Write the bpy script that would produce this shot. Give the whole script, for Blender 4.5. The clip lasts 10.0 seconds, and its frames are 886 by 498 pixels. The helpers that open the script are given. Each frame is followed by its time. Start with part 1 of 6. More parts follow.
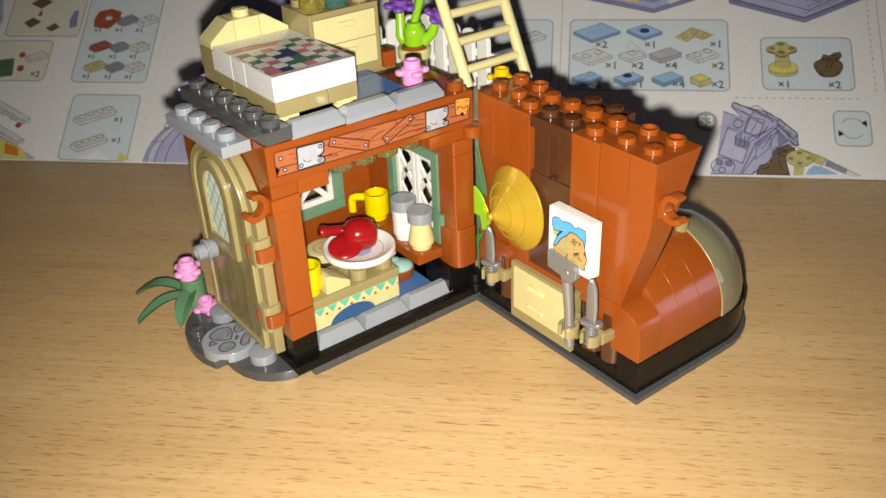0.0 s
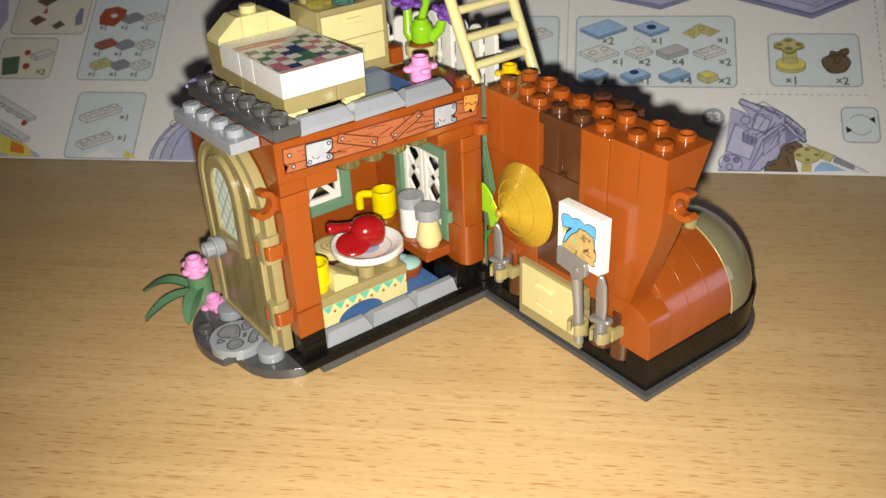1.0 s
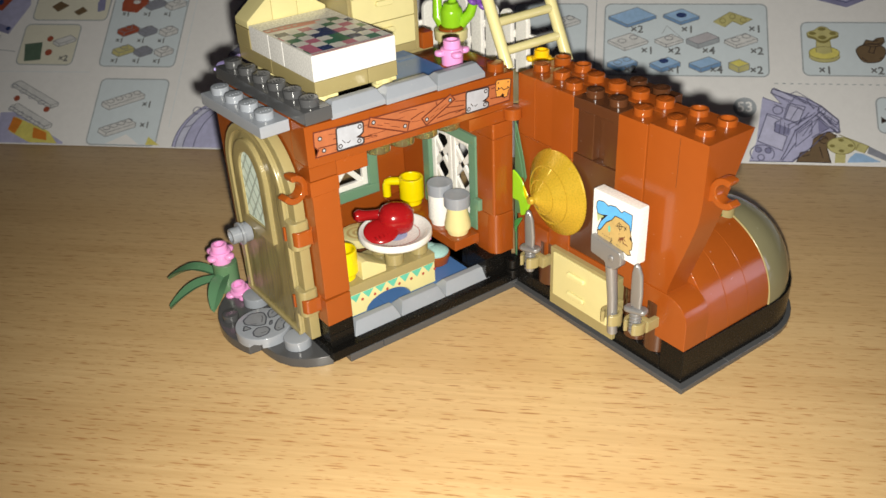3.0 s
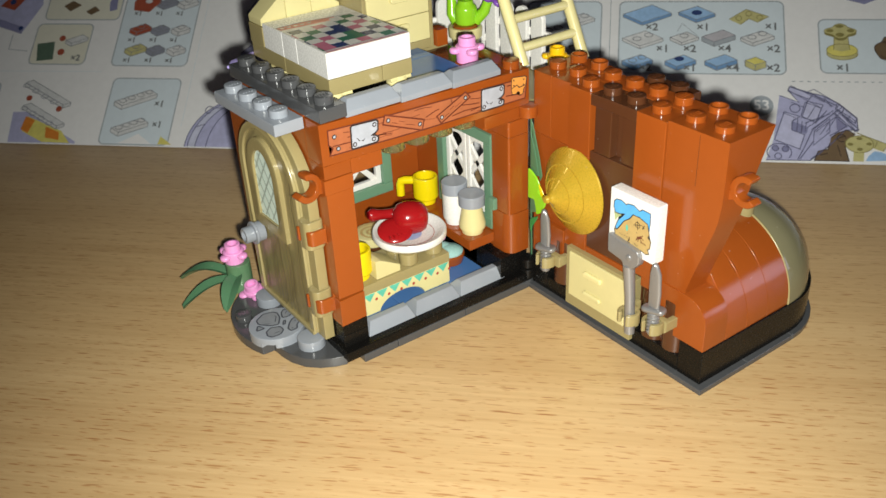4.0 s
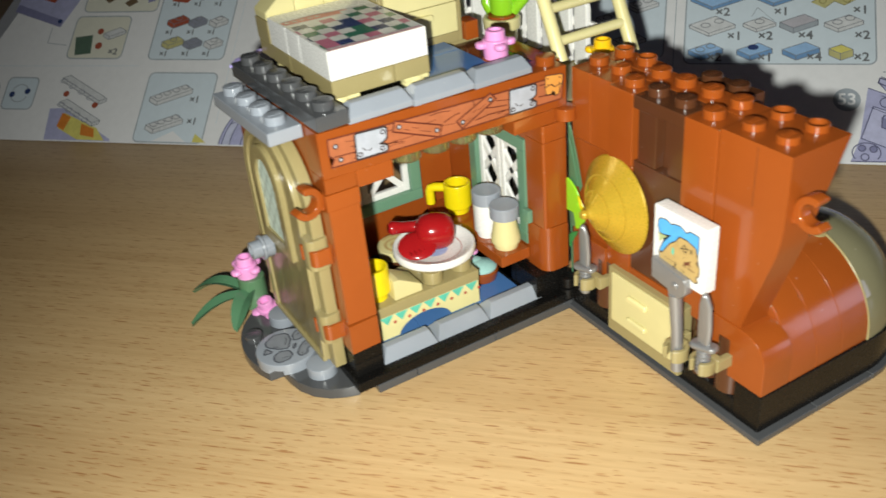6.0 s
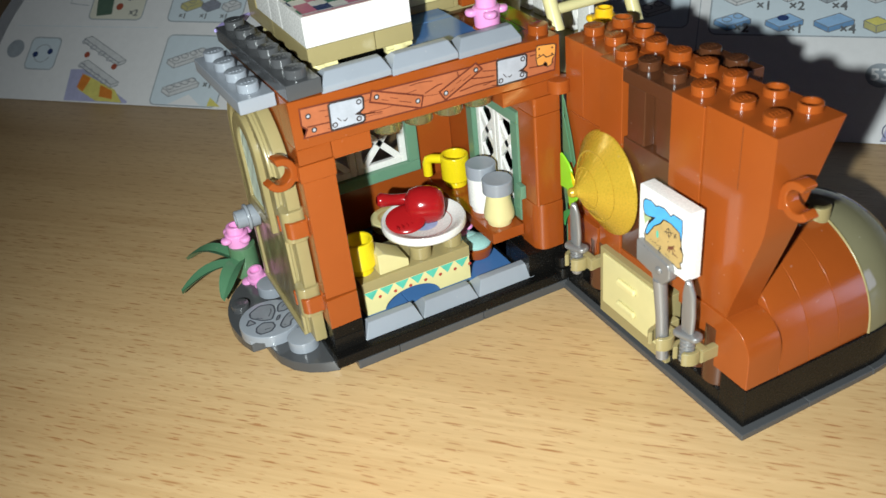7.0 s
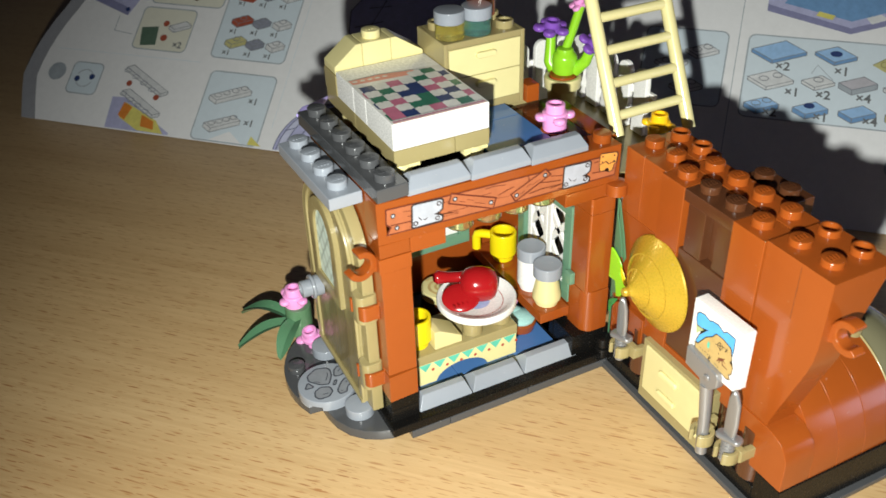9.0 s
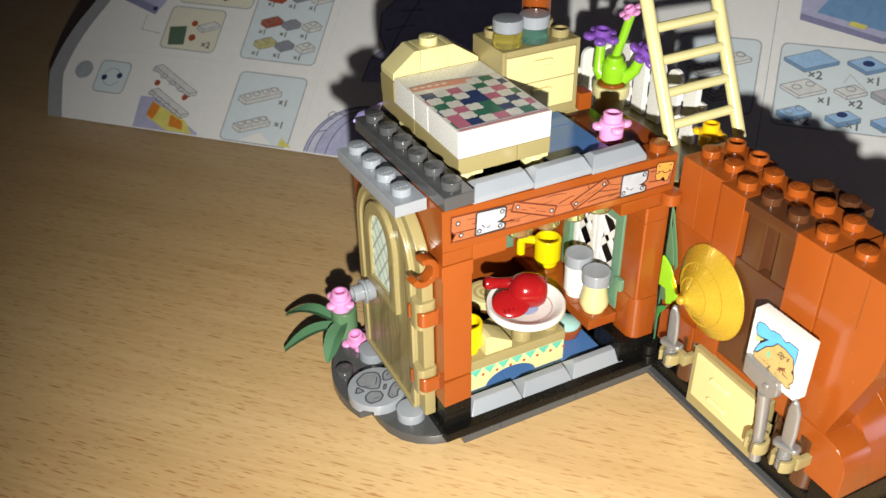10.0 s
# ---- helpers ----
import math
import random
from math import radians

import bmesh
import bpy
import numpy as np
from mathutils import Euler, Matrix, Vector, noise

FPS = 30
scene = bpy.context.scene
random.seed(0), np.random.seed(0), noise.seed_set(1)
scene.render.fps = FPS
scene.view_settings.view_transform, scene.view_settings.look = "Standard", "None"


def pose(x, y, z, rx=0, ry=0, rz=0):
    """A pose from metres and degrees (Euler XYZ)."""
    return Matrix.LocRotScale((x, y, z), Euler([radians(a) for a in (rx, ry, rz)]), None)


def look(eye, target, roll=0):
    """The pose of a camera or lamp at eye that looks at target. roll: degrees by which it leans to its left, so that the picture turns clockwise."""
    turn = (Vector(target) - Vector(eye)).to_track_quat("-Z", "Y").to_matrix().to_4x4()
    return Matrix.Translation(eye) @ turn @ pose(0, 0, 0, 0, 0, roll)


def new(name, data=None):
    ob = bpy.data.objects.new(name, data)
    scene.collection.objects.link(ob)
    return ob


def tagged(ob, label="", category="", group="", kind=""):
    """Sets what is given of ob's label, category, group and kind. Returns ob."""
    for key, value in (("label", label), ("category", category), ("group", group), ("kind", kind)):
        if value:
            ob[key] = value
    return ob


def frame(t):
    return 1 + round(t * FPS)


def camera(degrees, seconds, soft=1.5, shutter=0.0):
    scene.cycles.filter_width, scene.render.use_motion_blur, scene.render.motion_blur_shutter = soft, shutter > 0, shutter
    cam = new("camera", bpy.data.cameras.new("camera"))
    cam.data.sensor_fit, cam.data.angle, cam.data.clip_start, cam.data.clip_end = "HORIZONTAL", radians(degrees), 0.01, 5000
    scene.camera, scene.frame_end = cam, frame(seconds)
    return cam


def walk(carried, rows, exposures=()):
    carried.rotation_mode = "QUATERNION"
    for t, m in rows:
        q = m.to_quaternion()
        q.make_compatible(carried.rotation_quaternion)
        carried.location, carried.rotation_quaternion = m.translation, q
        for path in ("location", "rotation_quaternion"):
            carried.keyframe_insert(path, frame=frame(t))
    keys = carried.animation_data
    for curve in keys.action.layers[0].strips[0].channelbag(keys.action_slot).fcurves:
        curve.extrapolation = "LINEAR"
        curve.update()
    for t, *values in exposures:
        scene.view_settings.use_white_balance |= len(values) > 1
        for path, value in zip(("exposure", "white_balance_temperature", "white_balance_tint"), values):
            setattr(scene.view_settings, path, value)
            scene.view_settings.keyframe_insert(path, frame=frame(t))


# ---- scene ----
cam = camera(52.0, 10.0, soft=1.45, shutter=0.5)
cam.data.dof.use_dof, cam.data.dof.focus_distance, cam.data.dof.aperture_fstop = True, 0.25, 36.0
PATH = [
    (0, (-0.08918, -0.19521, 0.16382), (0.03859, -0.02125, 0.03768), -2.462),
    (0.5, (-0.08880, -0.19447, 0.16544), (0.03868, -0.02048, 0.03904), -2.574),
    (1, (-0.09030, -0.19376, 0.16321), (0.03678, -0.01959, 0.03666), -2.631),
    (1.5, (-0.09028, -0.19355, 0.16133), (0.03608, -0.01903, 0.03454), -2.809),
    (2, (-0.09086, -0.19258, 0.16052), (0.03477, -0.01770, 0.03351), -2.832),
    (2.5, (-0.09224, -0.19089, 0.15943), (0.03244, -0.01544, 0.03226), -2.827),
    (3.8, (-0.09258, -0.18540, 0.15872), (0.02956, -0.00902, 0.03037), -2.696),
    (4, (-0.09249, -0.18572, 0.15750), (0.02917, -0.00823, 0.03023), -3.037),
    (4.5, (-0.09021, -0.18255, 0.15427), (0.03009, -0.00412, 0.02702), -3.428),
    (4.7, (-0.09116, -0.18075, 0.15555), (0.02894, -0.00154, 0.02921), -3.201),
    (4.9, (-0.09694, -0.17324, 0.15824), (0.02319, 0.00637, 0.03251), -3.153),
    (5, (-0.10010, -0.16740, 0.16015), (0.02009, 0.01125, 0.03310), -3.082),
    (5.2, (-0.10157, -0.16114, 0.15788), (0.01664, 0.01869, 0.03066), -3.153),
    (5.5, (-0.09238, -0.16027, 0.15152), (0.02123, 0.02208, 0.02368), -3.779),
    (5.7, (-0.07853, -0.16423, 0.15249), (0.02863, 0.02078, 0.02293), -4.696),
    (6, (-0.06339, -0.17082, 0.15031), (0.03749, 0.01759, 0.02061), -5.706),
    (6.2, (-0.05457, -0.17407, 0.14933), (0.04222, 0.01534, 0.01797), -5.765),
    (7.3, (-0.04436, -0.17294, 0.14665), (0.03850, 0.01950, 0.01027), -6.434),
    (7.5, (-0.04609, -0.17442, 0.15009), (0.03767, 0.01838, 0.01476), -6.054),
    (8, (-0.05007, -0.17507, 0.15921), (0.03602, 0.01774, 0.02538), -4.904),
    (8.2, (-0.05222, -0.17236, 0.16352), (0.03498, 0.01965, 0.02925), -4.185),
    (8.5, (-0.05628, -0.16917, 0.16816), (0.03218, 0.02140, 0.03268), -3.384),
    (9, (-0.06212, -0.16371, 0.17638), (0.02784, 0.02384, 0.03771), -1.941),
    (9.5, (-0.07123, -0.15838, 0.18088), (0.01990, 0.02764, 0.04091), -1.015),
    (10, (-0.07757, -0.15589, 0.17935), (0.01508, 0.02995, 0.04015), -0.867),
]
walk(cam, [(t, look(eye, target, roll)) for t, eye, target, roll in PATH],
     exposures=[(0, -0.18, 6860, 13), (2.5, -0.20, 6880, 13), (4, -0.29, 6430, 9), (4.7, -0.21, 6420, 9), (5.2, -0.05, 6380, 9), (5.7, -0.14, 6320, 8), (6.2, -0.27, 6210, 7),
                (7.5, -0.18, 5720, 5), (8.5, -0.09, 6400, 10), (9, -0.02, 6230, 8), (9.5, 0.07, 6300, 9), (10, 0.15, 6560, 11)])

# ---- world and light ----
world = bpy.data.worlds.new("night_room")
scene.world = world
world.use_nodes = True
world.node_tree.nodes["Background"].inputs["Color"].default_value = (0.72, 0.73, 0.95, 1)
world.node_tree.nodes["Background"].inputs["Strength"].default_value = 0.011

flash_data = bpy.data.lights.new("phone_flash", "SPOT")
flash_data.energy = 5.35
flash_data.color = (0.985, 0.985, 0.905)
flash_data.shadow_soft_size = 0.0028
flash_data.spot_size = radians(98)
flash_data.spot_blend = 1.0
flash = new("phone_flash", flash_data)
flash.matrix_world = look((-0.0855, -0.183, 0.1472), (0.036, -0.034, 0.028))

# a bright pane far off beside the table, seen as a small lilac gleam on the toe cap
pane_data = bpy.data.lights.new("room_window", "AREA")
pane_data.shape, pane_data.size, pane_data.size_y = "RECTANGLE", 0.26, 0.34
pane_data.energy, pane_data.color = 1.1, (0.80, 0.74, 1.0)
room_window = new("room_window", pane_data)
room_window.matrix_world = look((0.94, -0.90, 0.19), (0.10, -0.06, 0.02))

MM = 0.001


# ---- materials ----
def nodes_of(name):
    mat = bpy.data.materials.new(name)
    mat.use_nodes = True
    nt = mat.node_tree
    return mat, nt, nt.nodes["Principled BSDF"]


def add_node(nt, kind, **values):
    n = nt.nodes.new(kind)
    for key, value in values.items():
        n.inputs[key].default_value = value
    return n


def plastic(name, colour, rough=0.22, metallic=0.0, vary=0.10, relief=0.05, trans=0.0):
    """Moulded plastic: slight shade changes from piece to piece, faint swirl, fine scratches in the gloss."""
    mat, nt, b = nodes_of(name)
    link = nt.links.new
    co = nt.nodes.new("ShaderNodeTexCoord")
    info = nt.nodes.new("ShaderNodeObjectInfo")
    swirl = add_node(nt, "ShaderNodeTexNoise", Scale=160.0, Detail=4.0, Roughness=0.6)
    link(co.outputs["Object"], swirl.inputs["Vector"])
    fine = add_node(nt, "ShaderNodeTexNoise", Scale=1500.0, Detail=3.0)
    link(co.outputs["Object"], fine.inputs["Vector"])
    add = nt.nodes.new("ShaderNodeMath")
    add.operation = "ADD"
    link(info.outputs["Random"], add.inputs[0])
    link(swirl.outputs["Fac"], add.inputs[1])
    ramp = add_node(nt, "ShaderNodeMapRange")
    ramp.inputs["From Min"].default_value, ramp.inputs["From Max"].default_value = 0.2, 1.7
    ramp.inputs["To Min"].default_value, ramp.inputs["To Max"].default_value = 1 - vary, 1 + vary
    link(add.outputs[0], ramp.inputs["Value"])
    mix = nt.nodes.new("ShaderNodeVectorMath")
    mix.operation = "SCALE"
    mix.inputs[0].default_value = colour
    link(ramp.outputs["Result"], mix.inputs["Scale"])
    dust = add_node(nt, "ShaderNodeTexNoise", Scale=950.0, Detail=0.0)
    link(co.outputs["Object"], dust.inputs["Vector"])
    speck = add_node(nt, "ShaderNodeMapRange")
    speck.inputs["From Min"].default_value, speck.inputs["From Max"].default_value = 0.835, 0.88
    speck.inputs["To Min"].default_value, speck.inputs["To Max"].default_value = 0.0, 0.0 if trans else 0.10
    link(dust.outputs["Fac"], speck.inputs["Value"])
    dusty = nt.nodes.new("ShaderNodeMix")
    dusty.data_type = "RGBA"
    dusty.inputs["B"].default_value = (0.72, 0.66, 0.56, 1)
    link(speck.outputs["Result"], dusty.inputs["Factor"])
    link(mix.outputs["Vector"], dusty.inputs["A"])
    link(dusty.outputs["Result"], b.inputs["Base Color"])
    rr = add_node(nt, "ShaderNodeMapRange")
    rr.inputs["To Min"].default_value, rr.inputs["To Max"].default_value = rough * 0.7, rough * 1.45
    link(fine.outputs["Fac"], rr.inputs["Value"])
    link(rr.outputs["Result"], b.inputs["Roughness"])
    b.inputs["Metallic"].default_value = metallic
    b.inputs["Transmission Weight"].default_value = trans
    b.inputs["IOR"].default_value = 1.5
    bump = add_node(nt, "ShaderNodeBump", Strength=relief, Distance=0.0004)
    link(swirl.outputs["Fac"], bump.inputs["Height"])
    link(bump.outputs["Normal"], b.inputs["Normal"])
    return mat


def ink(name, colour, rough=0.45, vary=0.12):
    mat, nt, b = nodes_of(name)
    co = nt.nodes.new("ShaderNodeTexCoord")
    n1 = add_node(nt, "ShaderNodeTexNoise", Scale=300.0, Detail=5.0, Roughness=0.7)
    nt.links.new(co.outputs["Object"], n1.inputs["Vector"])
    rr = add_node(nt, "ShaderNodeMapRange")
    rr.inputs["From Min"].default_value, rr.inputs["From Max"].default_value = 0.3, 0.7
    rr.inputs["To Min"].default_value, rr.inputs["To Max"].default_value = 1 - vary, 1 + vary
    nt.links.new(n1.outputs["Fac"], rr.inputs["Value"])
    mix = nt.nodes.new("ShaderNodeVectorMath")
    mix.operation = "SCALE"
    mix.inputs[0].default_value = colour
    nt.links.new(rr.outputs["Result"], mix.inputs["Scale"])
    nt.links.new(mix.outputs["Vector"], b.inputs["Base Color"])
    b.inputs["Roughness"].default_value = rough
    return mat


def beech():
    """Pale beech veneer: broad tone bands, fine streaks and the short dark flecks of the grain, running along the local x."""
    mat, nt, b = nodes_of("beech_veneer")
    link = nt.links.new
    co = nt.nodes.new("ShaderNodeTexCoord")

    def stretched(sx, sy, scale, detail, rough=0.6):
        mp = nt.nodes.new("ShaderNodeMapping")
        mp.inputs["Scale"].default_value = (sx, sy, 1)
        link(co.outputs["Object"], mp.inputs["Vector"])
        n = add_node(nt, "ShaderNodeTexNoise", Scale=scale, Detail=detail, Roughness=rough)
        link(mp.outputs["Vector"], n.inputs["Vector"])
        return n.outputs["Fac"]

    def ramp(src, stops):
        r = nt.nodes.new("ShaderNodeValToRGB")
        els = r.color_ramp.elements
        els[0].position, els[0].color = stops[0][0], (*stops[0][1], 1)
        els[1].position, els[1].color = stops[-1][0], (*stops[-1][1], 1)
        for p, c in stops[1:-1]:
            e = els.new(p)
            e.color = (*c, 1)
        link(src, r.inputs["Fac"])
        return r.outputs["Color"]

    def mixed(kind, fac, a, bb):
        m = nt.nodes.new("ShaderNodeMix")
        m.data_type, m.blend_type = "RGBA", kind
        if isinstance(fac, float):
            m.inputs["Factor"].default_value = fac
        else:
            link(fac, m.inputs["Factor"])
        link(a, m.inputs["A"])
        if isinstance(bb, tuple):
            m.inputs["B"].default_value = (*bb, 1)
        else:
            link(bb, m.inputs["B"])
        return m.outputs["Result"]

    bands = ramp(stretched(4, 40, 1.0, 4.0), [(0.3, (0.565, 0.364, 0.166)), (0.5, (0.625, 0.417, 0.199)), (0.7, (0.675, 0.464, 0.231))])
    streaks = ramp(stretched(16, 620, 1.0, 6.0, 0.7), [(0.3, (0.82, 0.77, 0.70)), (0.6, (1, 1, 1)), (0.8, (1.05, 1.05, 1.05))])
    tone = mixed("MULTIPLY", 0.8, bands, streaks)

    def flecks(cell_x, cell_y, long, thick, shift, least):
        """Lens-shaped pores strewn over the veneer, one to a cell, of uneven length and depth."""
        mp = nt.nodes.new("ShaderNodeMapping")
        mp.inputs["Scale"].default_value = (1 / cell_x, 1 / cell_y, 1)
        mp.inputs["Location"].default_value = (shift, shift * 1.7, 0)
        link(co.outputs["Object"], mp.inputs["Vector"])
        wob = add_node(nt, "ShaderNodeTexNoise", Scale=0.35, Detail=2.0)
        link(mp.outputs["Vector"], wob.inputs["Vector"])
        bent = nt.nodes.new("ShaderNodeVectorMath")
        bent.operation = "MULTIPLY_ADD"
        link(wob.outputs["Color"], bent.inputs[0])
        bent.inputs[1].default_value = (0, 0.9, 0)
        link(mp.outputs["Vector"], bent.inputs[2])
        vor = nt.nodes.new("ShaderNodeTexVoronoi")
        vor.voronoi_dimensions = "2D"
        vor.inputs["Scale"].default_value = 1.0
        link(bent.outputs["Vector"], vor.inputs["Vector"])
        d = nt.nodes.new("ShaderNodeVectorMath")
        d.operation = "SUBTRACT"
        link(bent.outputs["Vector"], d.inputs[0])
        link(vor.outputs["Position"], d.inputs[1])
        sized = nt.nodes.new("ShaderNodeVectorMath")
        sized.operation = "MULTIPLY"
        link(d.outputs["Vector"], sized.inputs[0])
        sized.inputs[1].default_value = (cell_x / long, cell_y / thick, 0)
        far = nt.nodes.new("ShaderNodeVectorMath")
        far.operation = "LENGTH"
        link(sized.outputs["Vector"], far.inputs[0])
        rnd = nt.nodes.new("ShaderNodeSeparateColor")
        link(vor.outputs["Color"], rnd.inputs["Color"])
        size = add_node(nt, "ShaderNodeMapRange")
        size.inputs["To Min"].default_value, size.inputs["To Max"].default_value = 0.35, 1.25
        link(rnd.outputs["Red"], size.inputs["Value"])
        ratio = nt.nodes.new("ShaderNodeMath")
        ratio.operation = "DIVIDE"
        link(far.outputs["Value"], ratio.inputs[0])
        link(size.outputs["Result"], ratio.inputs[1])
        edge = add_node(nt, "ShaderNodeMapRange")
        edge.inputs["From Min"].default_value, edge.inputs["From Max"].default_value = 0.45, 1.0
        edge.inputs["To Min"].default_value, edge.inputs["To Max"].default_value = 1.0, 0.0
        link(ratio.outputs[0], edge.inputs["Value"])
        deep = add_node(nt, "ShaderNodeMapRange")
        deep.inputs["From Min"].default_value = least
        deep.inputs["To Min"].default_value, deep.inputs["To Max"].default_value = 0.0, 0.85
        link(rnd.outputs["Green"], deep.inputs["Value"])
        out = nt.nodes.new("ShaderNodeMath")
        out.operation = "MULTIPLY"
        link(edge.outputs["Result"], out.inputs[0])
        link(deep.outputs["Result"], out.inputs[1])
        return out.outputs[0]

    for cell_x, cell_y, long, thick, shift, least, dark in ((0.0072, 0.0019, 0.0022, 0.00025, 0.0, 0.0, (0.33, 0.130, 0.036)), (0.0050, 0.0014, 0.0014, 0.00019, 37.3, 0.15, (0.39, 0.165, 0.050)), (0.0115, 0.0034, 0.0034, 0.00030, 81.9, 0.25, (0.34, 0.140, 0.040))):
        tone = mixed("MIX", flecks(cell_x, cell_y, long, thick, shift, least), tone, dark)
    link(tone, b.inputs["Base Color"])
    b.inputs["Roughness"].default_value = 0.42
    b.inputs["Coat Weight"].default_value, b.inputs["Coat Roughness"].default_value = 0.8, 0.38
    bump = add_node(nt, "ShaderNodeBump", Strength=0.12, Distance=0.0003)
    link(streaks, bump.inputs["Height"])
    link(bump.outputs["Normal"], b.inputs["Normal"])
    return mat


ORANGE = plastic("dark_orange_plastic", (0.296, 0.065, 0.009), 0.16)
BROWN = plastic("reddish_brown_plastic", (0.085, 0.030, 0.012), 0.16)
BLACK = plastic("black_plastic", (0.006, 0.0055, 0.005), 0.25, vary=0.3)
BLACK.node_tree.nodes["Principled BSDF"].inputs["Specular IOR Level"].default_value = 0.2
DGREY = plastic("dark_grey_plastic", (0.070, 0.071, 0.074), 0.15)
LGREY = plastic("light_grey_plastic", (0.28, 0.30, 0.335), 0.19)
TAN = plastic("tan_plastic", (0.70, 0.62, 0.30), 0.18)
DTAN = plastic("dark_tan_plastic", (0.315, 0.257, 0.115), 0.22)
OLIVE = plastic("olive_tan_dome_plastic", (0.215, 0.197, 0.112), 0.07)
WHITE = plastic("white_plastic", (0.80, 0.78, 0.74), 0.25, vary=0.05)
SAND_GREEN = plastic("sand_green_plastic", (0.13, 0.25, 0.16), 0.3)
BLUE = plastic("mid_blue_plastic", (0.07, 0.17, 0.40), 0.15)
RED = plastic("red_plastic", (0.31, 0.008, 0.010), 0.16)
YELLOW = plastic("yellow_plastic", (0.80, 0.62, 0.004), 0.2)
GOLD = plastic("pearl_gold_plastic", (0.50, 0.322, 0.026), 0.26, metallic=0.22, relief=0.02)
SILVER = plastic("pearl_silver_plastic", (0.29, 0.285, 0.285), 0.3, metallic=0.5)
LIME = plastic("lime_plastic", (0.28, 0.60, 0.02), 0.22)
PURPLE = plastic("purple_plastic", (0.20, 0.075, 0.40), 0.22)
PINK = plastic("bright_pink_plastic", (0.80, 0.32, 0.62), 0.22)
GREEN = plastic("dark_green_plastic", (0.075, 0.175, 0.09), 0.3)
PLANT = plastic("bright_green_plastic", (0.03, 0.24, 0.06), 0.2)
SANDSTEM = plastic("sand_green_stem_plastic", (0.11, 0.22, 0.11), 0.3)
CLEAR_Y = plastic("clear_yellow_plastic", (0.92, 0.80, 0.20), 0.06, trans=0.90, relief=0.02)
CLEAR_PALE = plastic("clear_pale_yellow_plastic", (0.93, 0.90, 0.42), 0.05, trans=0.93, relief=0.02)
CLEAR_T = plastic("clear_teal_plastic", (0.30, 0.66, 0.58), 0.06, trans=0.90, relief=0.02)
LILAC_GLINT = plastic("lilac_glint_plastic", (0.50, 0.42, 0.85), 0.12)
AQUA = plastic("light_aqua_plastic", (0.38, 0.63, 0.58), 0.25)
FLAME = plastic("bright_orange_plastic", (0.85, 0.50, 0.008), 0.2)

INK = ink("dark_ink", (0.035, 0.022, 0.02))
INK_WOOD = ink("plank_print", (0.385, 0.118, 0.046))
INK_WOOD_LINE = ink("plank_line_print", (0.12, 0.022, 0.010))
INK_METAL = ink("metal_patch_print", (0.40, 0.42, 0.47))
INK_ORANGE = ink("orange_patch_print", (0.70, 0.30, 0.06))
INK_BLUE = ink("map_sea_print", (0.10, 0.40, 0.80))
INK_LAND = ink("map_land_print", (0.50, 0.345, 0.13))
INK_LEAF = ink("teal_print", (0.12, 0.50, 0.36))
INK_RED = ink("red_print", (0.42, 0.05, 0.03))
INK_NAVY = ink("navy_print", (0.035, 0.055, 0.15), 0.2)
INK_ROSE = ink("rose_print", (0.52, 0.16, 0.24), 0.2)
INK_FOREST = ink("forest_print", (0.045, 0.17, 0.11), 0.2)
INK_CREAM = ink("cream_print", (0.75, 0.72, 0.66), 0.2)
INK_SALMON = ink("salmon_print", (0.70, 0.27, 0.20))
INK_STONE = ink("stone_print", (0.21, 0.22, 0.24))
INK_PAVING = ink("paving_line_print", (0.055, 0.06, 0.075))
INK_LEAD = ink("window_lead_print", (0.36, 0.43, 0.38))
PANE = plastic("pale_aqua_pane_plastic", (0.74, 0.88, 0.80), 0.2, vary=0.04)
INK_GROOVE = ink("wood_groove_print", (0.115, 0.082, 0.030))

PAPER = ink("page_paper", (0.76, 0.75, 0.745), 0.5, 0.03)
BOX_BLUE = ink("pale_blue_box_print", (0.61, 0.68, 0.725), 0.5, 0.03)
BOX_CREAM = ink("pale_cream_box_print", (0.68, 0.66, 0.55), 0.5, 0.03)
LINE_GREY = ink("grey_line_print", (0.33, 0.36, 0.39), 0.5)
PRINT_GREY = ink("grey_number_print", (0.14, 0.145, 0.15), 0.5)
PRINT_BLUE = ink("blue_part_print", (0.29, 0.45, 0.67), 0.5)
PRINT_BLUE_D = ink("blue_part_side_print", (0.15, 0.28, 0.48), 0.5)
PRINT_LILAC = ink("lilac_model_print", (0.40, 0.40, 0.58), 0.5)
PRINT_LILAC_D = ink("lilac_side_print", (0.22, 0.22, 0.36), 0.5)
PRINT_EDGE = ink("grey_edge_print", (0.20, 0.21, 0.23), 0.5)
PRINT_LINE = ink("navy_grey_line_print", (0.11, 0.11, 0.19), 0.5)
PRINT_OLIVE = ink("olive_part_print", (0.49, 0.45, 0.20), 0.5)
PRINT_OLIVE_D = ink("olive_side_print", (0.22, 0.19, 0.06), 0.5)
PRINT_BROWN = ink("brown_part_print", (0.15, 0.10, 0.055), 0.5)
PRINT_RED = ink("red_part_print", (0.33, 0.075, 0.04), 0.5)
PRINT_SLATE = ink("slate_part_print", (0.24, 0.25, 0.30), 0.5)
PRINT_YELLOW = ink("yellow_part_print", (0.64, 0.57, 0.15), 0.5)
PRINT_PALE = ink("pale_part_print", (0.61, 0.61, 0.61), 0.5)

BEECH = beech()


# ---- mesh building, all in millimetres ----
def facets(bm, verts, faces):
    vs = [bm.verts.new(v) for v in verts]
    for f in faces:
        bm.faces.new([vs[i] for i in f])
    return bm


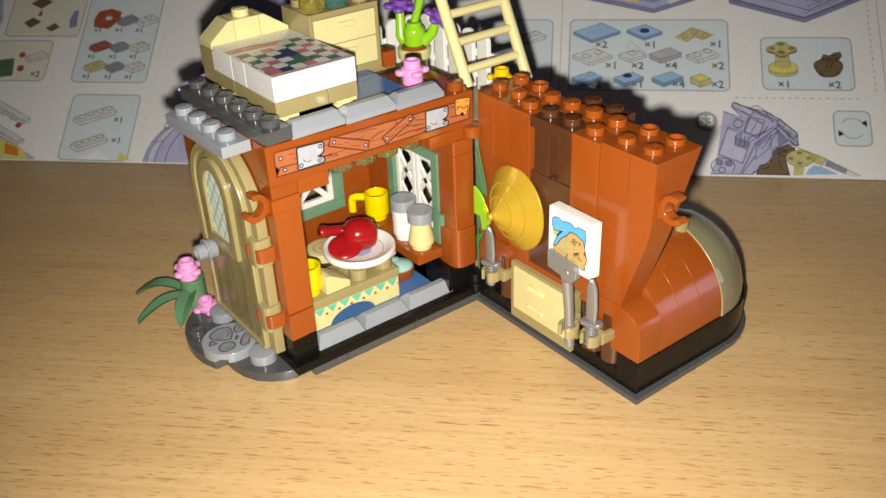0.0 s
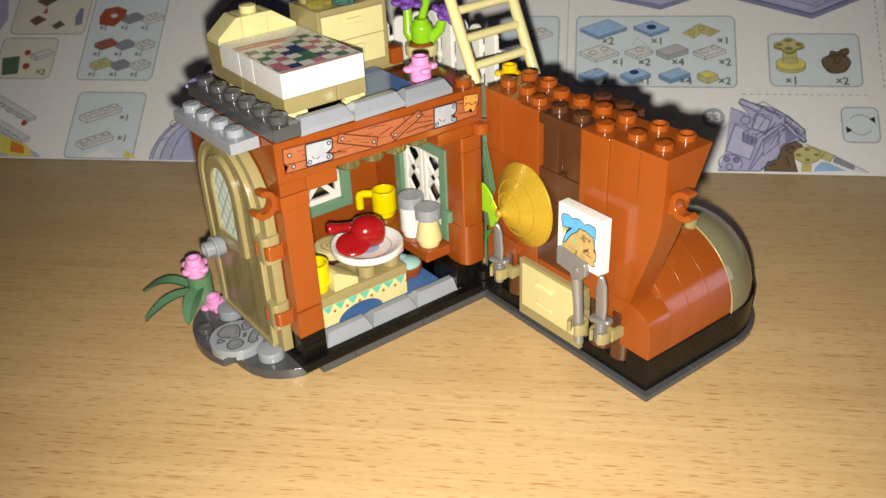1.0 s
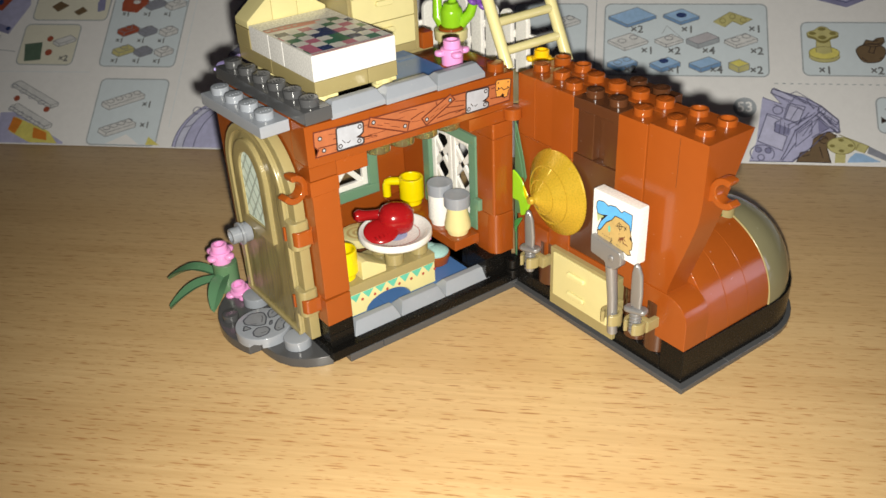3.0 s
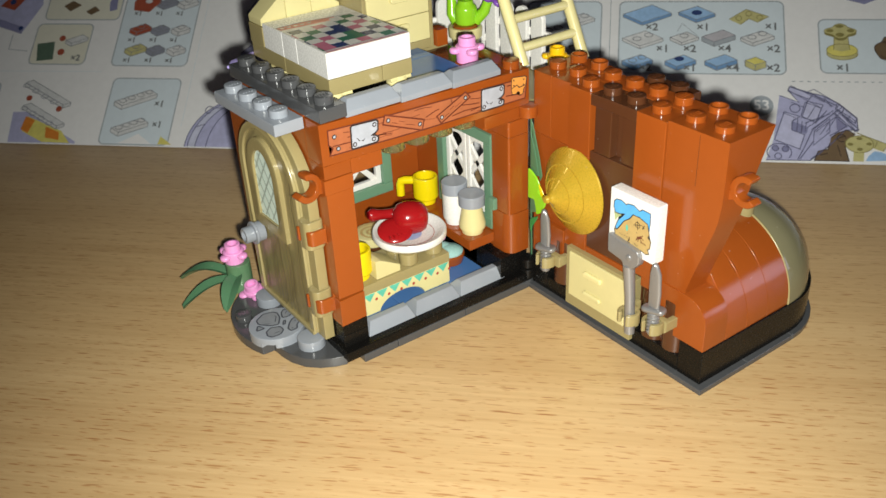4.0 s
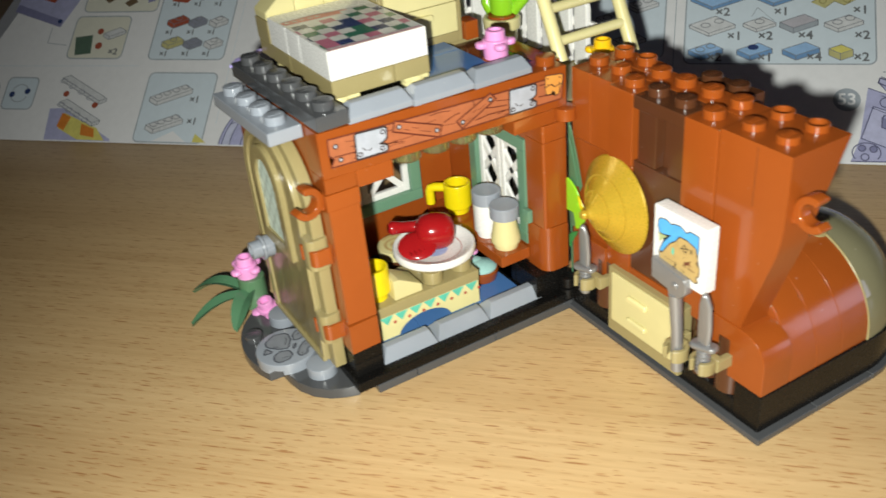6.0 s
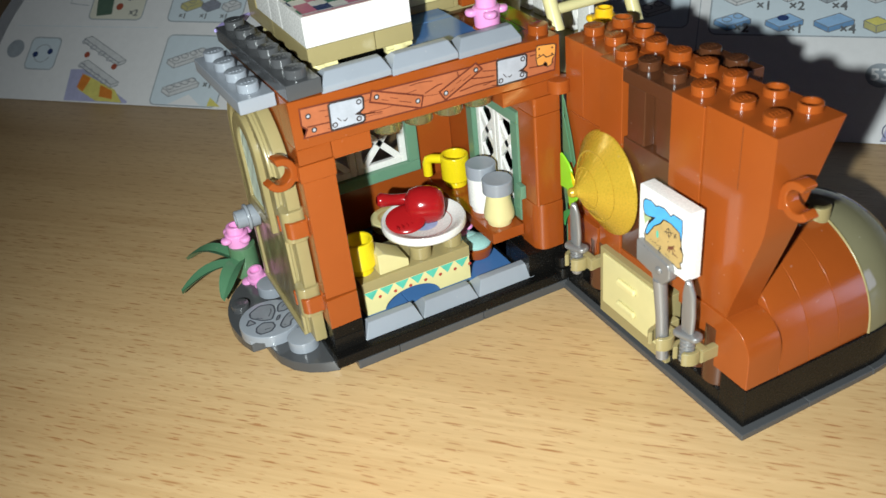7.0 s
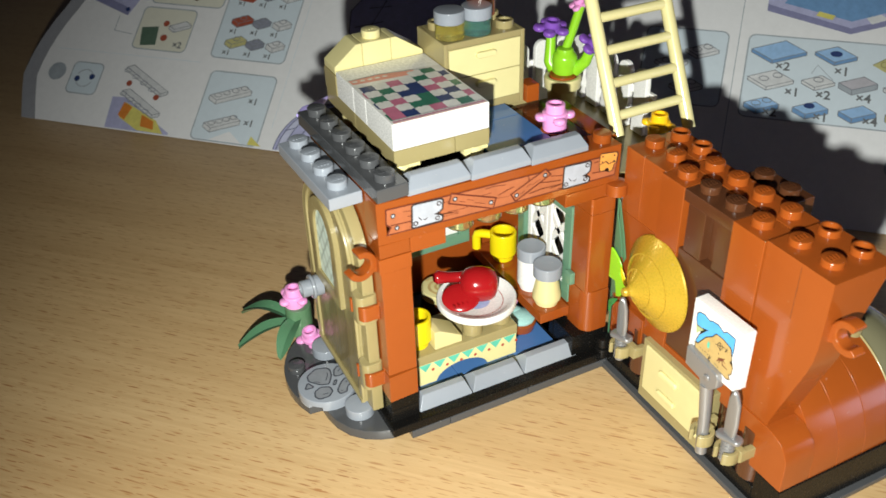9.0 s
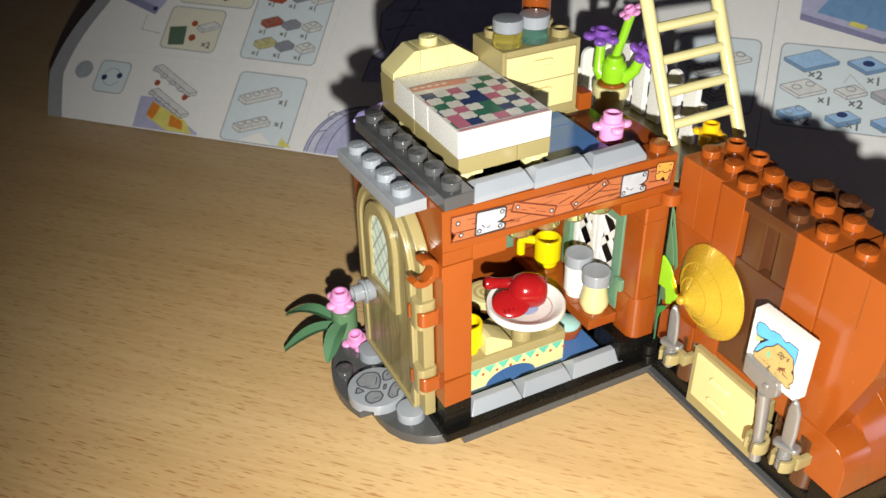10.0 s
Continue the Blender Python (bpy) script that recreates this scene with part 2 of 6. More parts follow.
def box(bm, x0, y0, z0, x1, y1, z1, c=0.17):
    """A block with chamfered edges."""
    c = min(c, (x1 - x0) / 3, (y1 - y0) / 3, (z1 - z0) / 3)
    lo, hi = (x0, y0, z0), (x1, y1, z1)
    at, verts = {}, []
    for sx in (0, 1):
        for sy in (0, 1):
            for sz in (0, 1):
                s = (sx, sy, sz)
                for axis in range(3):
                    p = [hi[k] if s[k] else lo[k] for k in range(3)]
                    for k in range(3):
                        if k != axis:
                            p[k] += -c if s[k] else c
                    at[s, axis] = len(verts)
                    verts.append(p)
    faces = []
    for axis in range(3):
        a, b = [k for k in range(3) if k != axis]
        for side in (0, 1):
            loop = []
            for va, vb in ((0, 0), (1, 0), (1, 1), (0, 1)):
                s = [0, 0, 0]
                s[axis], s[a], s[b] = side, va, vb
                loop.append(at[tuple(s), axis])
            faces.append(loop)
        for va in (0, 1):
            for vb in (0, 1):
                s0, s1 = [0, 0, 0], [0, 0, 0]
                s0[a], s0[b], s1[a], s1[b], s1[axis] = va, vb, va, vb, 1
                faces.append([at[tuple(s0), a], at[tuple(s1), a], at[tuple(s1), b], at[tuple(s0), b]])
    for sx in (0, 1):
        for sy in (0, 1):
            for sz in (0, 1):
                faces.append([at[(sx, sy, sz), k] for k in range(3)])
    return facets(bm, verts, faces)


def frame_z(origin, direction, spin=0.0):
    """A matrix whose z runs along direction."""
    q = Vector(direction).to_track_quat("Z", "Y").to_matrix().to_4x4()
    return Matrix.Translation(origin) @ q @ Matrix.Rotation(spin, 4, "Z")


def lathe(bm, profile, origin=(0, 0, 0), direction=(0, 0, 1), n=28, sweep=1.0, squash=1.0):
    """Turns a profile of (radius, height) round an axis."""
    m = frame_z(origin, direction)
    rings, steps = [], n if sweep >= 1 else n + 1
    for r, h in profile:
        if r < 1e-6:
            rings.append([bm.verts.new(m @ Vector((0, 0, h)))])
        else:
            rings.append([bm.verts.new(m @ Vector((r * math.cos(2 * math.pi * sweep * k / n), squash * r * math.sin(2 * math.pi * sweep * k / n), h))) for k in range(steps)])
    for a, b in zip(rings, rings[1:]):
        for k in range(n if sweep >= 1 else steps - 1):
            j = (k + 1) % steps
            loop = [a[k % len(a)], a[j % len(a)], b[j % len(b)], b[k % len(b)]]
            loop = [v for i, v in enumerate(loop) if v not in loop[:i]]
            if len(loop) > 2:
                bm.faces.new(loop)
    return bm


def cyl(bm, x, y, z, r, h, direction=(0, 0, 1), n=24, c=0.18, hole=0.0):
    prof = [(0, 0), (r - c, 0), (r, c), (r, h - c), (r - c, h)]
    prof += [(hole + c, h), (hole, h - c), (hole, h * 0.25), (0, h * 0.25)] if hole else [(0, h)]
    return lathe(bm, prof, (x, y, z), direction, n)


def stud(bm, x, y, z, hole=0.0):
    cyl(bm, x, y, z - 0.05, 2.45, 2.1, c=0.16, hole=hole)
    if not hole:
        # raised maker's mark, left as four slanting bars
        for k in range(4):
            u = x - 1.55 + 0.80 * k
            prism(bm, [(u, y - 0.75), (u + 0.38, y - 0.75), (u + 0.72, y + 0.8), (u + 0.34, y + 0.8)], "xy", z + 2.00, z + 2.20, bevel=0)
    return bm


def prism(bm, pts, plane, a, b, bevel=0.2):
    """A polygon in the plane xy, yz or xz, drawn out from a to b along the third axis, with softened edges."""
    t = bmesh.new()

    def put(p, w):
        return {"xy": (p[0], p[1], w), "yz": (w, p[0], p[1]), "xz": (p[0], w, p[1])}[plane]

    lo, hi = [t.verts.new(put(p, a)) for p in pts], [t.verts.new(put(p, b)) for p in pts]
    t.faces.new(lo)
    t.faces.new(hi)
    for k in range(len(pts)):
        j = (k + 1) % len(pts)
        t.faces.new([lo[k], lo[j], hi[j], hi[k]])
    bmesh.ops.recalc_face_normals(t, faces=t.faces)
    if bevel:
        sharp = [e for e in t.edges if len(e.link_faces) == 2 and e.calc_face_angle(0) > 0.5]
        bmesh.ops.bevel(t, geom=sharp, offset=bevel, segments=1, affect="EDGES", profile=0.5)
    return join(bm, t)


def join(bm, t, m=None):
    """Adds what t holds to bm."""
    if m is not None:
        t.transform(m)
    me = bpy.data.meshes.new("joint")
    t.to_mesh(me)
    t.free()
    bm.from_mesh(me)
    bpy.data.meshes.remove(me)
    return bm


def tube(bm, pts, radii, n=12, caps=True):
    """A round rod through the points; radii: one number or one for each point."""
    pts = [Vector(p) for p in pts]
    radii = [radii] * len(pts) if isinstance(radii, (int, float)) else radii
    rings, side = [], None
    for k, p in enumerate(pts):
        d = (pts[min(k + 1, len(pts) - 1)] - pts[max(k - 1, 0)]).normalized()
        if side is None:
            side = d.orthogonal().normalized()
        side = (side - d * side.dot(d)).normalized()
        up = d.cross(side)
        rings.append([bm.verts.new(p + radii[k] * (math.cos(2 * math.pi * i / n) * side + math.sin(2 * math.pi * i / n) * up)) for i in range(n)])
    for a, b in zip(rings, rings[1:]):
        for i in range(n):
            bm.faces.new([a[i], a[(i + 1) % n], b[(i + 1) % n], b[i]])
    if caps:
        bm.faces.new(rings[0])
        bm.faces.new(rings[-1])
    return bm


def arc(cx, cy, r, a0, a1, n, ry=None):
    return [(cx + r * math.cos(radians(a0 + (a1 - a0) * k / n)), cy + (ry or r) * math.sin(radians(a0 + (a1 - a0) * k / n))) for k in range(n + 1)]


def meshed(name, bm, mat, m=None, smooth=30):
    if m is not None:
        bm.transform(m)
    bmesh.ops.scale(bm, vec=(MM, MM, MM), verts=bm.verts)
    bmesh.ops.recalc_face_normals(bm, faces=bm.faces)
    limit = math.cos(radians(52 if smooth == 30 else smooth))
    rounded_normals = []
    if len(bm.faces) < 5000:
        bm.normal_update()
        area = {f: f.calc_area() for f in bm.faces}
        for f in bm.faces:
            for v in f.verts:
                n = Vector((0, 0, 0))
                for g in v.link_faces:
                    if g.normal.dot(f.normal) > limit:
                        n += g.normal * area[g]
                rounded_normals.append(n.normalized() if n.length > 0 else f.normal.copy())
    me = bpy.data.meshes.new(name)
    bm.to_mesh(me)
    bm.free()
    me.polygons.foreach_set("use_smooth", [True] * len(me.polygons))
    if rounded_normals:
        # soft chamfers between flat faces, as moulded edges catch the light
        me.normals_split_custom_set(rounded_normals)
    else:
        me.set_sharp_from_angle(angle=radians(smooth))
    me.materials.append(mat)
    return me


def thing(name, at, label, category, group="", kind=""):
    """An Empty at a thing's base; at is in millimetres."""
    ob = new(name)
    ob.empty_display_size = 0.004
    ob.location = Vector(at) * MM
    return tagged(ob, label, category, group, kind)


def origin_of(ob):
    p = ob.matrix_basis.translation.copy()
    while ob.parent:
        ob = ob.parent
        p += ob.matrix_basis.translation
    return p


FINE_WORK = ("ribs", "drawn_line", "drawn_stud", "rule", "wood_grain", "plank_line", "rivet", "rivet_rim", "bunting_print", "dot_print", "patch_print", "window_lead", "coast_line", "paving_outline", "paving_print")


def part(name, bm, mat, parent, label="", m=None, smooth=30):
    """Links a bmesh, given in place in millimetres, as one mesh under its thing or part."""
    me = meshed(name, bm, mat, m, smooth)
    me.transform(Matrix.Translation(-origin_of(parent)))
    ob = new(name, me)
    ob.parent = parent
    if label:
        ob["label"] = label
    if name in FINE_WORK:
        ob["kind"] = "stuff"
    return ob


def solid(name, bm, mat, at, label, category, group="", kind="", m=None):
    """A thing that is one mesh."""
    me = meshed(name, bm, mat, m)
    me.transform(Matrix.Translation(-Vector(at) * MM))
    ob = new(name, me)
    ob.location = Vector(at) * MM
    return tagged(ob, label, category, group, kind)


def brick(parent, mat, x0, y0, z0, x1, y1, z1, studs=(), hole=0.0, name="brick", label="", gap=0.05):
    bm = box(bmesh.new(), x0 + gap, y0 + gap, z0 + 0.02, x1 - gap, y1 - gap, z1)
    for sx, sy in studs:
        stud(bm, sx, sy, z1, hole)
    return part(name, bm, mat, parent, label)


def flat(bm, pts, put):
    """A thin printed patch: a polygon whose points put() lays on a surface."""
    vs = [bm.verts.new(put(*p)) for p in pts]
    f = bm.faces.new(vs)
    bmesh.ops.triangulate(bm, faces=[f])
    return bm


def stroke(bm, pts, w, put, closed=False):
    """A drawn line of width w, mitred at its corners."""
    line = [Vector(p) for k, p in enumerate(pts) if k == 0 or (Vector(p) - Vector(pts[k - 1])).length > 1e-6]
    if closed and (line[0] - line[-1]).length < 1e-6:
        line.pop()
    if len(line) < 2:
        return bm
    n, edge = len(line), []
    for k, p in enumerate(line):
        a = (p - line[k - 1]).normalized() if k or closed else None
        b = (line[(k + 1) % n] - p).normalized() if k < n - 1 or closed else None
        a, b = a or b, b or a
        t = a + b if (a + b).length > 0.2 else b
        t = t.normalized()
        half = 0.5 * w / max(0.55, t.dot(b))
        side = Vector((-t.y, t.x)) * half
        edge.append([bm.verts.new(put(*(p + side))), bm.verts.new(put(*(p - side)))])
    for k in range(n if closed else n - 1):
        p, q = edge[k], edge[(k + 1) % n]
        bm.faces.new([p[0], q[0], q[1], p[1]])
    return bm


def rounded(x0, y0, x1, y1, r, n=5):
    return arc(x1 - r, y1 - r, r, 0, 90, n) + arc(x0 + r, y1 - r, r, 90, 180, n) + arc(x0 + r, y0 + r, r, 180, 270, n) + arc(x1 - r, y0 + r, r, 270, 360, n)


# ---- the table top ----
TABLE_TURN = Matrix.Rotation(radians(-45), 4, "Z")
table_top = new("table_top", meshed("table_top", box(bmesh.new(), -520, -330, -24, 560, 470, 0, c=1.5), BEECH))
table_top.matrix_basis = TABLE_TURN
tagged(table_top, "pale beech veneer table top with a fine flecked grain", "table top", kind="structure")


# ---- the room half of the toy boot house ----
house = thing("toy_house", (32, 24, 0), "toy brick boot house half with open room, dark orange walls", "toy house")


def slope_tile(parent, x0, x1, y0, y1, z0, mat, name="slope_tile", high=4.7):
    """A low hipped tile: a lip, a slanting front and ends, a narrow flat top, falling away behind."""
    t = bmesh.new()
    g = 0.10
    rows = [
        [(x0 + g, y0, z0), (x1 - g, y0, z0), (x1 - g, y1, z0), (x0 + g, y1, z0)],
        [(x0 + g, y0, z0 + 1.4), (x1 - g, y0, z0 + 1.4), (x1 - g, y1, z0 + 1.0), (x0 + g, y1, z0 + 1.0)],
        [(x0 + g + 1.9, y0 + 2.3, z0 + high), (x1 - g - 1.2, y0 + 2.3, z0 + high), (x1 - g - 1.2, y0 + 4.4, z0 + high), (x0 + g + 1.9, y0 + 4.4, z0 + high)],
    ]
    vs = [[t.verts.new(p) for p in r] for r in rows]
    t.faces.new(vs[0])
    t.faces.new(vs[2])
    for a, b in zip(vs, vs[1:]):
        for k in range(4):
            t.faces.new([a[k], a[(k + 1) % 4], b[(k + 1) % 4], b[k]])
    bmesh.ops.recalc_face_normals(t, faces=t.faces)
    bmesh.ops.bevel(t, geom=list(t.edges), offset=0.2, segments=2, affect="EDGES", profile=0.5)
    return part(name, t, mat, parent)


def house_base():
    # grey bottom plates, a little proud of the black course in front
    for x0, x1 in ((4.2, 15.6), (15.6, 40), (40, 66.2)):
        pts = [(x0 + 0.04, -2.9), (x1 - 0.04, -2.9), (x1 - 0.04, 30), (x0 + 0.04, 30)]
        part("base_plate", prism(bmesh.new(), pts, "xy", 0, 2.6), DGREY, house)
    brick(house, DGREY, 8, 30, 0, 64, 56, 3.2, name="base_plate")
    for z0, z1 in ((0, 4.6), (4.6, 9.3), (9.3, 12.8)):
        brick(house, BLACK, 0, 0, z0, 8, 8, z1)
    brick(house, BLACK, 0, 8, 0, 8, 56, 6.4)
    part("brick", prism(bmesh.new(), [(-1.0, 10.6), (-1.0, -2.8), (66.4, -2.8), (66.4, 0.4), (56, 0.4), (56, 8), (8, 8), (8, 10.6)], "xy", 2.62, 5.5), BLACK, house)
    brick(house, BLACK, 56, 0, 4.2, 66.6, 10, 12.4)
    brick(house, BLACK, 56, 10, 3.2, 64, 48, 12.4)
    brick(house, BLACK, 44, 40, 3.2, 56, 48, 5.2)
    for x0, x1 in ((8, 24.1), (24.1, 40.4), (40.4, 57.8)):
        slope_tile(house, x0, x1, 0, 8, 4.2, LGREY)
    for x0, x1, y0, y1 in ((8, 24, 8, 24), (24, 40, 8, 24), (40, 55.6, 8, 24), (8, 40, 24, 48), (40, 55.6, 24, 40)):
        brick(house, BLUE, x0, y0, 3.2, x1, y1, 5.6, name="floor_tile")
    # hinge knuckle at the foot of the corner
    bm = bmesh.new()
    for z in (3.4, 7.0):
        cyl(bm, 65.8, -1.2, z, 2.3, 3.0, n=18)
    part("hinge", bm, BLACK, house)
    bm = cyl(bmesh.new(), 66.2, -0.8, 57.0, 2.8, 3.3, n=22)
    part("hinge", bm, ORANGE, house)


def house_walls():
    # near pillar
    part("brick", prism(bmesh.new(), [(-0.15, -0.35), (8.0, 0.1), (8.0, 8.0), (-0.1, 7.6)], "xy", 12.82, 21.2), ORANGE, house)
    brick(house, ORANGE, 0, 0, 21.6, 8, 8, 53.2)
    brick(house, ORANGE, -0.4, -0.3, 53.2, 8.2, 8, 57.4)
    brick(house, ORANGE, 0, 0, 57.4, 8, 8, 61.2)
    brick(house, ORANGE, 8, 0.2, 56.6, 17.5, 8, 61.2)
    brick(house, ORANGE, 8, 8, 57.6, 16, 56, 61.2)
    # beam with the printed plank
    part("beam", prism(bmesh.new(), [(0.05, 61.2), (67.3, 60.0), (67.3, 70.6), (0.05, 72.4)], "xz", 0.05, 7.95, bevel=0.17), ORANGE, house)
    # far pillar, its foot rounded towards the room
    pts = [(67.0, -0.3), (67.0, 8), (59.3, 8)] + [(62.6 + 3.3 * math.cos(radians(a)), 3.0 + 3.3 * math.sin(radians(a))) for a in range(180, 271, 15)]
    part("brick", prism(bmesh.new(), pts, "xy", 12.43, 26.2), ORANGE, house)
    for z0, z1 in ((26.2, 51.4), (51.4, 56.2)):
        part("brick", prism(bmesh.new(), [(67.0, 0), (67.0, 8), (59.5, 8), (59.5, 0.5), (60.0, 0)], "xy", z0 + 0.03, z1), ORANGE, house)
    brick(house, ORANGE, 51.2, 0.2, 56.2, 66.9, 8, 60.0)
    # door side: posts and an arched head
    brick(house, ORANGE, 0, 8, 12.8, 6, 12, 57.6)
    brick(house, ORANGE, 0, 44, 6.4, 6, 56, 61.2)
    pts = [(8, 73.4)] + [(8, 50)] + [(25 - 15 * math.cos(radians(a)), 50 + 19 * math.sin(radians(a))) for a in range(0, 181, 12)] + [(44, 50), (44, 73.4)]
    part("arch", prism(bmesh.new(), pts, "yz", 0.1, 7.9), ORANGE, house)
    # back wall with its window, side wall with its window
    brick(house, ORANGE, 6, 48, 6.4, 64, 56, 21.2)
    brick(house, ORANGE, 6, 48, 21.2, 10, 56, 61.2)
    brick(house, ORANGE, 47.9, 48, 21.2, 59.6, 56, 61.2)
    brick(house, ORANGE, 10, 48, 46, 47.9, 56, 61.2)
    brick(house, ORANGE, 59.7, 8, 12.4, 64, 36, 18.4)
    brick(house, ORANGE, 59.7, 8, 50, 64, 36, 61.2)
    brick(house, ORANGE, 59.6, 36, 12.4, 64, 56, 61.2)


def lattice_window(axis, wall, a0, a1, z0, z1, name):
    """A sand green frame round white diagonal lattice panes; axis tells which way the wall faces."""
    w = thing(name, (0, 0, 0), "sand green toy window frame with white diagonal lattice", "window", kind="structure")

    def at(bm, p0, q0, p1, q1, d0, d1):
        if axis == "y":
            box(bm, p0, wall + d0, q0, p1, wall + d1, q1)
        else:
            box(bm, wall + d0, p0, q0, wall + d1, p1, q1)

    f = 3.4
    for p0, q0, p1, q1 in ((a0, z0, a1, z0 + f), (a0, z1 - f, a1, z1), (a0, z0 + f, a0 + f, z1 - f), (a1 - f, z0 + f, a1, z1 - f)):
        at(bm := bmesh.new(), p0, q0, p1, q1, -1.4, 3.0)
        part("frame_bar", bm, SAND_GREEN, w)
    mid = (a0 + a1) / 2
    for p0, p1 in ((a0 + f, mid - 0.1), (mid + 0.1, a1 - f)):
        bm = bmesh.new()
        q0, q1 = z0 + f, z1 - f
        for u0, v0, u1, v1 in ((p0, q0, p0 + 1.9, q1), (p1 - 1.9, q0, p1, q1), (p0 + 1.9, q0, p1 - 1.9, q0 + 2.0), (p0 + 1.9, q1 - 2.0, p1 - 1.9, q1)):
            at(bm, u0, v0, u1, v1, 0.0, 1.6)
        width, cell = p1 - p0, p1 - p0
        k = -4
        while k * cell < (q1 - q0) + width:
            for sgn in (1, -1):
                # a slat between the two sides, clipped to the pane
                c = q0 + k * cell
                s, e = (p0 + 0.6, c), (p1 - 0.6, c + sgn * width)
                if sgn < 0:
                    s, e = (p0 + 0.6, c + width), (p1 - 0.6, c)
                pts = []
                for t in range(25):
                    y = s[1] + (e[1] - s[1]) * t / 24
                    if q0 + 0.3 <= y <= q1 - 0.3:
                        pts.append((s[0] + (e[0] - s[0]) * t / 24, y))
                if len(pts) > 1:
                    (ua, va), (ub, vb) = pts[0], pts[-1]
                    dx, dz = ub - ua, vb - va
                    ln = math.hypot(dx, dz)
                    nx, nz = -dz / ln * 0.95, dx / ln * 0.95
                    quad = [(ua + nx, va + nz), (ub + nx, vb + nz), (ub - nx, vb - nz), (ua - nx, va - nz)]
                    prism(bm, quad, "xz" if axis == "y" else "yz", wall + 0.3, wall + 1.3, bevel=0.1)
            k += 1
        part("lattice_pane", bm, WHITE, w)
    return w


def house_roof():
    brick(house, ORANGE, 8, 8, 64.4, 64, 56, 69.6, name="roof_plate")
    brick(house, ORANGE, 6, 8, 61.2, 57, 50, 64.4, name="room_ceiling")
    for mat, name, x0, y0, z0, x1, y1, z1, studs in ((DGREY, "roof_plate", 0, -0.9, 72.9, 8, 47.1, 76.4, [(4, 3.1 + 8 * k) for k in range(6)]), (LGREY, "eave_plate", -8.4, 7.2, 69.5, 0, 40, 72.7, [(-4.2, 12.0 + 8.05 * k) for k in range(4)])):
        bm = box(bmesh.new(), x0 + 0.05, y0, z0, x1 - 0.05, y1, z1)
        for sx, sy in studs:
            stud(bm, sx, sy, z1)
        turn = Matrix.Translation((0, 4, 0)) @ Matrix.Rotation(radians(2.2), 4, "Z") @ Matrix.Translation((0, -4, 0))
        part(name, bm, mat, house, m=turn)
    # pale lilac tips, a painted glint behind the far end of the roof plate
    bm = prism(bmesh.new(), [(-2.2, 46.6), (1.2, 47.4), (6.0, 48.6), (9.4, 53.6), (3.2, 51.0), (0.6, 50.2)], "xy", 75.0, 76.2, bevel=0.3)
    part("pointed_plate", bm, LILAC_GLINT, house, "pale lilac tips coloured as a glint")
    for k in range(3):
        slope_tile(house, 8 + 16.4 * k, 24.4 + 16.4 * k, 0, 8, 72.4 - 0.45 * (k + 0.5), LGREY, high=3.9)
    # plate under the bed, black to put the bed's shadow into its colour
    brick(house, BLACK, 8, 8, 69.6, 35, 34, 71.4, name="roof_plate")
    brick(house, BLUE, 34.6, 9, 69.6, 52.2, 25, 72.2, name="roof_tile")
    brick(house, BLUE, 34.6, 25, 69.6, 52.2, 32.8, 72.2, name="roof_tile")
    brick(house, DTAN, 8, 34, 69.6, 64, 56, 71.2, name="roof_plate")
    brick(house, BROWN, 52.4, 8, 69.6, 64, 34, 70.1, name="roof_plate")
    brick(house, ORANGE, 58.4, 31.5, 71.2, 62.4, 36.5, 76.2)
    # single round brick at the end of the eave
    bm = cyl(bmesh.new(), 63.9, 4, 70.4, 2.45, 2.6, n=24)
    part("round_brick", bm, ORANGE, house)
    # small clear lamps under the beam
    for k in range(4):
        lamp = lathe(bmesh.new(), [(0, 2.2), (2.2, 2.2), (2.35, 2.0), (2.35, 0.2), (2.5, 0), (3.3, 0), (3.5, 0.25), (3.5, 3.1), (0, 3.1)], (23.2 + 7.8 * k, 4.3, 58.0), n=26)
        part("clear_round_plate", lamp, CLEAR_PALE, house, "clear yellow round plate")


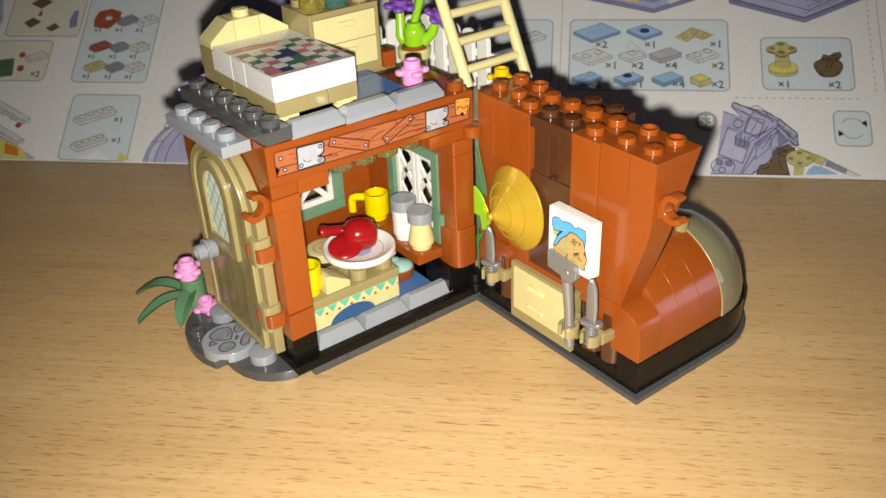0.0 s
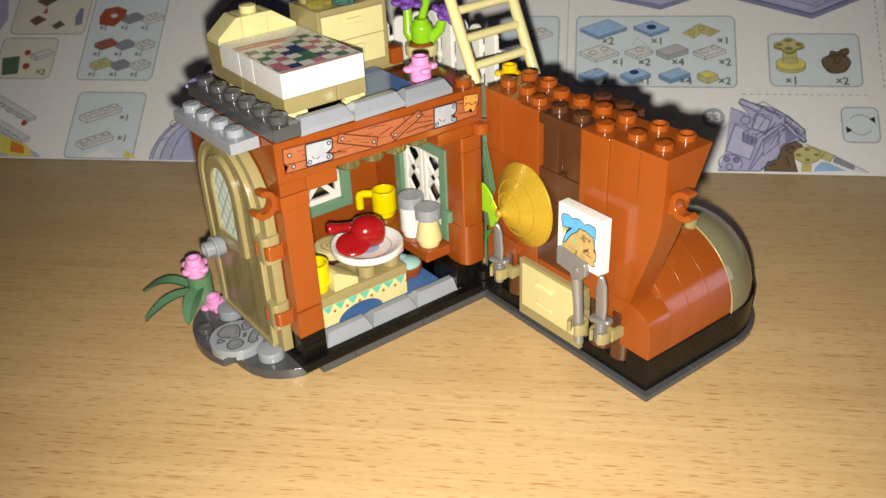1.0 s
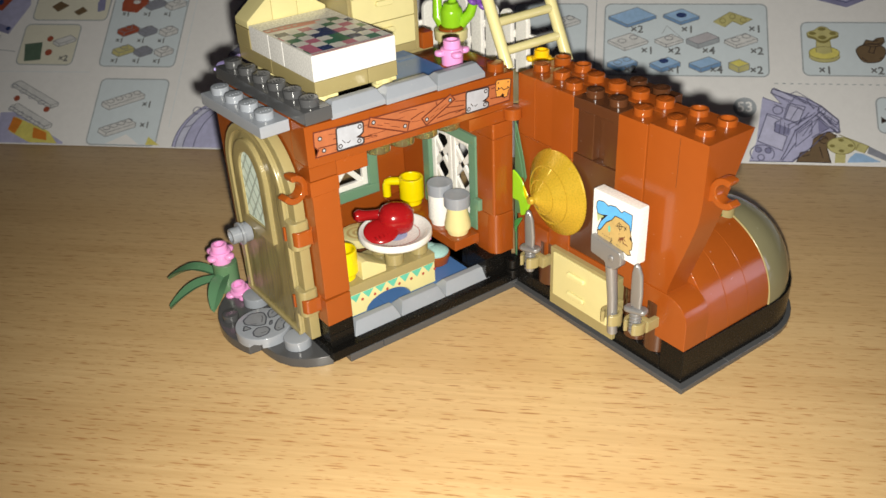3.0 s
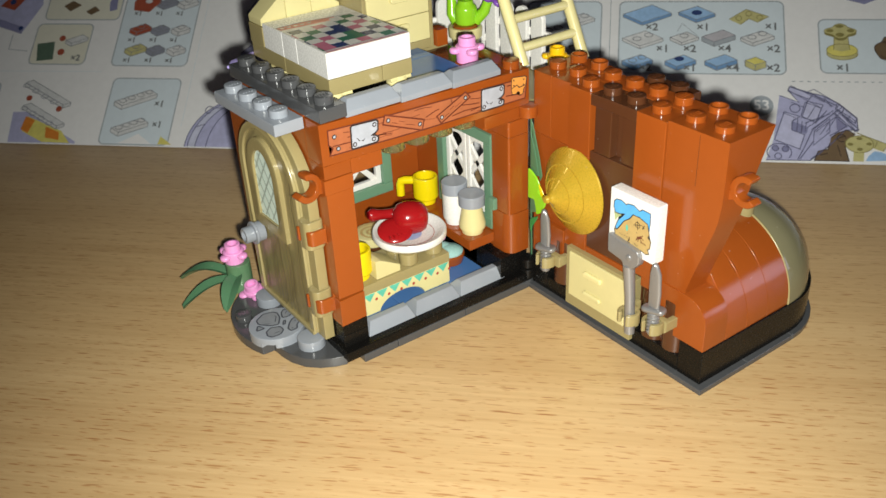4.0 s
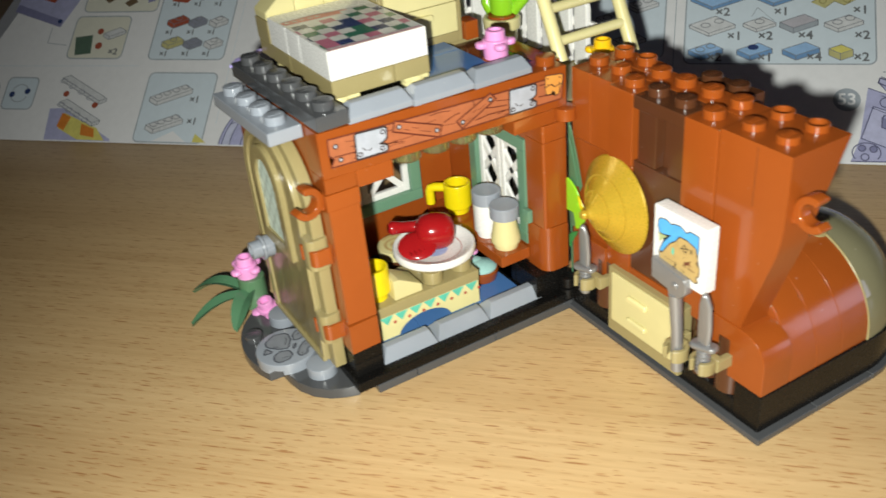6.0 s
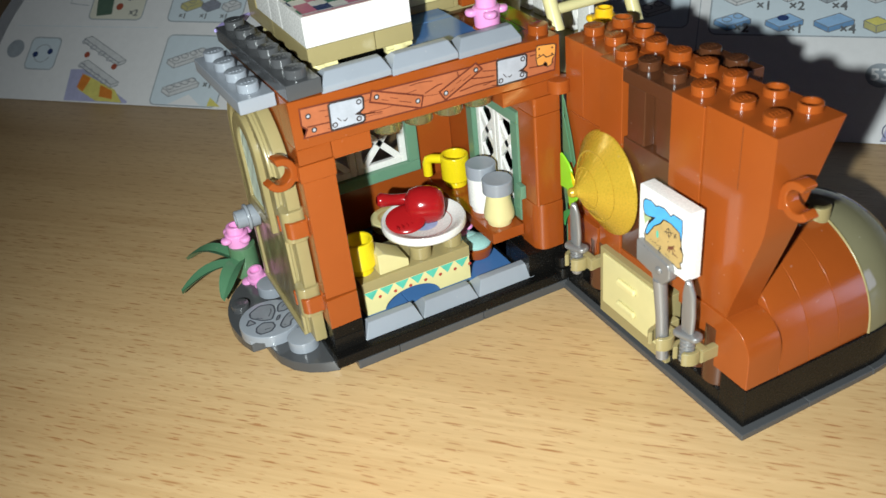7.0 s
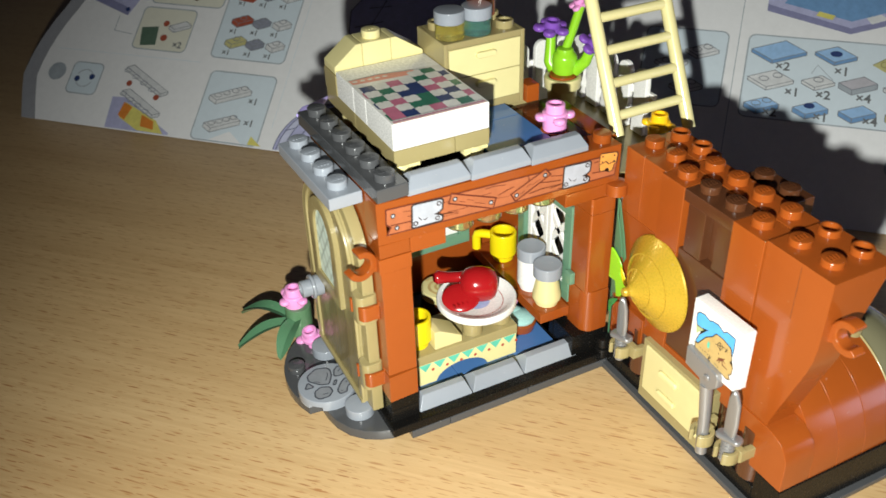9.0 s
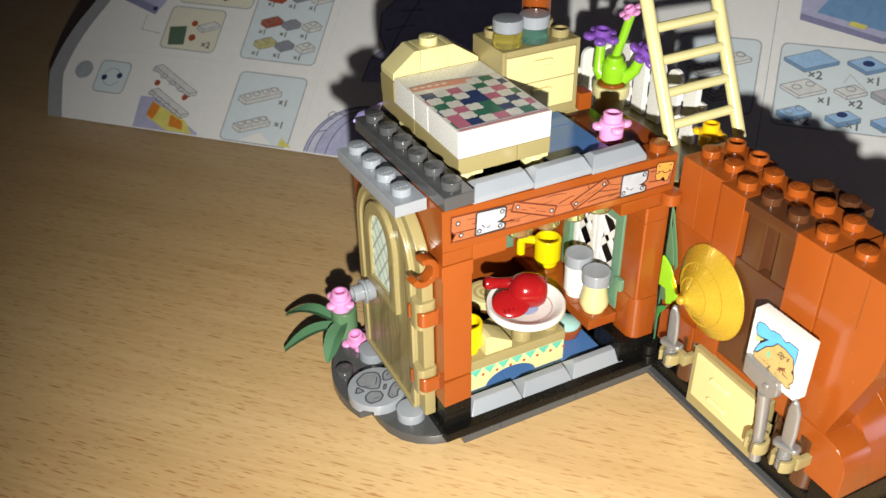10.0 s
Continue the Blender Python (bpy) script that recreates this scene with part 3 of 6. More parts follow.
def plank_print():
    def put(lift):
        return lambda u, v: (u, -0.05 - lift, v)

    edge = [(2.4, 70.4), (20, 69.6), (40, 69.0), (66.3, 68.3), (65.6, 62.3), (49.9, 62.5), (30, 62.7), (15.7, 63.2), (2.3, 63.7), (3.3, 65.5), (2.2, 66.6)]
    sheet = part("plank_print", flat(bmesh.new(), edge, put(0.02)), INK_WOOD, house, "printed repaired wooden plank")
    bm = stroke(bmesh.new(), edge, 0.36, put(0.05), True)
    rng = random.Random(4)
    for k in range(17):
        u = rng.uniform(3, 57)
        v, ln = 66.6 - 0.025 * u + rng.uniform(-2.5, 2.6), rng.uniform(3, 8)
        stroke(bm, [(u + ln * f, v - 0.028 * ln * f + 0.3 * math.sin(3 * f + k)) for f in (0, 0.3, 0.6, 1)], rng.choice((0.12, 0.16, 0.22)), put(0.05))
    for line in ([(3.3, 66.0), (8.3, 65.7), (17, 65.1), (19, 65.0)], [(31.5, 65.9), (34.7, 66.9), (36, 67.0)], [(39.9, 68.8), (40.3, 66.7), (46, 65.6), (49.3, 65.2)], [(40.1, 63.9), (44, 64.3), (49.3, 64.0)], [(58.6, 64.6), (62, 64.2), (65.4, 64.3)], [(59.0, 67.4), (60.4, 67.4)]):
        stroke(bm, line, 0.30, put(0.05))
    part("plank_line", bm, INK_WOOD_LINE, sheet)
    for pts in ([(19.0, 70.0), (30.9, 65.5), (30.1, 62.7), (18.2, 67.6)], [(35.0, 65.2), (44.7, 69.5), (46.2, 67.7), (36.3, 62.9)]):
        part("batten_print", flat(bmesh.new(), pts, put(0.08)), INK_WOOD, sheet)
        bm = stroke(bmesh.new(), pts, 0.4, put(0.11), True)
        a, b = [(pts[0][k] + pts[3][k]) / 2 for k in (0, 1)], [(pts[1][k] + pts[2][k]) / 2 for k in (0, 1)]
        for f0, f1, off in ((0.38, 0.52, 0.2), (0.55, 0.78, -0.4), (0.2, 0.34, -0.5)):
            stroke(bm, [(a[0] + (b[0] - a[0]) * f, a[1] + (b[1] - a[1]) * f + off) for f in (f0, f1)], 0.16, put(0.11))
        part("batten_outline", bm, INK_WOOD_LINE, sheet)
    for x, z in ((8.6, 63.6), (49.9, 62.4)):
        pts = [(x, z + 0.3), (x + 0.2, z + 5.9), (x + 0.7, z + 6.3), (x + 7.7, z + 5.9), (x + 8.2, z + 5.4), (x + 8.0, z + 3.1), (x + 7.2, z + 2.5), (x + 6.1, z + 2.2), (x + 7.3, z + 1.8), (x + 8.0, z + 1.2), (x + 7.9, z + 0.2), (x + 7.2, z - 0.1), (x + 0.5, z + 0.0)]
        part("metal_patch", flat(bmesh.new(), pts, put(0.08)), INK_METAL, sheet)
        bm = stroke(bmesh.new(), pts, 0.46, put(0.11), True)
        for line in ([(x + 1.7, z + 2.6), (x + 2.5, z + 1.6)], [(x + 3.0, z + 1.7), (x + 3.4, z + 1.4), (x + 4.0, z + 1.9)], [(x + 6.0, z + 1.0), (x + 6.7, z + 0.7), (x + 7.2, z + 1.1)], [(x + 6.5, z + 1.6), (x + 6.7, z + 0.8)]):
            stroke(bm, line, 0.22, put(0.11))
        part("patch_outline", bm, INK, sheet)
    pts = [(60.7, 69.0), (61.2, 69.4), (65.7, 68.8), (66.1, 68.3), (65.8, 65.9), (65.1, 65.3), (64.8, 63.9), (63.6, 63.6), (63.5, 64.5), (63.0, 64.9), (62.3, 64.3), (60.9, 64.5), (60.6, 66.0)]
    part("orange_patch", flat(bmesh.new(), pts, put(0.08)), INK_ORANGE, sheet)
    bm = stroke(bmesh.new(), pts, 0.24, put(0.11), True)
    for u, v in ((61.5, 68.5), (65.1, 68.0), (61.5, 67.0), (65.0, 66.5)):
        flat(bm, arc(u, v, 0.26, 0, 300, 6), put(0.12))
    stroke(bm, [(60.8, 66.3), (62.6, 66.9), (63.4, 66.0), (65.6, 66.2)], 0.25, put(0.11))
    part("patch_outline", bm, INK, sheet)
    bm, rim = bmesh.new(), bmesh.new()
    for u, v in ((4.0, 68.4), (4.8, 65.0), (9.6, 64.7), (15.7, 68.4), (15.2, 64.6), (19.9, 68.3), (29.5, 64.6), (36.6, 64.5), (44.6, 67.9), (50.9, 63.5), (57.0, 67.3), (56.6, 63.5)):
        flat(rim, arc(u, v, 0.66, 0, 324, 9), put(0.12))
        flat(bm, arc(u, v, 0.36, 0, 324, 9), put(0.15))
    part("rivet_rim", rim, INK, sheet)
    part("rivet", bm, INK_METAL, sheet)


house_base()
house_walls()
house_roof()
plank_print()
lattice_window("y", 47.6, 9.5, 47.9, 21.2, 46.0, "window_1")
w2 = lattice_window("x", 60.4, 8.05, 35.9, 18.4, 50.0, "window_2")
part("hinge_nub", box(bmesh.new(), 57.9, 5.4, 26.4, 59.45, 8.1, 30.2), SAND_GREEN, w2)


# ---- the toe half of the toy boot house ----
toe = thing("toy_boot_toe", (88, -36, 0), "toy brick boot toe half with studded wall and olive toe cap", "toy house")


def outline_sole(inset):
    """The sole seen from above: square behind, a round toe."""
    i = inset
    return [(66.3 + i, -69.6 + i)] + [(104.4 + (23.4 - i) * math.sin(radians(a)), -46 - (23.6 - i) * math.cos(radians(a))) for a in range(0, 181, 9)] + [(90, -22.4 - i), (86, -2.4 - i), (66.3 + i, -2.4 - i)]


def between(pts, x, sign):
    """The part of an outline on one side of the line at x."""
    out = []
    for p, q in zip(pts, pts[1:] + pts[:1]):
        inside, after = (p[0] - x) * sign >= 0, (q[0] - x) * sign >= 0
        if inside:
            out.append(p)
        if inside != after:
            f = (x - p[0]) / (q[0] - p[0])
            out.append((x, p[1] + (q[1] - p[1]) * f))
    return out


def toe_half():
    rim = [(64.9 if p[0] < 70 else p[0], p[1]) for p in outline_sole(-1.6)]
    for x0, x1 in ((60, 84.2), (84.2, 103.8), (103.8, 130)):
        part("sole_plate", prism(bmesh.new(), between(between(rim, x0 + 0.05, 1), x1 - 0.05, -1), "xy", 0, 1.8), DGREY, toe)
    # black course, open on the inner side where the fittings stand
    brick(toe, BLACK, 66.5, -61.6, 1.82, 74, -9.5, 6.6, name="sole_brick")
    sole = [p for p in outline_sole(-0.2) if p[0] > 70]
    pts = [(66.5, -69.4)] + sole + [(74, -4), (74, -61.6), (66.5, -61.6)]
    part("sole_brick", prism(bmesh.new(), pts, "xy", 1.82, 12.1), BLACK, toe)
    brick(toe, BLACK, 66.5, -9.5, 1.82, 74, -2.6, 13.6)
    # toe upper: curved bricks side by side, then the round cap
    low = [(-69.2, 12.1), (-69.2, 19.5)] + arc(-62.2, 19.5, 7.0, 180, 90, 7)[1:] + [(-50, 26.5), (-50, 12.1)]
    part("curved_brick", prism(bmesh.new(), low, "yz", 66.5, 75.5), ORANGE, toe)
    for x0, x1 in ((75.5, 84.0), (84.0, 92.6), (92.6, 101.6)):
        prof = [(-69.2, 12.1)] + [(-46 - 23.2 * math.cos(radians(a)), 13.4 + 21.8 * math.sin(radians(a))) for a in range(0, 181, 3)] + [(-22.8, 12.1)]
        part("curved_brick", prism(bmesh.new(), prof, "yz", x0 + 0.03, x1 - 0.03, bevel=0.11), ORANGE, toe)
    # cap: the arch carried round in half a dome
    bm = bmesh.new()
    n, m = 20, 12
    rows = []
    for k in range(n + 1):
        a = math.pi * k / n
        rows.append([bm.verts.new((103.4 + 23.4 * math.cos(math.pi / 2 * e / m) * math.sin(a), -46 - 23.4 * math.cos(math.pi / 2 * e / m) * math.cos(a), 12.12 + 23.38 * math.sin(math.pi / 2 * e / m))) for e in range(m + 1)])
    for a, b in zip(rows, rows[1:]):
        for e in range(m):
            bm.faces.new([a[e], a[e + 1], b[e + 1], b[e]])
    first = [bm.verts.new((101.7, v.co.y, v.co.z)) for v in rows[0][:-1]] + [bm.verts.new((101.7, -46, 35.5))]
    last = [bm.verts.new((101.7, v.co.y, v.co.z)) for v in rows[-1][:-1]] + [first[-1]]
    for edge, row in ((first, rows[0]), (last, rows[-1])):
        for e in range(m):
            bm.faces.new([edge[e], edge[e + 1], row[e + 1], row[e]])
    bmesh.ops.remove_doubles(bm, verts=bm.verts, dist=0.001)
    cap = part("toe_cap", bm, OLIVE, toe, "glossy olive toe cap")
    # rim bead in lighter tan, painting the flash caught on the cap's edge
    part("cap_rim", tube(bmesh.new(), [(101.75, -46 - 23.35 * math.cos(radians(a)), 12.2 + 23.3 * math.sin(radians(a))) for a in range(0, 181, 4)], 0.32, n=8), DTAN, cap)
    part("cap_stud", cyl(bmesh.new(), 101.2, -51.8, 33.2, 2.5, 4.2, n=22), DTAN, cap)
    brick(toe, CLEAR_Y, 92.8, -52.6, 32.5, 101.4, -45, 35.2, name="plate", label="clear yellow plate")


def toe_wall():
    top = 70.4
    # wall from the hinge outwards
    brick(toe, ORANGE, 67.9, -8.4, 52, 78, -1.2, top, [(74.0, -4.4)])
    brick(toe, ORANGE, 67.9, -16.5, 52, 78, -8.4, top, [(74.0, -12.6)])
    brick(toe, ORANGE, 67.9, -16.5, 22, 78, -1.2, 52)
    brick(toe, ORANGE, 78, -16.2, 22, 85.6, -0.2, top, [(82, -4.4), (82, -12.6)], hole=1.7)
    brick(toe, ORANGE, 66.8, -24.9, 52, 75, -16.5, top, [(70.9, -20.8)])
    brick(toe, ORANGE, 66.8, -24.9, 21.5, 75, -16.5, 52)
    brick(toe, BROWN, 66.8, -41.2, 67.2, 75, -24.9, top, [(70.9, -28.8), (70.9, -37.1)], name="plate")
    brick(toe, BROWN, 69.8, -41.2, 54, 75, -24.9, 67.2)
    brick(toe, BROWN, 67.0, -32.6, 54.3, 69.8, -26.6, 67.2, name="panel")
    brick(toe, BROWN, 67.6, -41.2, 54.1, 69.8, -35.8, 67.2, name="panel")
    brick(toe, BROWN, 67.2, -41.2, 24.2, 75, -24.9, 54)
    brick(toe, ORANGE, 66.9, -41.2, 21.0, 75, -24.9, 24.2)
    brick(toe, ORANGE, 66.6, -51.0, 24.5, 75, -41.2, top, [(70.9, -45.5)])
    brick(toe, ORANGE, 75, -50.6, 24, 83, -16.5, top, [(79, -20.8), (79, -28.8), (79, -37.0), (79, -45.4)])
    brick(toe, BROWN, 83, -40.4, 40, 92, -24.2, top - 1.6, [(87.6, -28.4), (87.6, -36.6)])
    # flared end: overhangs outwards at the top and draws in below
    bm = bmesh.new()
    rows = []
    for z, y_end, x_out in ((top + 0.5, -69.4, 83.4), (64, -69.4, 80.2), (55, -69.3, 76.2), (50.5, -68.8, 75.6), (48, -68.2, 75.4), (40, -65.6, 75.2), (32, -62.9, 75.1), (27.5, -61.5, 75.0), (24.5, -61.5, 75.0)):
        rows.append([bm.verts.new(p) for p in ((67.0, -51.3, z), (67.0, y_end, z), (x_out, y_end, z), (x_out, -51.3, z))])
    for a, b in zip(rows, rows[1:]):
        for i in range(4):
            bm.faces.new([a[i], a[(i + 1) % 4], b[(i + 1) % 4], b[i]])
    bm.faces.new(rows[0])
    bm.faces.new(rows[-1])
    sharp = [e for e in bm.edges if e.calc_face_angle(0) > 0.6]
    bmesh.ops.bevel(bm, geom=sharp, offset=0.25, segments=1, affect="EDGES", profile=0.5)
    for sx, sy in ((72.0, -55.2), (72.0, -63.8)):
        stud(bm, sx, sy, top)
    for sx, sy in ((80.2, -55.2), (80.2, -63.8)):
        stud(bm, sx, sy, top, hole=1.7)
    part("flared_brick", bm, ORANGE, toe)
    part("seam_line", box(bmesh.new(), 66.93, -61.05, 57, 67.2, -60.95, 70.2, c=0.02), BROWN, toe)
    # low rounded brick beside the hinge
    pts = [(-3.0, 13.7), (-3.0, 21.0)] + arc(-7.6, 21.0, 4.6, 0, 90, 6)[1:] + [(-16.4, 25.6), (-16.4, 13.7)]
    part("curved_brick", prism(bmesh.new(), pts, "yz", 66.4, 70.0), ORANGE, toe)
    # inner course below the wall: round brown posts
    for y in (-14.4,):
        part("round_post", cyl(bmesh.new(), 70.2, y, 6.6, 3.9, 15, n=24), BROWN, toe)
    for y, z1 in ((-50.2, 15), (-57.6, 15.5)):
        part("round_post", cyl(bmesh.new(), 70.0, y, 6.6, 3.9, z1, n=24), BROWN, toe)
    brick(toe, ORANGE, 66.8, -61.6, 21.6, 75, -46.4, 24.6, name="plate")
    brick(toe, BROWN, 73.5, -61.6, 6.6, 78, -9.6, 24, name="brick")


toe_half()
toe_wall()


# ---- door, steps and plants beside the house ----
def front_door():
    d = part("door", prism(bmesh.new(), [(8.6, 7.4), (8.6, 50)] + [(25.6 - 17 * math.cos(radians(a)), 50 + 16.5 * math.sin(radians(a))) for a in range(10, 171, 10)] + [(42.6, 50), (42.6, 7.4)], "yz", -4.0, -0.9, bevel=0.3), DTAN, house, "arched dark tan wooden door")
    # flat raised rim round the leaf, arched window in a flat board frame
    def arch_loop(yc, half, z0, zs, rise):
        return [(yc - half, z0), (yc - half, zs)] + [(yc - half * math.cos(radians(a)), zs + rise * math.sin(radians(a))) for a in range(12, 169, 12)] + [(yc + half, zs), (yc + half, z0)]

    def band(outer, inner, x0, x1, closed):
        bm = bmesh.new()
        lay = lambda pts, x, g: [bm.verts.new((x + g, *p)) for p in pts]
        mid = lambda k: [(o[0] + (i[0] - o[0]) * k, o[1] + (i[1] - o[1]) * k) for o, i in zip(outer, inner)]
        loops = [lay(outer, x0, 0), lay(outer, x1, 0.25), lay(mid(0.12), x1, 0), lay(mid(0.45), x1, 0.18), lay(mid(0.88), x1, 0), lay(inner, x1, 0.25), lay(inner, x0, 0)]
        n = len(outer)
        for p, q in zip(loops, loops[1:]):
            for k in range(n if closed else n - 1):
                bm.faces.new([p[k], p[(k + 1) % n], q[(k + 1) % n], q[k]])
        return bm

    part("door_rim", band(arch_loop(25.6, 17.0, 7.5, 50, 16.5), arch_loop(25.6, 14.6, 7.5, 50, 14.2), -4.0, -4.7, False), DTAN, d)
    win = arch_loop(26.4, 6.1, 37, 51, 7.4)
    part("window_pane", prism(bmesh.new(), win, "yz", -4.6, -4.0, bevel=0.1), PANE, d, "pale aqua leaded window pane")
    part("window_frame", band(arch_loop(26.4, 9.4, 33.4, 51, 11.0), arch_loop(26.4, 6.0, 37.1, 51, 7.3), -4.0, -5.5, True), DTAN, d)
    bm = bmesh.new()
    for k in range(-3, 4):
        for s in (1, -1):
            pts = []
            for t in range(40):
                y, z = 20.8 + 11.2 * t / 39, 47.5 + k * 5.6 + s * (t / 39 - 0.5) * 15
                top = 51 + 7.0 * math.sqrt(max(0, 1 - ((y - 26.4) / 6.1) ** 2))
                if 37.4 < z < top:
                    pts.append((y, z))
            if len(pts) > 1:
                stroke(bm, [pts[0], pts[-1]], 0.62, lambda u, v, s=s: (-4.66 - 0.03 * s, u, v))
    part("window_lead", bm, INK_LEAD, d)
    rng = random.Random(11)
    bm = bmesh.new()

    def sway(y, z):
        return y + 0.34 * math.sin(0.30 * z + 0.5 * y) + 0.14 * math.sin(0.8 * z + 1.1 * y)

    def grain(y, z0, z1, wide, x):
        stroke(bm, [(sway(y, z0 + (z1 - z0) * i / 14), z0 + (z1 - z0) * i / 14) for i in range(15)], wide, lambda u, v: (x, u, v))

    # leaf between the rim and the window, rim and window boards
    y = 11.7
    while y < 39.6:
        over = 50 + 13.4 * math.sqrt(max(0.0, 1 - ((y - 25.6) / 14.3) ** 2))
        wide = rng.choice((0.2, 0.28, 0.34, 0.5))
        if 16.6 < y < 36.2:
            grain(y, 8.4 + rng.uniform(0, 1.5), 32.9 - rng.uniform(0, 2.5), wide, -4.13)
            roof = 51 + 11.3 * math.sqrt(max(0.0, 1 - ((y - 26.4) / 9.7) ** 2))
            if over - roof > 1.2:
                grain(y, roof + 0.2, over, wide * 0.7, -4.13)
        else:
            grain(y, 8.4 + rng.uniform(0, 1.5), over - 0.5, wide, -4.13)
        y += wide + rng.uniform(0.42, 0.78)
    for y in (18.1, 18.9, 19.6, 33.1, 33.8, 34.6):
        grain(y, rng.uniform(35, 38), rng.uniform(46, 50), 0.2, -5.53)
    for y in (9.5, 10.3, 40.3, 41.1):
        z0 = rng.uniform(9, 16)
        grain(y, z0, z0 + rng.uniform(16, 30), 0.2, -4.74)
    part("wood_grain", bm, INK_GROOVE, d)
    part("door_rim", box(bmesh.new(), -4.9, 9.2, 6.9, -3.9, 42.5, 8.2), DTAN, d)
    # knob: grey round plate and stud, pointing outwards
    bm = cyl(bmesh.new(), -4.3, 35.2, 30.0, 3.0, 2.6, (-1, 0, 0), n=24)
    cyl(bm, -6.7, 35.2, 30.0, 3.5, 0.9, (-1, 0, 0), n=24)
    cyl(bm, -7.4, 35.2, 30.0, 2.4, 2.9, (-1, 0, 0), n=24, hole=1.5)
    part("door_knob", bm, LGREY, d, "light grey round knob")
    for z in (36.6, 15.2):
        block = rounded(-5.2, 3.9, 0.5, 9.0, 1.8)
        part("hinge_block", prism(bmesh.new(), block, "xy", z, z + 8.4, bevel=0.35), DTAN, d)
        hook = [(1.6, 2.8), (-3.2, 2.8), (-4.4, 3.2), (-4.9, 4.2), (-4.9, 5.2), (-4.1, 5.2), (-3.9, 4.3), (-3.2, 3.9), (1.6, 3.9)]
        bm = prism(bmesh.new(), hook, "xy", z + 1.7, z + 6.0, bevel=0.25)
        box(bm, -0.2, 2.8, z + 1.4, 1.2, 4.2, z + 6.9)
        box(bm, -5.3, 8.6, z + 1.7, -4.4, 9.6, z + 5.8)
        part("hinge_clip", bm, ORANGE, d)
    # smooth arched jamb behind the leaf
    outer = [(4.9, 6.8), (4.9, 48)] + [(25.6 - 20.7 * math.cos(radians(a)), 49 + 19.6 * math.sin(radians(a))) for a in range(8, 73, 8)]
    inner = [(25.6 - 16.4 * math.cos(radians(a)), 49 + 15.4 * math.sin(radians(a))) for a in range(72, 7, -8)] + [(9.2, 48), (9.2, 6.8)]
    bm = prism(bmesh.new(), outer + inner, "yz", -3.3, -0.15, bevel=0.3)
    part("door_edge", bm, DTAN, d)


front_door()


def ring_clip(parent, at, turn, mat):
    """An open ring whose axis is level, with a short arm; turn spins its mouth."""
    t = bmesh.new()
    prism(t, arc(0, 0, 4.0, 40, 300, 18) + arc(0, 0, 2.2, 300, 40, 18), "xz", -1.7, 1.7, bevel=0.3)
    box(t, -6.5, -1.5, -1.8, -3.0, 1.5, 1.8)
    t.transform(Matrix.Translation(at) @ turn)
    return part("clip", t, mat, parent)


ring_clip(house, (-4.2, 2.6, 56.2), Matrix.Rotation(radians(8), 4, "Z") @ Matrix.Rotation(radians(180), 4, "Y") @ Matrix.Rotation(radians(16), 4, "Y"), ORANGE)
ring_clip(toe, (70.6, -73.2, 59.3), Matrix.Rotation(radians(-90), 4, "Z") @ Matrix.Rotation(radians(-22), 4, "Y"), ORANGE)


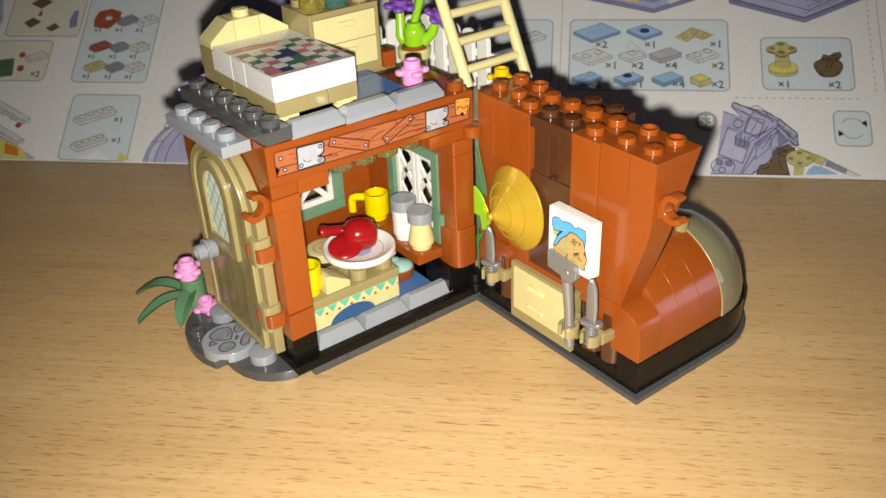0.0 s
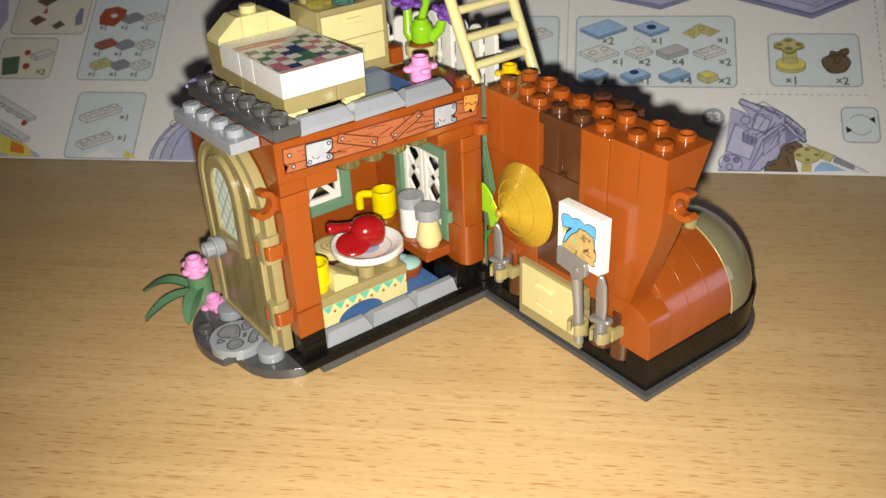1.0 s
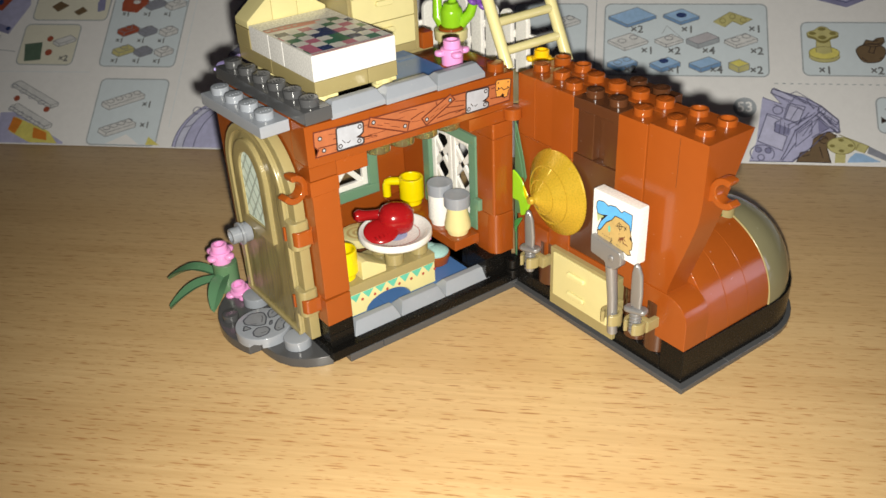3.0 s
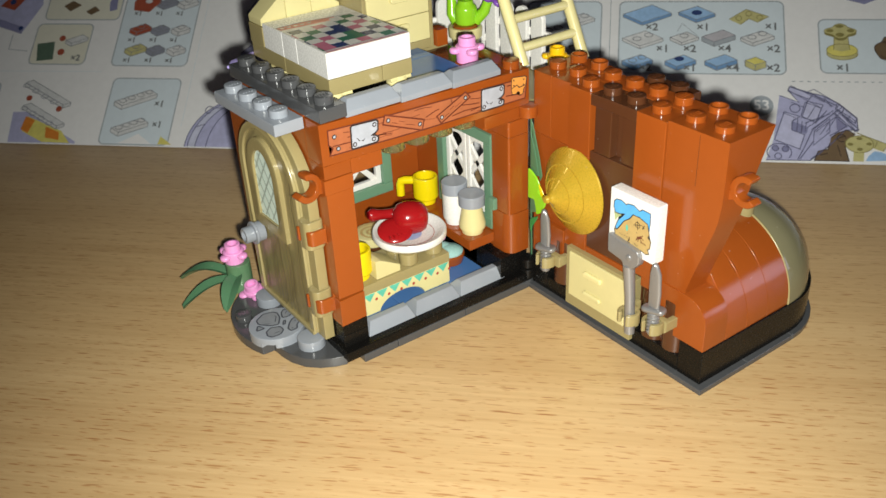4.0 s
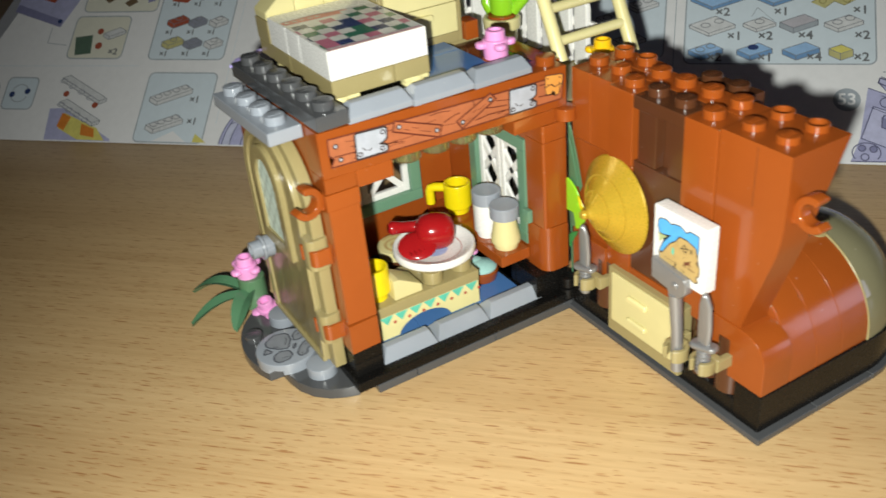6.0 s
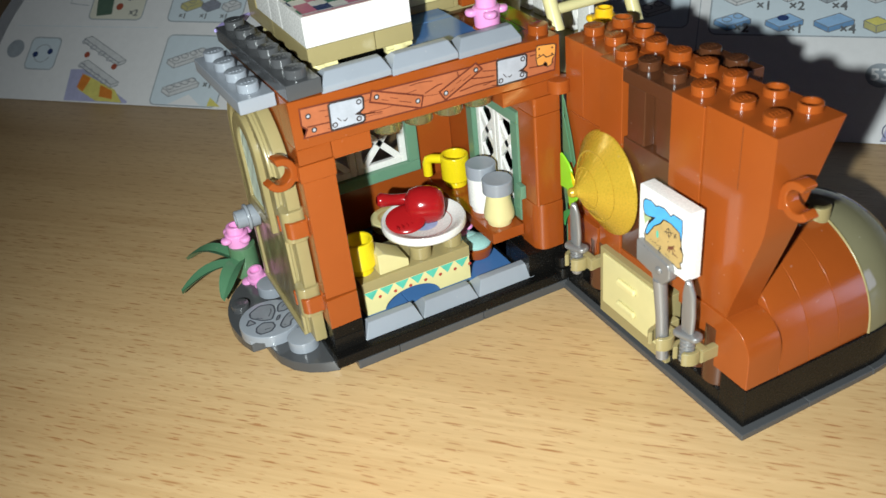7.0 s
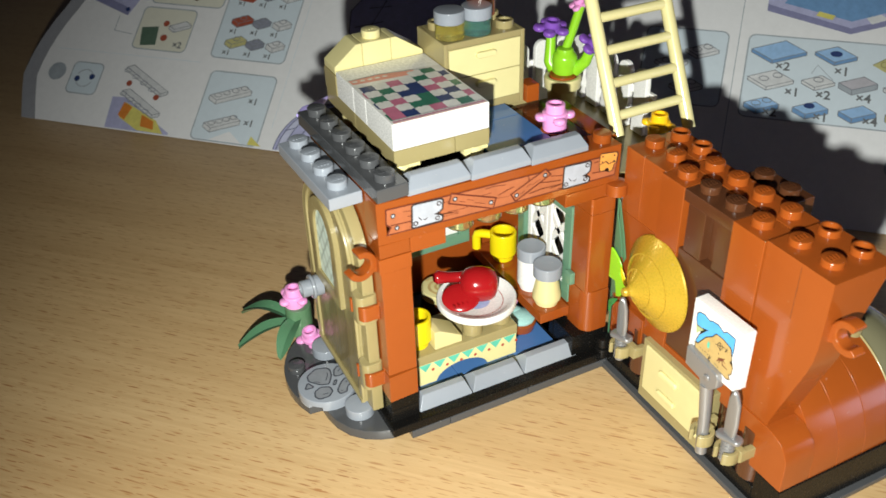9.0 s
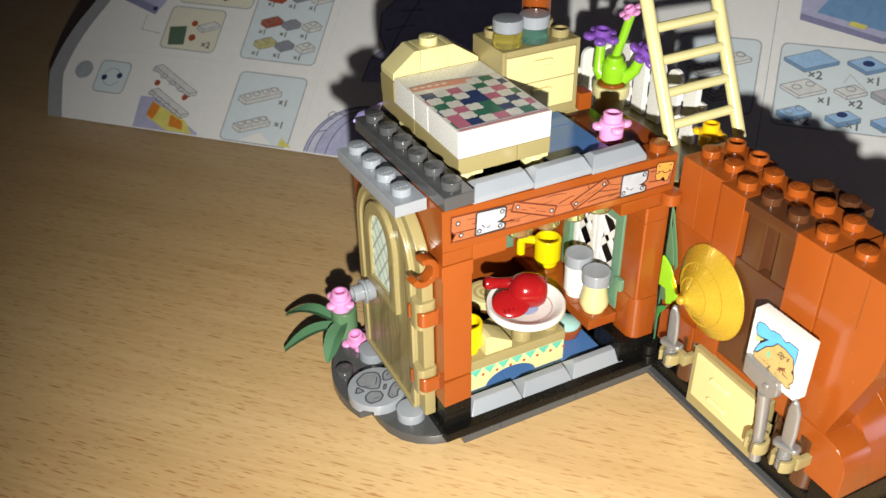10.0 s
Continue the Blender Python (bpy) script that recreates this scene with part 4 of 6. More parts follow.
def doorstep():
    pts = [(0, -0.5), (-3.4, 0.7), (-7.0, 2.8), (-10.1, 6.0), (-12.2, 10.2), (-13.1, 14.6), (-13.4, 18.6), (-16.9, 18.9)]
    pts += [(0.4 - 19.6 * math.sin(radians(a)), 29.6 - 22.4 * math.cos(radians(a))) for a in range(64, 180, 8)] + [(0, 52)]
    step = thing("doorstep", (-8, 26, 0), "dark grey rounded toy doorstep plate on the table", "doorstep")
    bm = prism(bmesh.new(), pts, "xy", 0, 3.2)
    for x, y in ((-14.8, 35.0),):
        stud(bm, x, y, 3.2)
    part("plate", bm, DGREY, step)
    cx, cy = -10.0, 22.3
    bm = lathe(bmesh.new(), [(0, 1.3), (8.2, 1.3), (8.2, 2.9), (8.0, 3.15), (0, 3.15)], (cx, cy, 3.2), n=44)
    # moulded lower half with a small notch in its rim
    ring = []
    for a in range(0, 360, 6):
        r = 6.6 if 216 <= a <= 234 else 8.2
        ring.append((cx + r * math.cos(radians(a)), cy + r * math.sin(radians(a))))
    prism(bm, ring, "xy", 3.22, 4.52, bevel=0)
    stone = part("round_tile", bm, LGREY, step, "light grey round tile with printed paving stones")
    put = lambda lift: (lambda u, v: (u + 0.8, v + 0.5, 6.38 + lift))
    fill, line = bmesh.new(), bmesh.new()
    for poly in ([(-15.0, 26.6), (-11.9, 28.5), (-9.0, 27.6), (-8.3, 26.4), (-8.7, 23.9), (-10.6, 20.8), (-12.8, 21.6), (-15.3, 24.4)],
                 [(-8.2, 23.2), (-7.4, 25.6), (-6.0, 26.8), (-4.3, 26.0), (-4.5, 23.6), (-6.4, 22.7)],
                 [(-9.5, 17.2), (-7.6, 19.7), (-6.0, 21.0), (-4.6, 20.6), (-4.9, 18.5), (-6.5, 17.4), (-7.2, 15.7), (-9.2, 15.6)],
                 [(-15.2, 19.6), (-13.2, 20.7), (-10.8, 19.6), (-10.7, 17.6), (-12.3, 16.1), (-15.0, 16.2), (-15.8, 17.7)],
                 [(-17.3, 21.7), (-15.8, 24.0), (-14.7, 21.5)], [(-9.7, 19.9), (-8.7, 21.5), (-8.1, 21.4), (-9.0, 19.8)]):
        soft = []
        for p, q in zip(poly, poly[1:] + poly[:1]):
            soft += [(p[0] * 0.86 + q[0] * 0.14, p[1] * 0.86 + q[1] * 0.14), (p[0] * 0.14 + q[0] * 0.86, p[1] * 0.14 + q[1] * 0.86)]
        flat(fill, soft, put(0.0))
        stroke(line, soft, 0.42, put(0.03), True)
    for marks in ([(-10.9, 22.6), (-9.6, 24.6), (-9.4, 25.6)], [(-14.0, 23.6), (-12.6, 22.7)], [(-13.6, 17.6), (-12.0, 17.5)], [(-6.2, 19.4), (-5.7, 19.6)], [(-8.6, 16.8), (-8.1, 16.6)], [(-6.6, 24.6), (-5.6, 25.4)]):
        stroke(line, marks, 0.26, put(0.03))
    part("paving_print", fill, INK_STONE, stone)
    part("paving_outline", line, INK_PAVING, stone)
    for x, y in ((-5.2, 10.4), (-4.7, 38.2)):
        part("round_tile", cyl(bmesh.new(), x, y, 3.2, 3.95, 3.1, n=30), LGREY, step)
    return step


doorstep()


def blossom(bm, x, y, z, s=1.0, petals=4, spin=0.0, up=(0, 0, 1)):
    """A moulded flower: a barrel, rounded petals standing out round its rim, a hollow stud on top."""
    t = bmesh.new()
    lathe(t, [(0, 0), (2.8, 0), (3.05, 0.3), (3.15, 3.0), (3.35, 4.6), (3.1, 4.9), (2.5, 5.0), (2.45, 7.0), (2.25, 7.2), (1.65, 7.2), (1.5, 5.6), (0, 5.6)], n=24)
    for k in range(petals):
        a = spin + 2 * math.pi * k / petals
        lathe(t, [(0, 0), (1.3, 0.1), (1.6, 0.5), (1.6, 1.2), (1.3, 1.6), (0, 1.7)], (3.6 * math.cos(a), 3.6 * math.sin(a), 2.9), n=16)
    return join(bm, t, frame_z((x, y, z), up) @ Matrix.Diagonal((s, s, s, 1)))


def daisy(bm, x, y, z, s=1.0, petals=5, spin=0.0, up=(0, 0, 1)):
    """A flat flower: round petals round a low hollow stud."""
    t = bmesh.new()
    lathe(t, [(0, 0), (2.4, 0), (3.0, 0.6), (3.1, 1.9), (2.5, 2.2), (2.4, 3.8), (1.6, 3.8), (1.5, 2.6), (0, 2.6)], n=22)
    for k in range(petals):
        a = spin + 2 * math.pi * k / petals
        lathe(t, [(0, 0), (1.6, 0.1), (1.95, 0.5), (1.95, 1.2), (1.6, 1.7), (0, 1.8)], (3.9 * math.cos(a), 3.9 * math.sin(a), 0.3), n=16)
    return join(bm, t, frame_z((x, y, z), up) @ Matrix.Diagonal((s, s, s, 1)))


def leaf(bm, p0, p1, width, lift):
    """A long tapering leaf with a fold along its middle."""
    p0, p1 = Vector(p0), Vector(p1)
    d = p1 - p0
    side = d.cross(Vector((0, 0, 1))).normalized()
    rows = []
    for k in range(9):
        t = k / 8
        w = width * (0.42 + 0.58 * math.sin(math.pi * (t * 0.76 + 0.14))) * (1 - 0.5 * t ** 8)
        c = p0 + d * t + Vector((0, 0, lift * math.sin(math.pi * t)))
        rows.append([c - side * w / 2, c - Vector((0, 0, 0.27 * w * (1 - 0.4 * t))), c + side * w / 2, c - Vector((0, 0, 1.1 + 0.1 * w))])
    vs = [[bm.verts.new(p) for p in r] for r in rows]
    for a, b in zip(vs, vs[1:]):
        for i in range(4):
            bm.faces.new([a[i], a[(i + 1) % 4], b[(i + 1) % 4], b[i]])
    bm.faces.new(vs[0])
    bm.faces.new(vs[-1])
    return bm


def door_plant():
    p = thing("toy_plant", (-8.5, 51, 3.2), "dark green toy plant with long leaves and pink flowers", "plant")
    bm = cyl(bmesh.new(), -7.7, 51.7, 3.2, 3.9, 9.8, n=26)
    part("stem", bm, SANDSTEM, p)
    for tip, root, w, lift in (((-21.5, 67.0, 5.6), (-10.0, 53.0, 9.0), 5.0, 3.2), ((-27.0, 52.6, 3.9), (-10.4, 51.0, 8.6), 5.0, 2.4), ((-17.9, 40.2, 5.2), (-9.6, 48.8, 10.6), 5.6, 2.0), ((-6, 66, 6), (-7, 55, 9), 3.4, 2)):
        part("leaf", leaf(bmesh.new(), root, tip, w, lift), GREEN, p, smooth=14)
    part("flower", blossom(bmesh.new(), -8.2, 52.4, 12.0, spin=0.4), PINK, p, "bright pink flower")
    part("flower", blossom(bmesh.new(), -5.6, 46.4, 0.7, s=0.92, spin=0.9, up=(-0.2, -0.1, 0.97)), PINK, p, "bright pink flower")


door_plant()


# ---- on the roof ----
def bed():
    b = thing("toy_bed", (21, 28, 71.4), "white toy bed with a printed patchwork quilt and pale headboard", "bed")
    for x in (11.5, 30.8):
        for y in (11.8, 41):
            part("foot", cyl(bmesh.new(), x, y, 71.4, 2.9, 3.6, n=22), TAN, b)
    for x, y in ((9.2, 9.2), (27.4, 9.2)):
        part("foot", prism(bmesh.new(), [(x, y), (x + 6.6, y), (x + 5.6, y + 5), (x, y + 5)], "xy", 73.9, 75.0), TAN, b)
    brick(b, DTAN, 9, 9, 75.0, 25, 33, 79.2, name="frame")
    brick(b, DTAN, 25, 9, 75.0, 34.3, 33, 79.2, name="frame")
    brick(b, DTAN, 9, 33, 75.0, 34.3, 53, 79.2, name="frame")
    for y0, y1 in ((9.1, 25), (25, 33), (33, 44.6)):
        brick(b, WHITE, 9, y0, 79.2, 34.3, y1, 86.1, name="mattress")
    brick(b, DTAN, 8.8, 44.6, 79.2, 34.3, 53, 84.9, name="headboard_base")
    for pts in ([(9, 85), (17, 85), (17, 92), (15.4, 92), (9, 87)], [(17, 85), (25, 85), (25, 92), (17, 92)], [(25, 85), (34.1, 85), (34.1, 87), (26.6, 92), (25, 92)]):
        part("headboard", prism(bmesh.new(), [(p[0] + (0.05 if p[0] == pts[0][0] else 0), p[1]) for p in pts], "xz", 45.0, 52.8), TAN, b)
    bm = stud(bmesh.new(), 21, 48.6, 92)
    part("headboard_stud", bm, TAN, b)
    # quilt print
    put = lambda lift: (lambda u, v: (9.2 + 1.04 * u, 9.3 + v, 86.12 + lift))
    base = part("quilt_print", flat(bmesh.new(), [(0.2, -0.15), (23.7, -0.15), (23.7, 26.0), (16.8, 27.0), (8.4, 28.4), (0.2, 28.2)], put(0.02)), INK_CREAM, b, "printed patchwork quilt")
    part("salmon_stripe", flat(bmesh.new(), [(0.4, 27.6), (0.5, 25.0), (16.4, 23.7), (16.8, 26.2), (8.4, 27.9)], put(0.045)), INK_SALMON, base)
    part("stripe_edge", stroke(bmesh.new(), [(0.4, 27.8), (8.4, 28.1), (16.8, 26.5), (23.4, 24.6)], 0.3, put(0.06)), INK_STONE, base)
    bm = bmesh.new()
    for k in range(5):
        flat(bm, arc(1.6 + 1.9 * k, 26.5 - 0.1 * k, 0.7, 0, 330, 10, ry=0.45), put(0.06))
    part("stripe_petal", bm, INK_CREAM, base)
    groups = {}
    w, h = 3.42, 3.52
    choices = [INK_ROSE, INK_FOREST, INK_NAVY]
    for i in range(-1, 7):
        for j in range(7):
            if j == 6 and i < 4:
                continue
            mat = INK_CREAM if (i + j) % 2 == 0 and (i, j) not in ((3, 1), (3, 3), (0, 0)) else choices[(2 * i + j // 2 + (i * j) % 2) % 3]
            x, y = 0.9 + i * w, 1.8 + j * h * (0.98 if j < 6 else 0.96)
            poly = []
            for k in range(24):
                a = 2 * math.pi * k / 24 + math.pi / 4
                c, s = math.cos(a), math.sin(a)
                m = max(abs(c), abs(s))
                r = (0.5 / m) * ((1.0 - 0.11 * math.cos(8 * a)) if mat is INK_CREAM else 1.02)
                poly.append((min(max(x + w / 2 + w * r * c, 0.4), 23.4), y + h / 2 + h * r * s))
            if max(p[0] for p in poly) - min(p[0] for p in poly) > 0.3:
                clean = [p for k, p in enumerate(poly) if math.dist(p, poly[k - 1]) > 1e-3]
                flat(groups.setdefault(mat.name, (mat, bmesh.new()))[1], clean, put(0.07 if mat is INK_CREAM else 0.03 + 0.008 * choices.index(mat) + 0.004 * ((i + j) % 2)))
    for mat, bm in groups.values():
        part("patch_print", bm, mat, base)
    part("grey_stripe", flat(bmesh.new(), [(0.5, 1.45), (23.4, 1.45), (23.4, 1.75), (0.5, 1.75)], put(0.08)), INK_STONE, base)
    scallop = [(0.5, 0.45)] + [(0.5 + 22.9 * k / 88, 0.95 + 0.28 * abs(math.sin(math.pi * k / 4))) for k in range(89)] + [(23.4, 0.45)]
    part("rose_scallop", flat(bmesh.new(), scallop, put(0.045)), INK_ROSE, base)
    part("rose_stripe", flat(bmesh.new(), [(0.4, -0.1), (23.5, -0.1), (23.5, 0.15), (0.4, 0.15)], put(0.045)), INK_SALMON, base)


bed()


def cabinet():
    c = thing("toy_drawer_cabinet", (46, 41, 71), "tan toy drawer cabinet with two closed drawers", "cabinet")
    bm = bmesh.new()
    box(bm, 34.4, 33.0, 71.2, 35.6, 49, 92)
    box(bm, 57.0, 33.0, 71.2, 58.2, 49, 92)
    box(bm, 35.6, 33.0, 71.2, 57.0, 49, 74.0)
    box(bm, 35.6, 33.0, 90.2, 57.0, 49, 92)
    box(bm, 35.6, 47.6, 74.0, 57.0, 49, 90.2)
    for x in (38.4, 46.2, 54.2):
        for y in (37, 45):
            if y > 40 or x > 50:
                stud(bm, x, y, 92, hole=1.5)
    part("body", bm, DTAN, c)
    for z in (74.1, 82.2):
        d = part("drawer", box(bmesh.new(), 35.8, 32.8, z, 56.8, 46, z + 7.95), TAN, c)
        bm = prism(bmesh.new(), rounded(43.4, z + 4.6, 49.2, z + 6.2, 0.75), "xz", 31.8, 33.0, bevel=0.2)
        part("handle", bm, TAN, d)


cabinet()


def roof_jar(x, y, z, mat, label):
    j = thing("toy_jar", (x, y, z), label, "jar", group="jars on the cabinet")
    part("jar", cyl(bmesh.new(), x, y, z, 3.8, 4.1, n=28), mat, j)
    part("lid", cyl(bmesh.new(), x, y, z + 4.1, 3.95, 3.2, n=28), LGREY, j, "light grey round lid")


roof_jar(38.2, 37.2, 92.1, CLEAR_Y, "clear yellow toy jar with a grey lid on the cabinet")
roof_jar(45.8, 36.7, 92.1, CLEAR_T, "clear teal toy jar with a grey lid on the cabinet")
bm = cyl(bmesh.new(), 51.5, 45.0, 93.6, 3.9, 9.6, n=26)
cyl(bm, 51.5, 45.0, 103.1, 2.5, 1.8, n=22, hole=1.5)
solid("round_brick", bm, ORANGE, (51.5, 45, 93.6), "dark orange round toy brick standing on the cabinet", "brick")

pot_flower = thing("toy_flower", (55, 12, 70.0), "bright pink toy flower on a round brown base", "flower")
part("base", cyl(bmesh.new(), 55.2, 12.6, 70.0, 3.6, 2.4, n=24), ORANGE, pot_flower)
part("flower", blossom(bmesh.new(), 55.2, 12.6, 72.3, s=1.0, spin=1.3, petals=4), PINK, pot_flower)


def balcony():
    brick(house, DTAN, 64.2, 6, 54, 92, 58, 58, name="balcony_plate")
    # unseen filler block, coloured black so the windows look dark inside
    brick(house, BLACK, 64.2, 30, 3.2, 70, 56, 54, name="brick")
    brick(house, ORANGE, 64.2, 6, 58, 70, 30, 70, name="brick")


balcony()


def fence_run(p, q, n):
    """White pickets with pointed tops on two rails."""
    f = thing("toy_fence", ((p[0] + q[0]) / 2, (p[1] + q[1]) / 2, 58), "white toy picket fence at the edge of the balcony", "fence", group="balcony fence")
    d = Vector((q[0] - p[0], q[1] - p[1], 0))
    m0 = Matrix.Translation((p[0], p[1], 58.2)) @ Matrix.Rotation(math.atan2(d.y, d.x), 4, "Z")
    step = d.length / n
    for k in range(n):
        t = bmesh.new()
        a, b = k * step + 1.1, (k + 1) * step - 1.1
        prism(t, [(a, 0), (b, 0), (b, 16.6)] + arc((a + b) / 2, 16.6, (b - a) / 2, 15, 165, 6) + [(a, 16.6)], "xz", -0.9, 0.9, bevel=0.25)
        part("picket", t, WHITE, f, m=m0)
    for z in (3.2, 10.4):
        part("rail", box(bmesh.new(), -0.6, 0.7, z, d.length + 0.6, 2.0, z + 2.4), WHITE, f, m=m0)


fence_run((67.6, 56.5), (89.6, 56.5), 3)
fence_run((90.5, 57), (90.5, 19), 5)


def potted():
    x, y = 77.6, 43.2
    p = thing("potted_toy_flowers", (x, y, 58), "tan toy pot with lime stems and purple flowers", "plant pot")
    part("base", cyl(bmesh.new(), x, y, 58.1, 3.9, 4.6, n=26), DTAN, p)
    bm = lathe(bmesh.new(), [(0, 0), (3.9, 0), (4.2, 0.4), (4.4, 4.6), (5.3, 5.2), (5.5, 7.9), (5.2, 8.4), (4.3, 8.4), (4.1, 6.8), (0, 6.8)], (x, y, 62.6), n=30)
    part("pot", bm, TAN, p)
    part("soil", cyl(bmesh.new(), x, y, 69.0, 4.0, 2.6, n=24), ORANGE, p)
    bm = lathe(bmesh.new(), [(0, 70.6), (2.4, 70.9), (3.6, 72.2), (3.7, 76.2), (3.3, 77.2), (2.6, 77.8), (2.4, 78.8), (2.1, 79.0), (0, 79.0)], (x + 0.8, y + 0.6, 0), n=24)
    tube(bm, [(x - 1.4, y + 2.6, 72.2), (x - 2.0, y + 4.2, 74.2), (x - 1.0, y + 5.4, 83)], [1.9, 1.7, 1.35], n=14)
    tube(bm, [(x + 2.8, y - 1.6, 72.4), (x + 5.0, y - 3.8, 75.6), (x + 6.0, y - 5.0, 80)], [1.9, 1.7, 1.35], n=14)
    tube(bm, [(x + 1.2, y + 1.2, 77.6), (x + 4.6, y + 2.6, 83.4), (x + 7.8, y + 3.8, 89.8)], 1.3, n=14)
    part("stem", bm, LIME, p, "lime green stems")
    part("flower", daisy(bmesh.new(), x - 0.9, y + 5.6, 82.6, s=0.92, spin=0.2, up=(0, -0.15, 1)), PURPLE, p, "purple flower")
    part("flower", daisy(bmesh.new(), x + 5.8, y - 5.2, 79.8, s=0.86, spin=0.6, up=(0.3, -0.5, 0.8)), PURPLE, p, "purple flower")
    part("flower", daisy(bmesh.new(), x + 7.9, y + 3.9, 89.4, s=0.62, spin=0.3, up=(-0.5, 0.1, 0.85)), PINK, p, "pink flower")


potted()
yf = thing("toy_flower", (88, 10.4, 63), "yellow toy flower standing beside the ladder foot", "flower")
part("stem", cyl(bmesh.new(), 88, 10.4, 58.1, 2.4, 6.6, n=18), GREEN, yf)
part("flower", blossom(bmesh.new(), 88.1, 11.4, 62.6, s=0.94, spin=0.5, petals=4), FLAME, yf, "yellow flower")


def ladder():
    lad = thing("toy_ladder", LADDER_L, "pale tan toy ladder leaning against the roof", "ladder")
    az, el = radians(LADDER_AZ), radians(LADDER_EL)
    d = Vector((math.cos(el) * math.cos(az), math.cos(el) * math.sin(az), math.sin(el)))
    a, b = Vector(LADDER_L), Vector(LADDER_R)
    n_rungs = 9
    for p, out in ((a, (a - b).normalized()), (b, (b - a).normalized())):
        lo, hi = p - d * (LADDER_LOW + (3.0 if p is b else 0.0)), p + d * LADDER_PITCH * (n_rungs - 0.6)
        part("rail", tube(bmesh.new(), [lo, hi], 1.75, n=14), TAN, lad)
    for k in range(n_rungs):
        part("rung", tube(bmesh.new(), [a + d * LADDER_PITCH * k, b + d * LADDER_PITCH * k], 1.35, n=12), TAN, lad)


LADDER_L, LADDER_R, LADDER_AZ, LADDER_EL, LADDER_PITCH, LADDER_LOW = (72.4, 10.8, 72.35), (95.3, 11.0, 72.35), 89.6, 63.3, 8.49, 5.2
ladder()


# ---- inside the room ----
def dining_table():
    t = thing("toy_table", (27.5, 16, 5.6), "cream printed toy table with a dark tan top", "table")
    front = [(12.05, 5.62), (17.4, 5.62)] + arc(25.5, 5.0, 8.1, 172, 8, 20, ry=4.7) + [(33.6, 5.62), (42.95, 5.62), (42.95, 12.8), (12.05, 12.8)]
    part("arch_base", prism(bmesh.new(), front, "xz", 9.0, 17.0, bevel=0.12), TAN, t)
    brick(t, TAN, 12, 17.0, 5.6, 43, 23, 12.8, name="base")
    brick(t, DTAN, 11.8, 8.8, 12.8, 43.2, 24, 16.0, name="tabletop")
    put = lambda lift: (lambda u, v: (u, 8.97 - lift, v))
    bm, dots = bmesh.new(), bmesh.new()
    for k in range(7):
        x = 12.2 + 4.4 * k
        flat(bm, [(x, 12.75), (x + 4.0, 12.75), (x + 2.0, 10.1)], put(0.02))
        flat(dots, arc(x + 4.25, 10.3, 0.5, 0, 315, 7), put(0.03))
    part("bunting_print", bm, INK_LEAF, t)
    part("dot_print", dots, INK_RED, t)
    for x, y in ((30.6, 12.4), (40.0, 13.0), (31, 20.6), (39, 20.6)):
        part("round_plate", cyl(bmesh.new(), x, y, 16, 2.9, 3.6, n=22), DTAN, t)


dining_table()


def dish(at, r):
    p = thing("plate", at, "white toy plate with a thin red ring, on the table", "plate")
    bm = lathe(bmesh.new(), [(0, 0), (4.6, 0), (5.4, 0.5), (r * 0.64, 0.8), (r * 0.88, 1.8), (r * 0.98, 2.4), (r, 2.9), (r, 4.1), (r - 0.3, 4.6), (r - 0.9, 4.6), (r * 0.80, 3.8), (r * 0.72, 3.2), (r * 0.55, 2.7), (0, 2.6)], at, n=48)
    body = part("dish", bm, WHITE, p)
    ring = lathe(bmesh.new(), [(r * 0.655, 3.06), (r * 0.672, 3.11)], at, n=48)
    part("rim_line", ring, INK_RED, body, "dark red ring")
    put = lambda u, v: (at[0] + u, at[1] + v, at[2] + 2.66)
    part("blue_print", flat(bmesh.new(), arc(1.5, -2.5, 5.2, 0, 345, 20, ry=2.6), put), ink("lilac_blue_print", (0.36, 0.44, 0.68)), body)
    return p


dish((34.3, 16.7, 19.6), 11.3)


def roast():
    r = thing("toy_roast", (35, 19, 23.4), "glossy red toy roast fowl lying on the plate", "food")
    bm = lathe(bmesh.new(), [(0, -5.4), (2.4, -5.1), (4.2, -3.9), (5.0, -1.8), (5.1, 0.8), (4.7, 3.0), (3.9, 4.4), (2.4, 5.1), (0, 5.3)], (35.6, 17.8, 27.0), (0.80, -0.30, -0.10), n=32)
    part("body", bm, RED, r)
    bm = tube(bmesh.new(), [(36, 21, 27.4), (32, 22.6, 27.6), (28.4, 23.4, 28.2), (25.8, 23.8, 28.8), (24.8, 24.0, 29.0)], [2.5, 1.6, 1.6, 2.0, 1.2], n=18)
    part("leg", bm, RED, r)
    bm = lathe(bmesh.new(), [(0, -1.2), (2.9, -1.1), (4.8, -0.7), (5.3, 0.0), (4.9, 0.6), (3.0, 0.95), (0, 1.05)], (29.2, 16.4, 25.4), (-0.2, -0.42, 0.88), n=28, squash=0.84)
    for k in range(4):
        box(bm, 25.8 + 1.3 * k, 13.4, 24.6, 26.1 + 1.3 * k, 14.8, 25.5, c=0.08)
    part("wing", bm, RED, r)


roast()


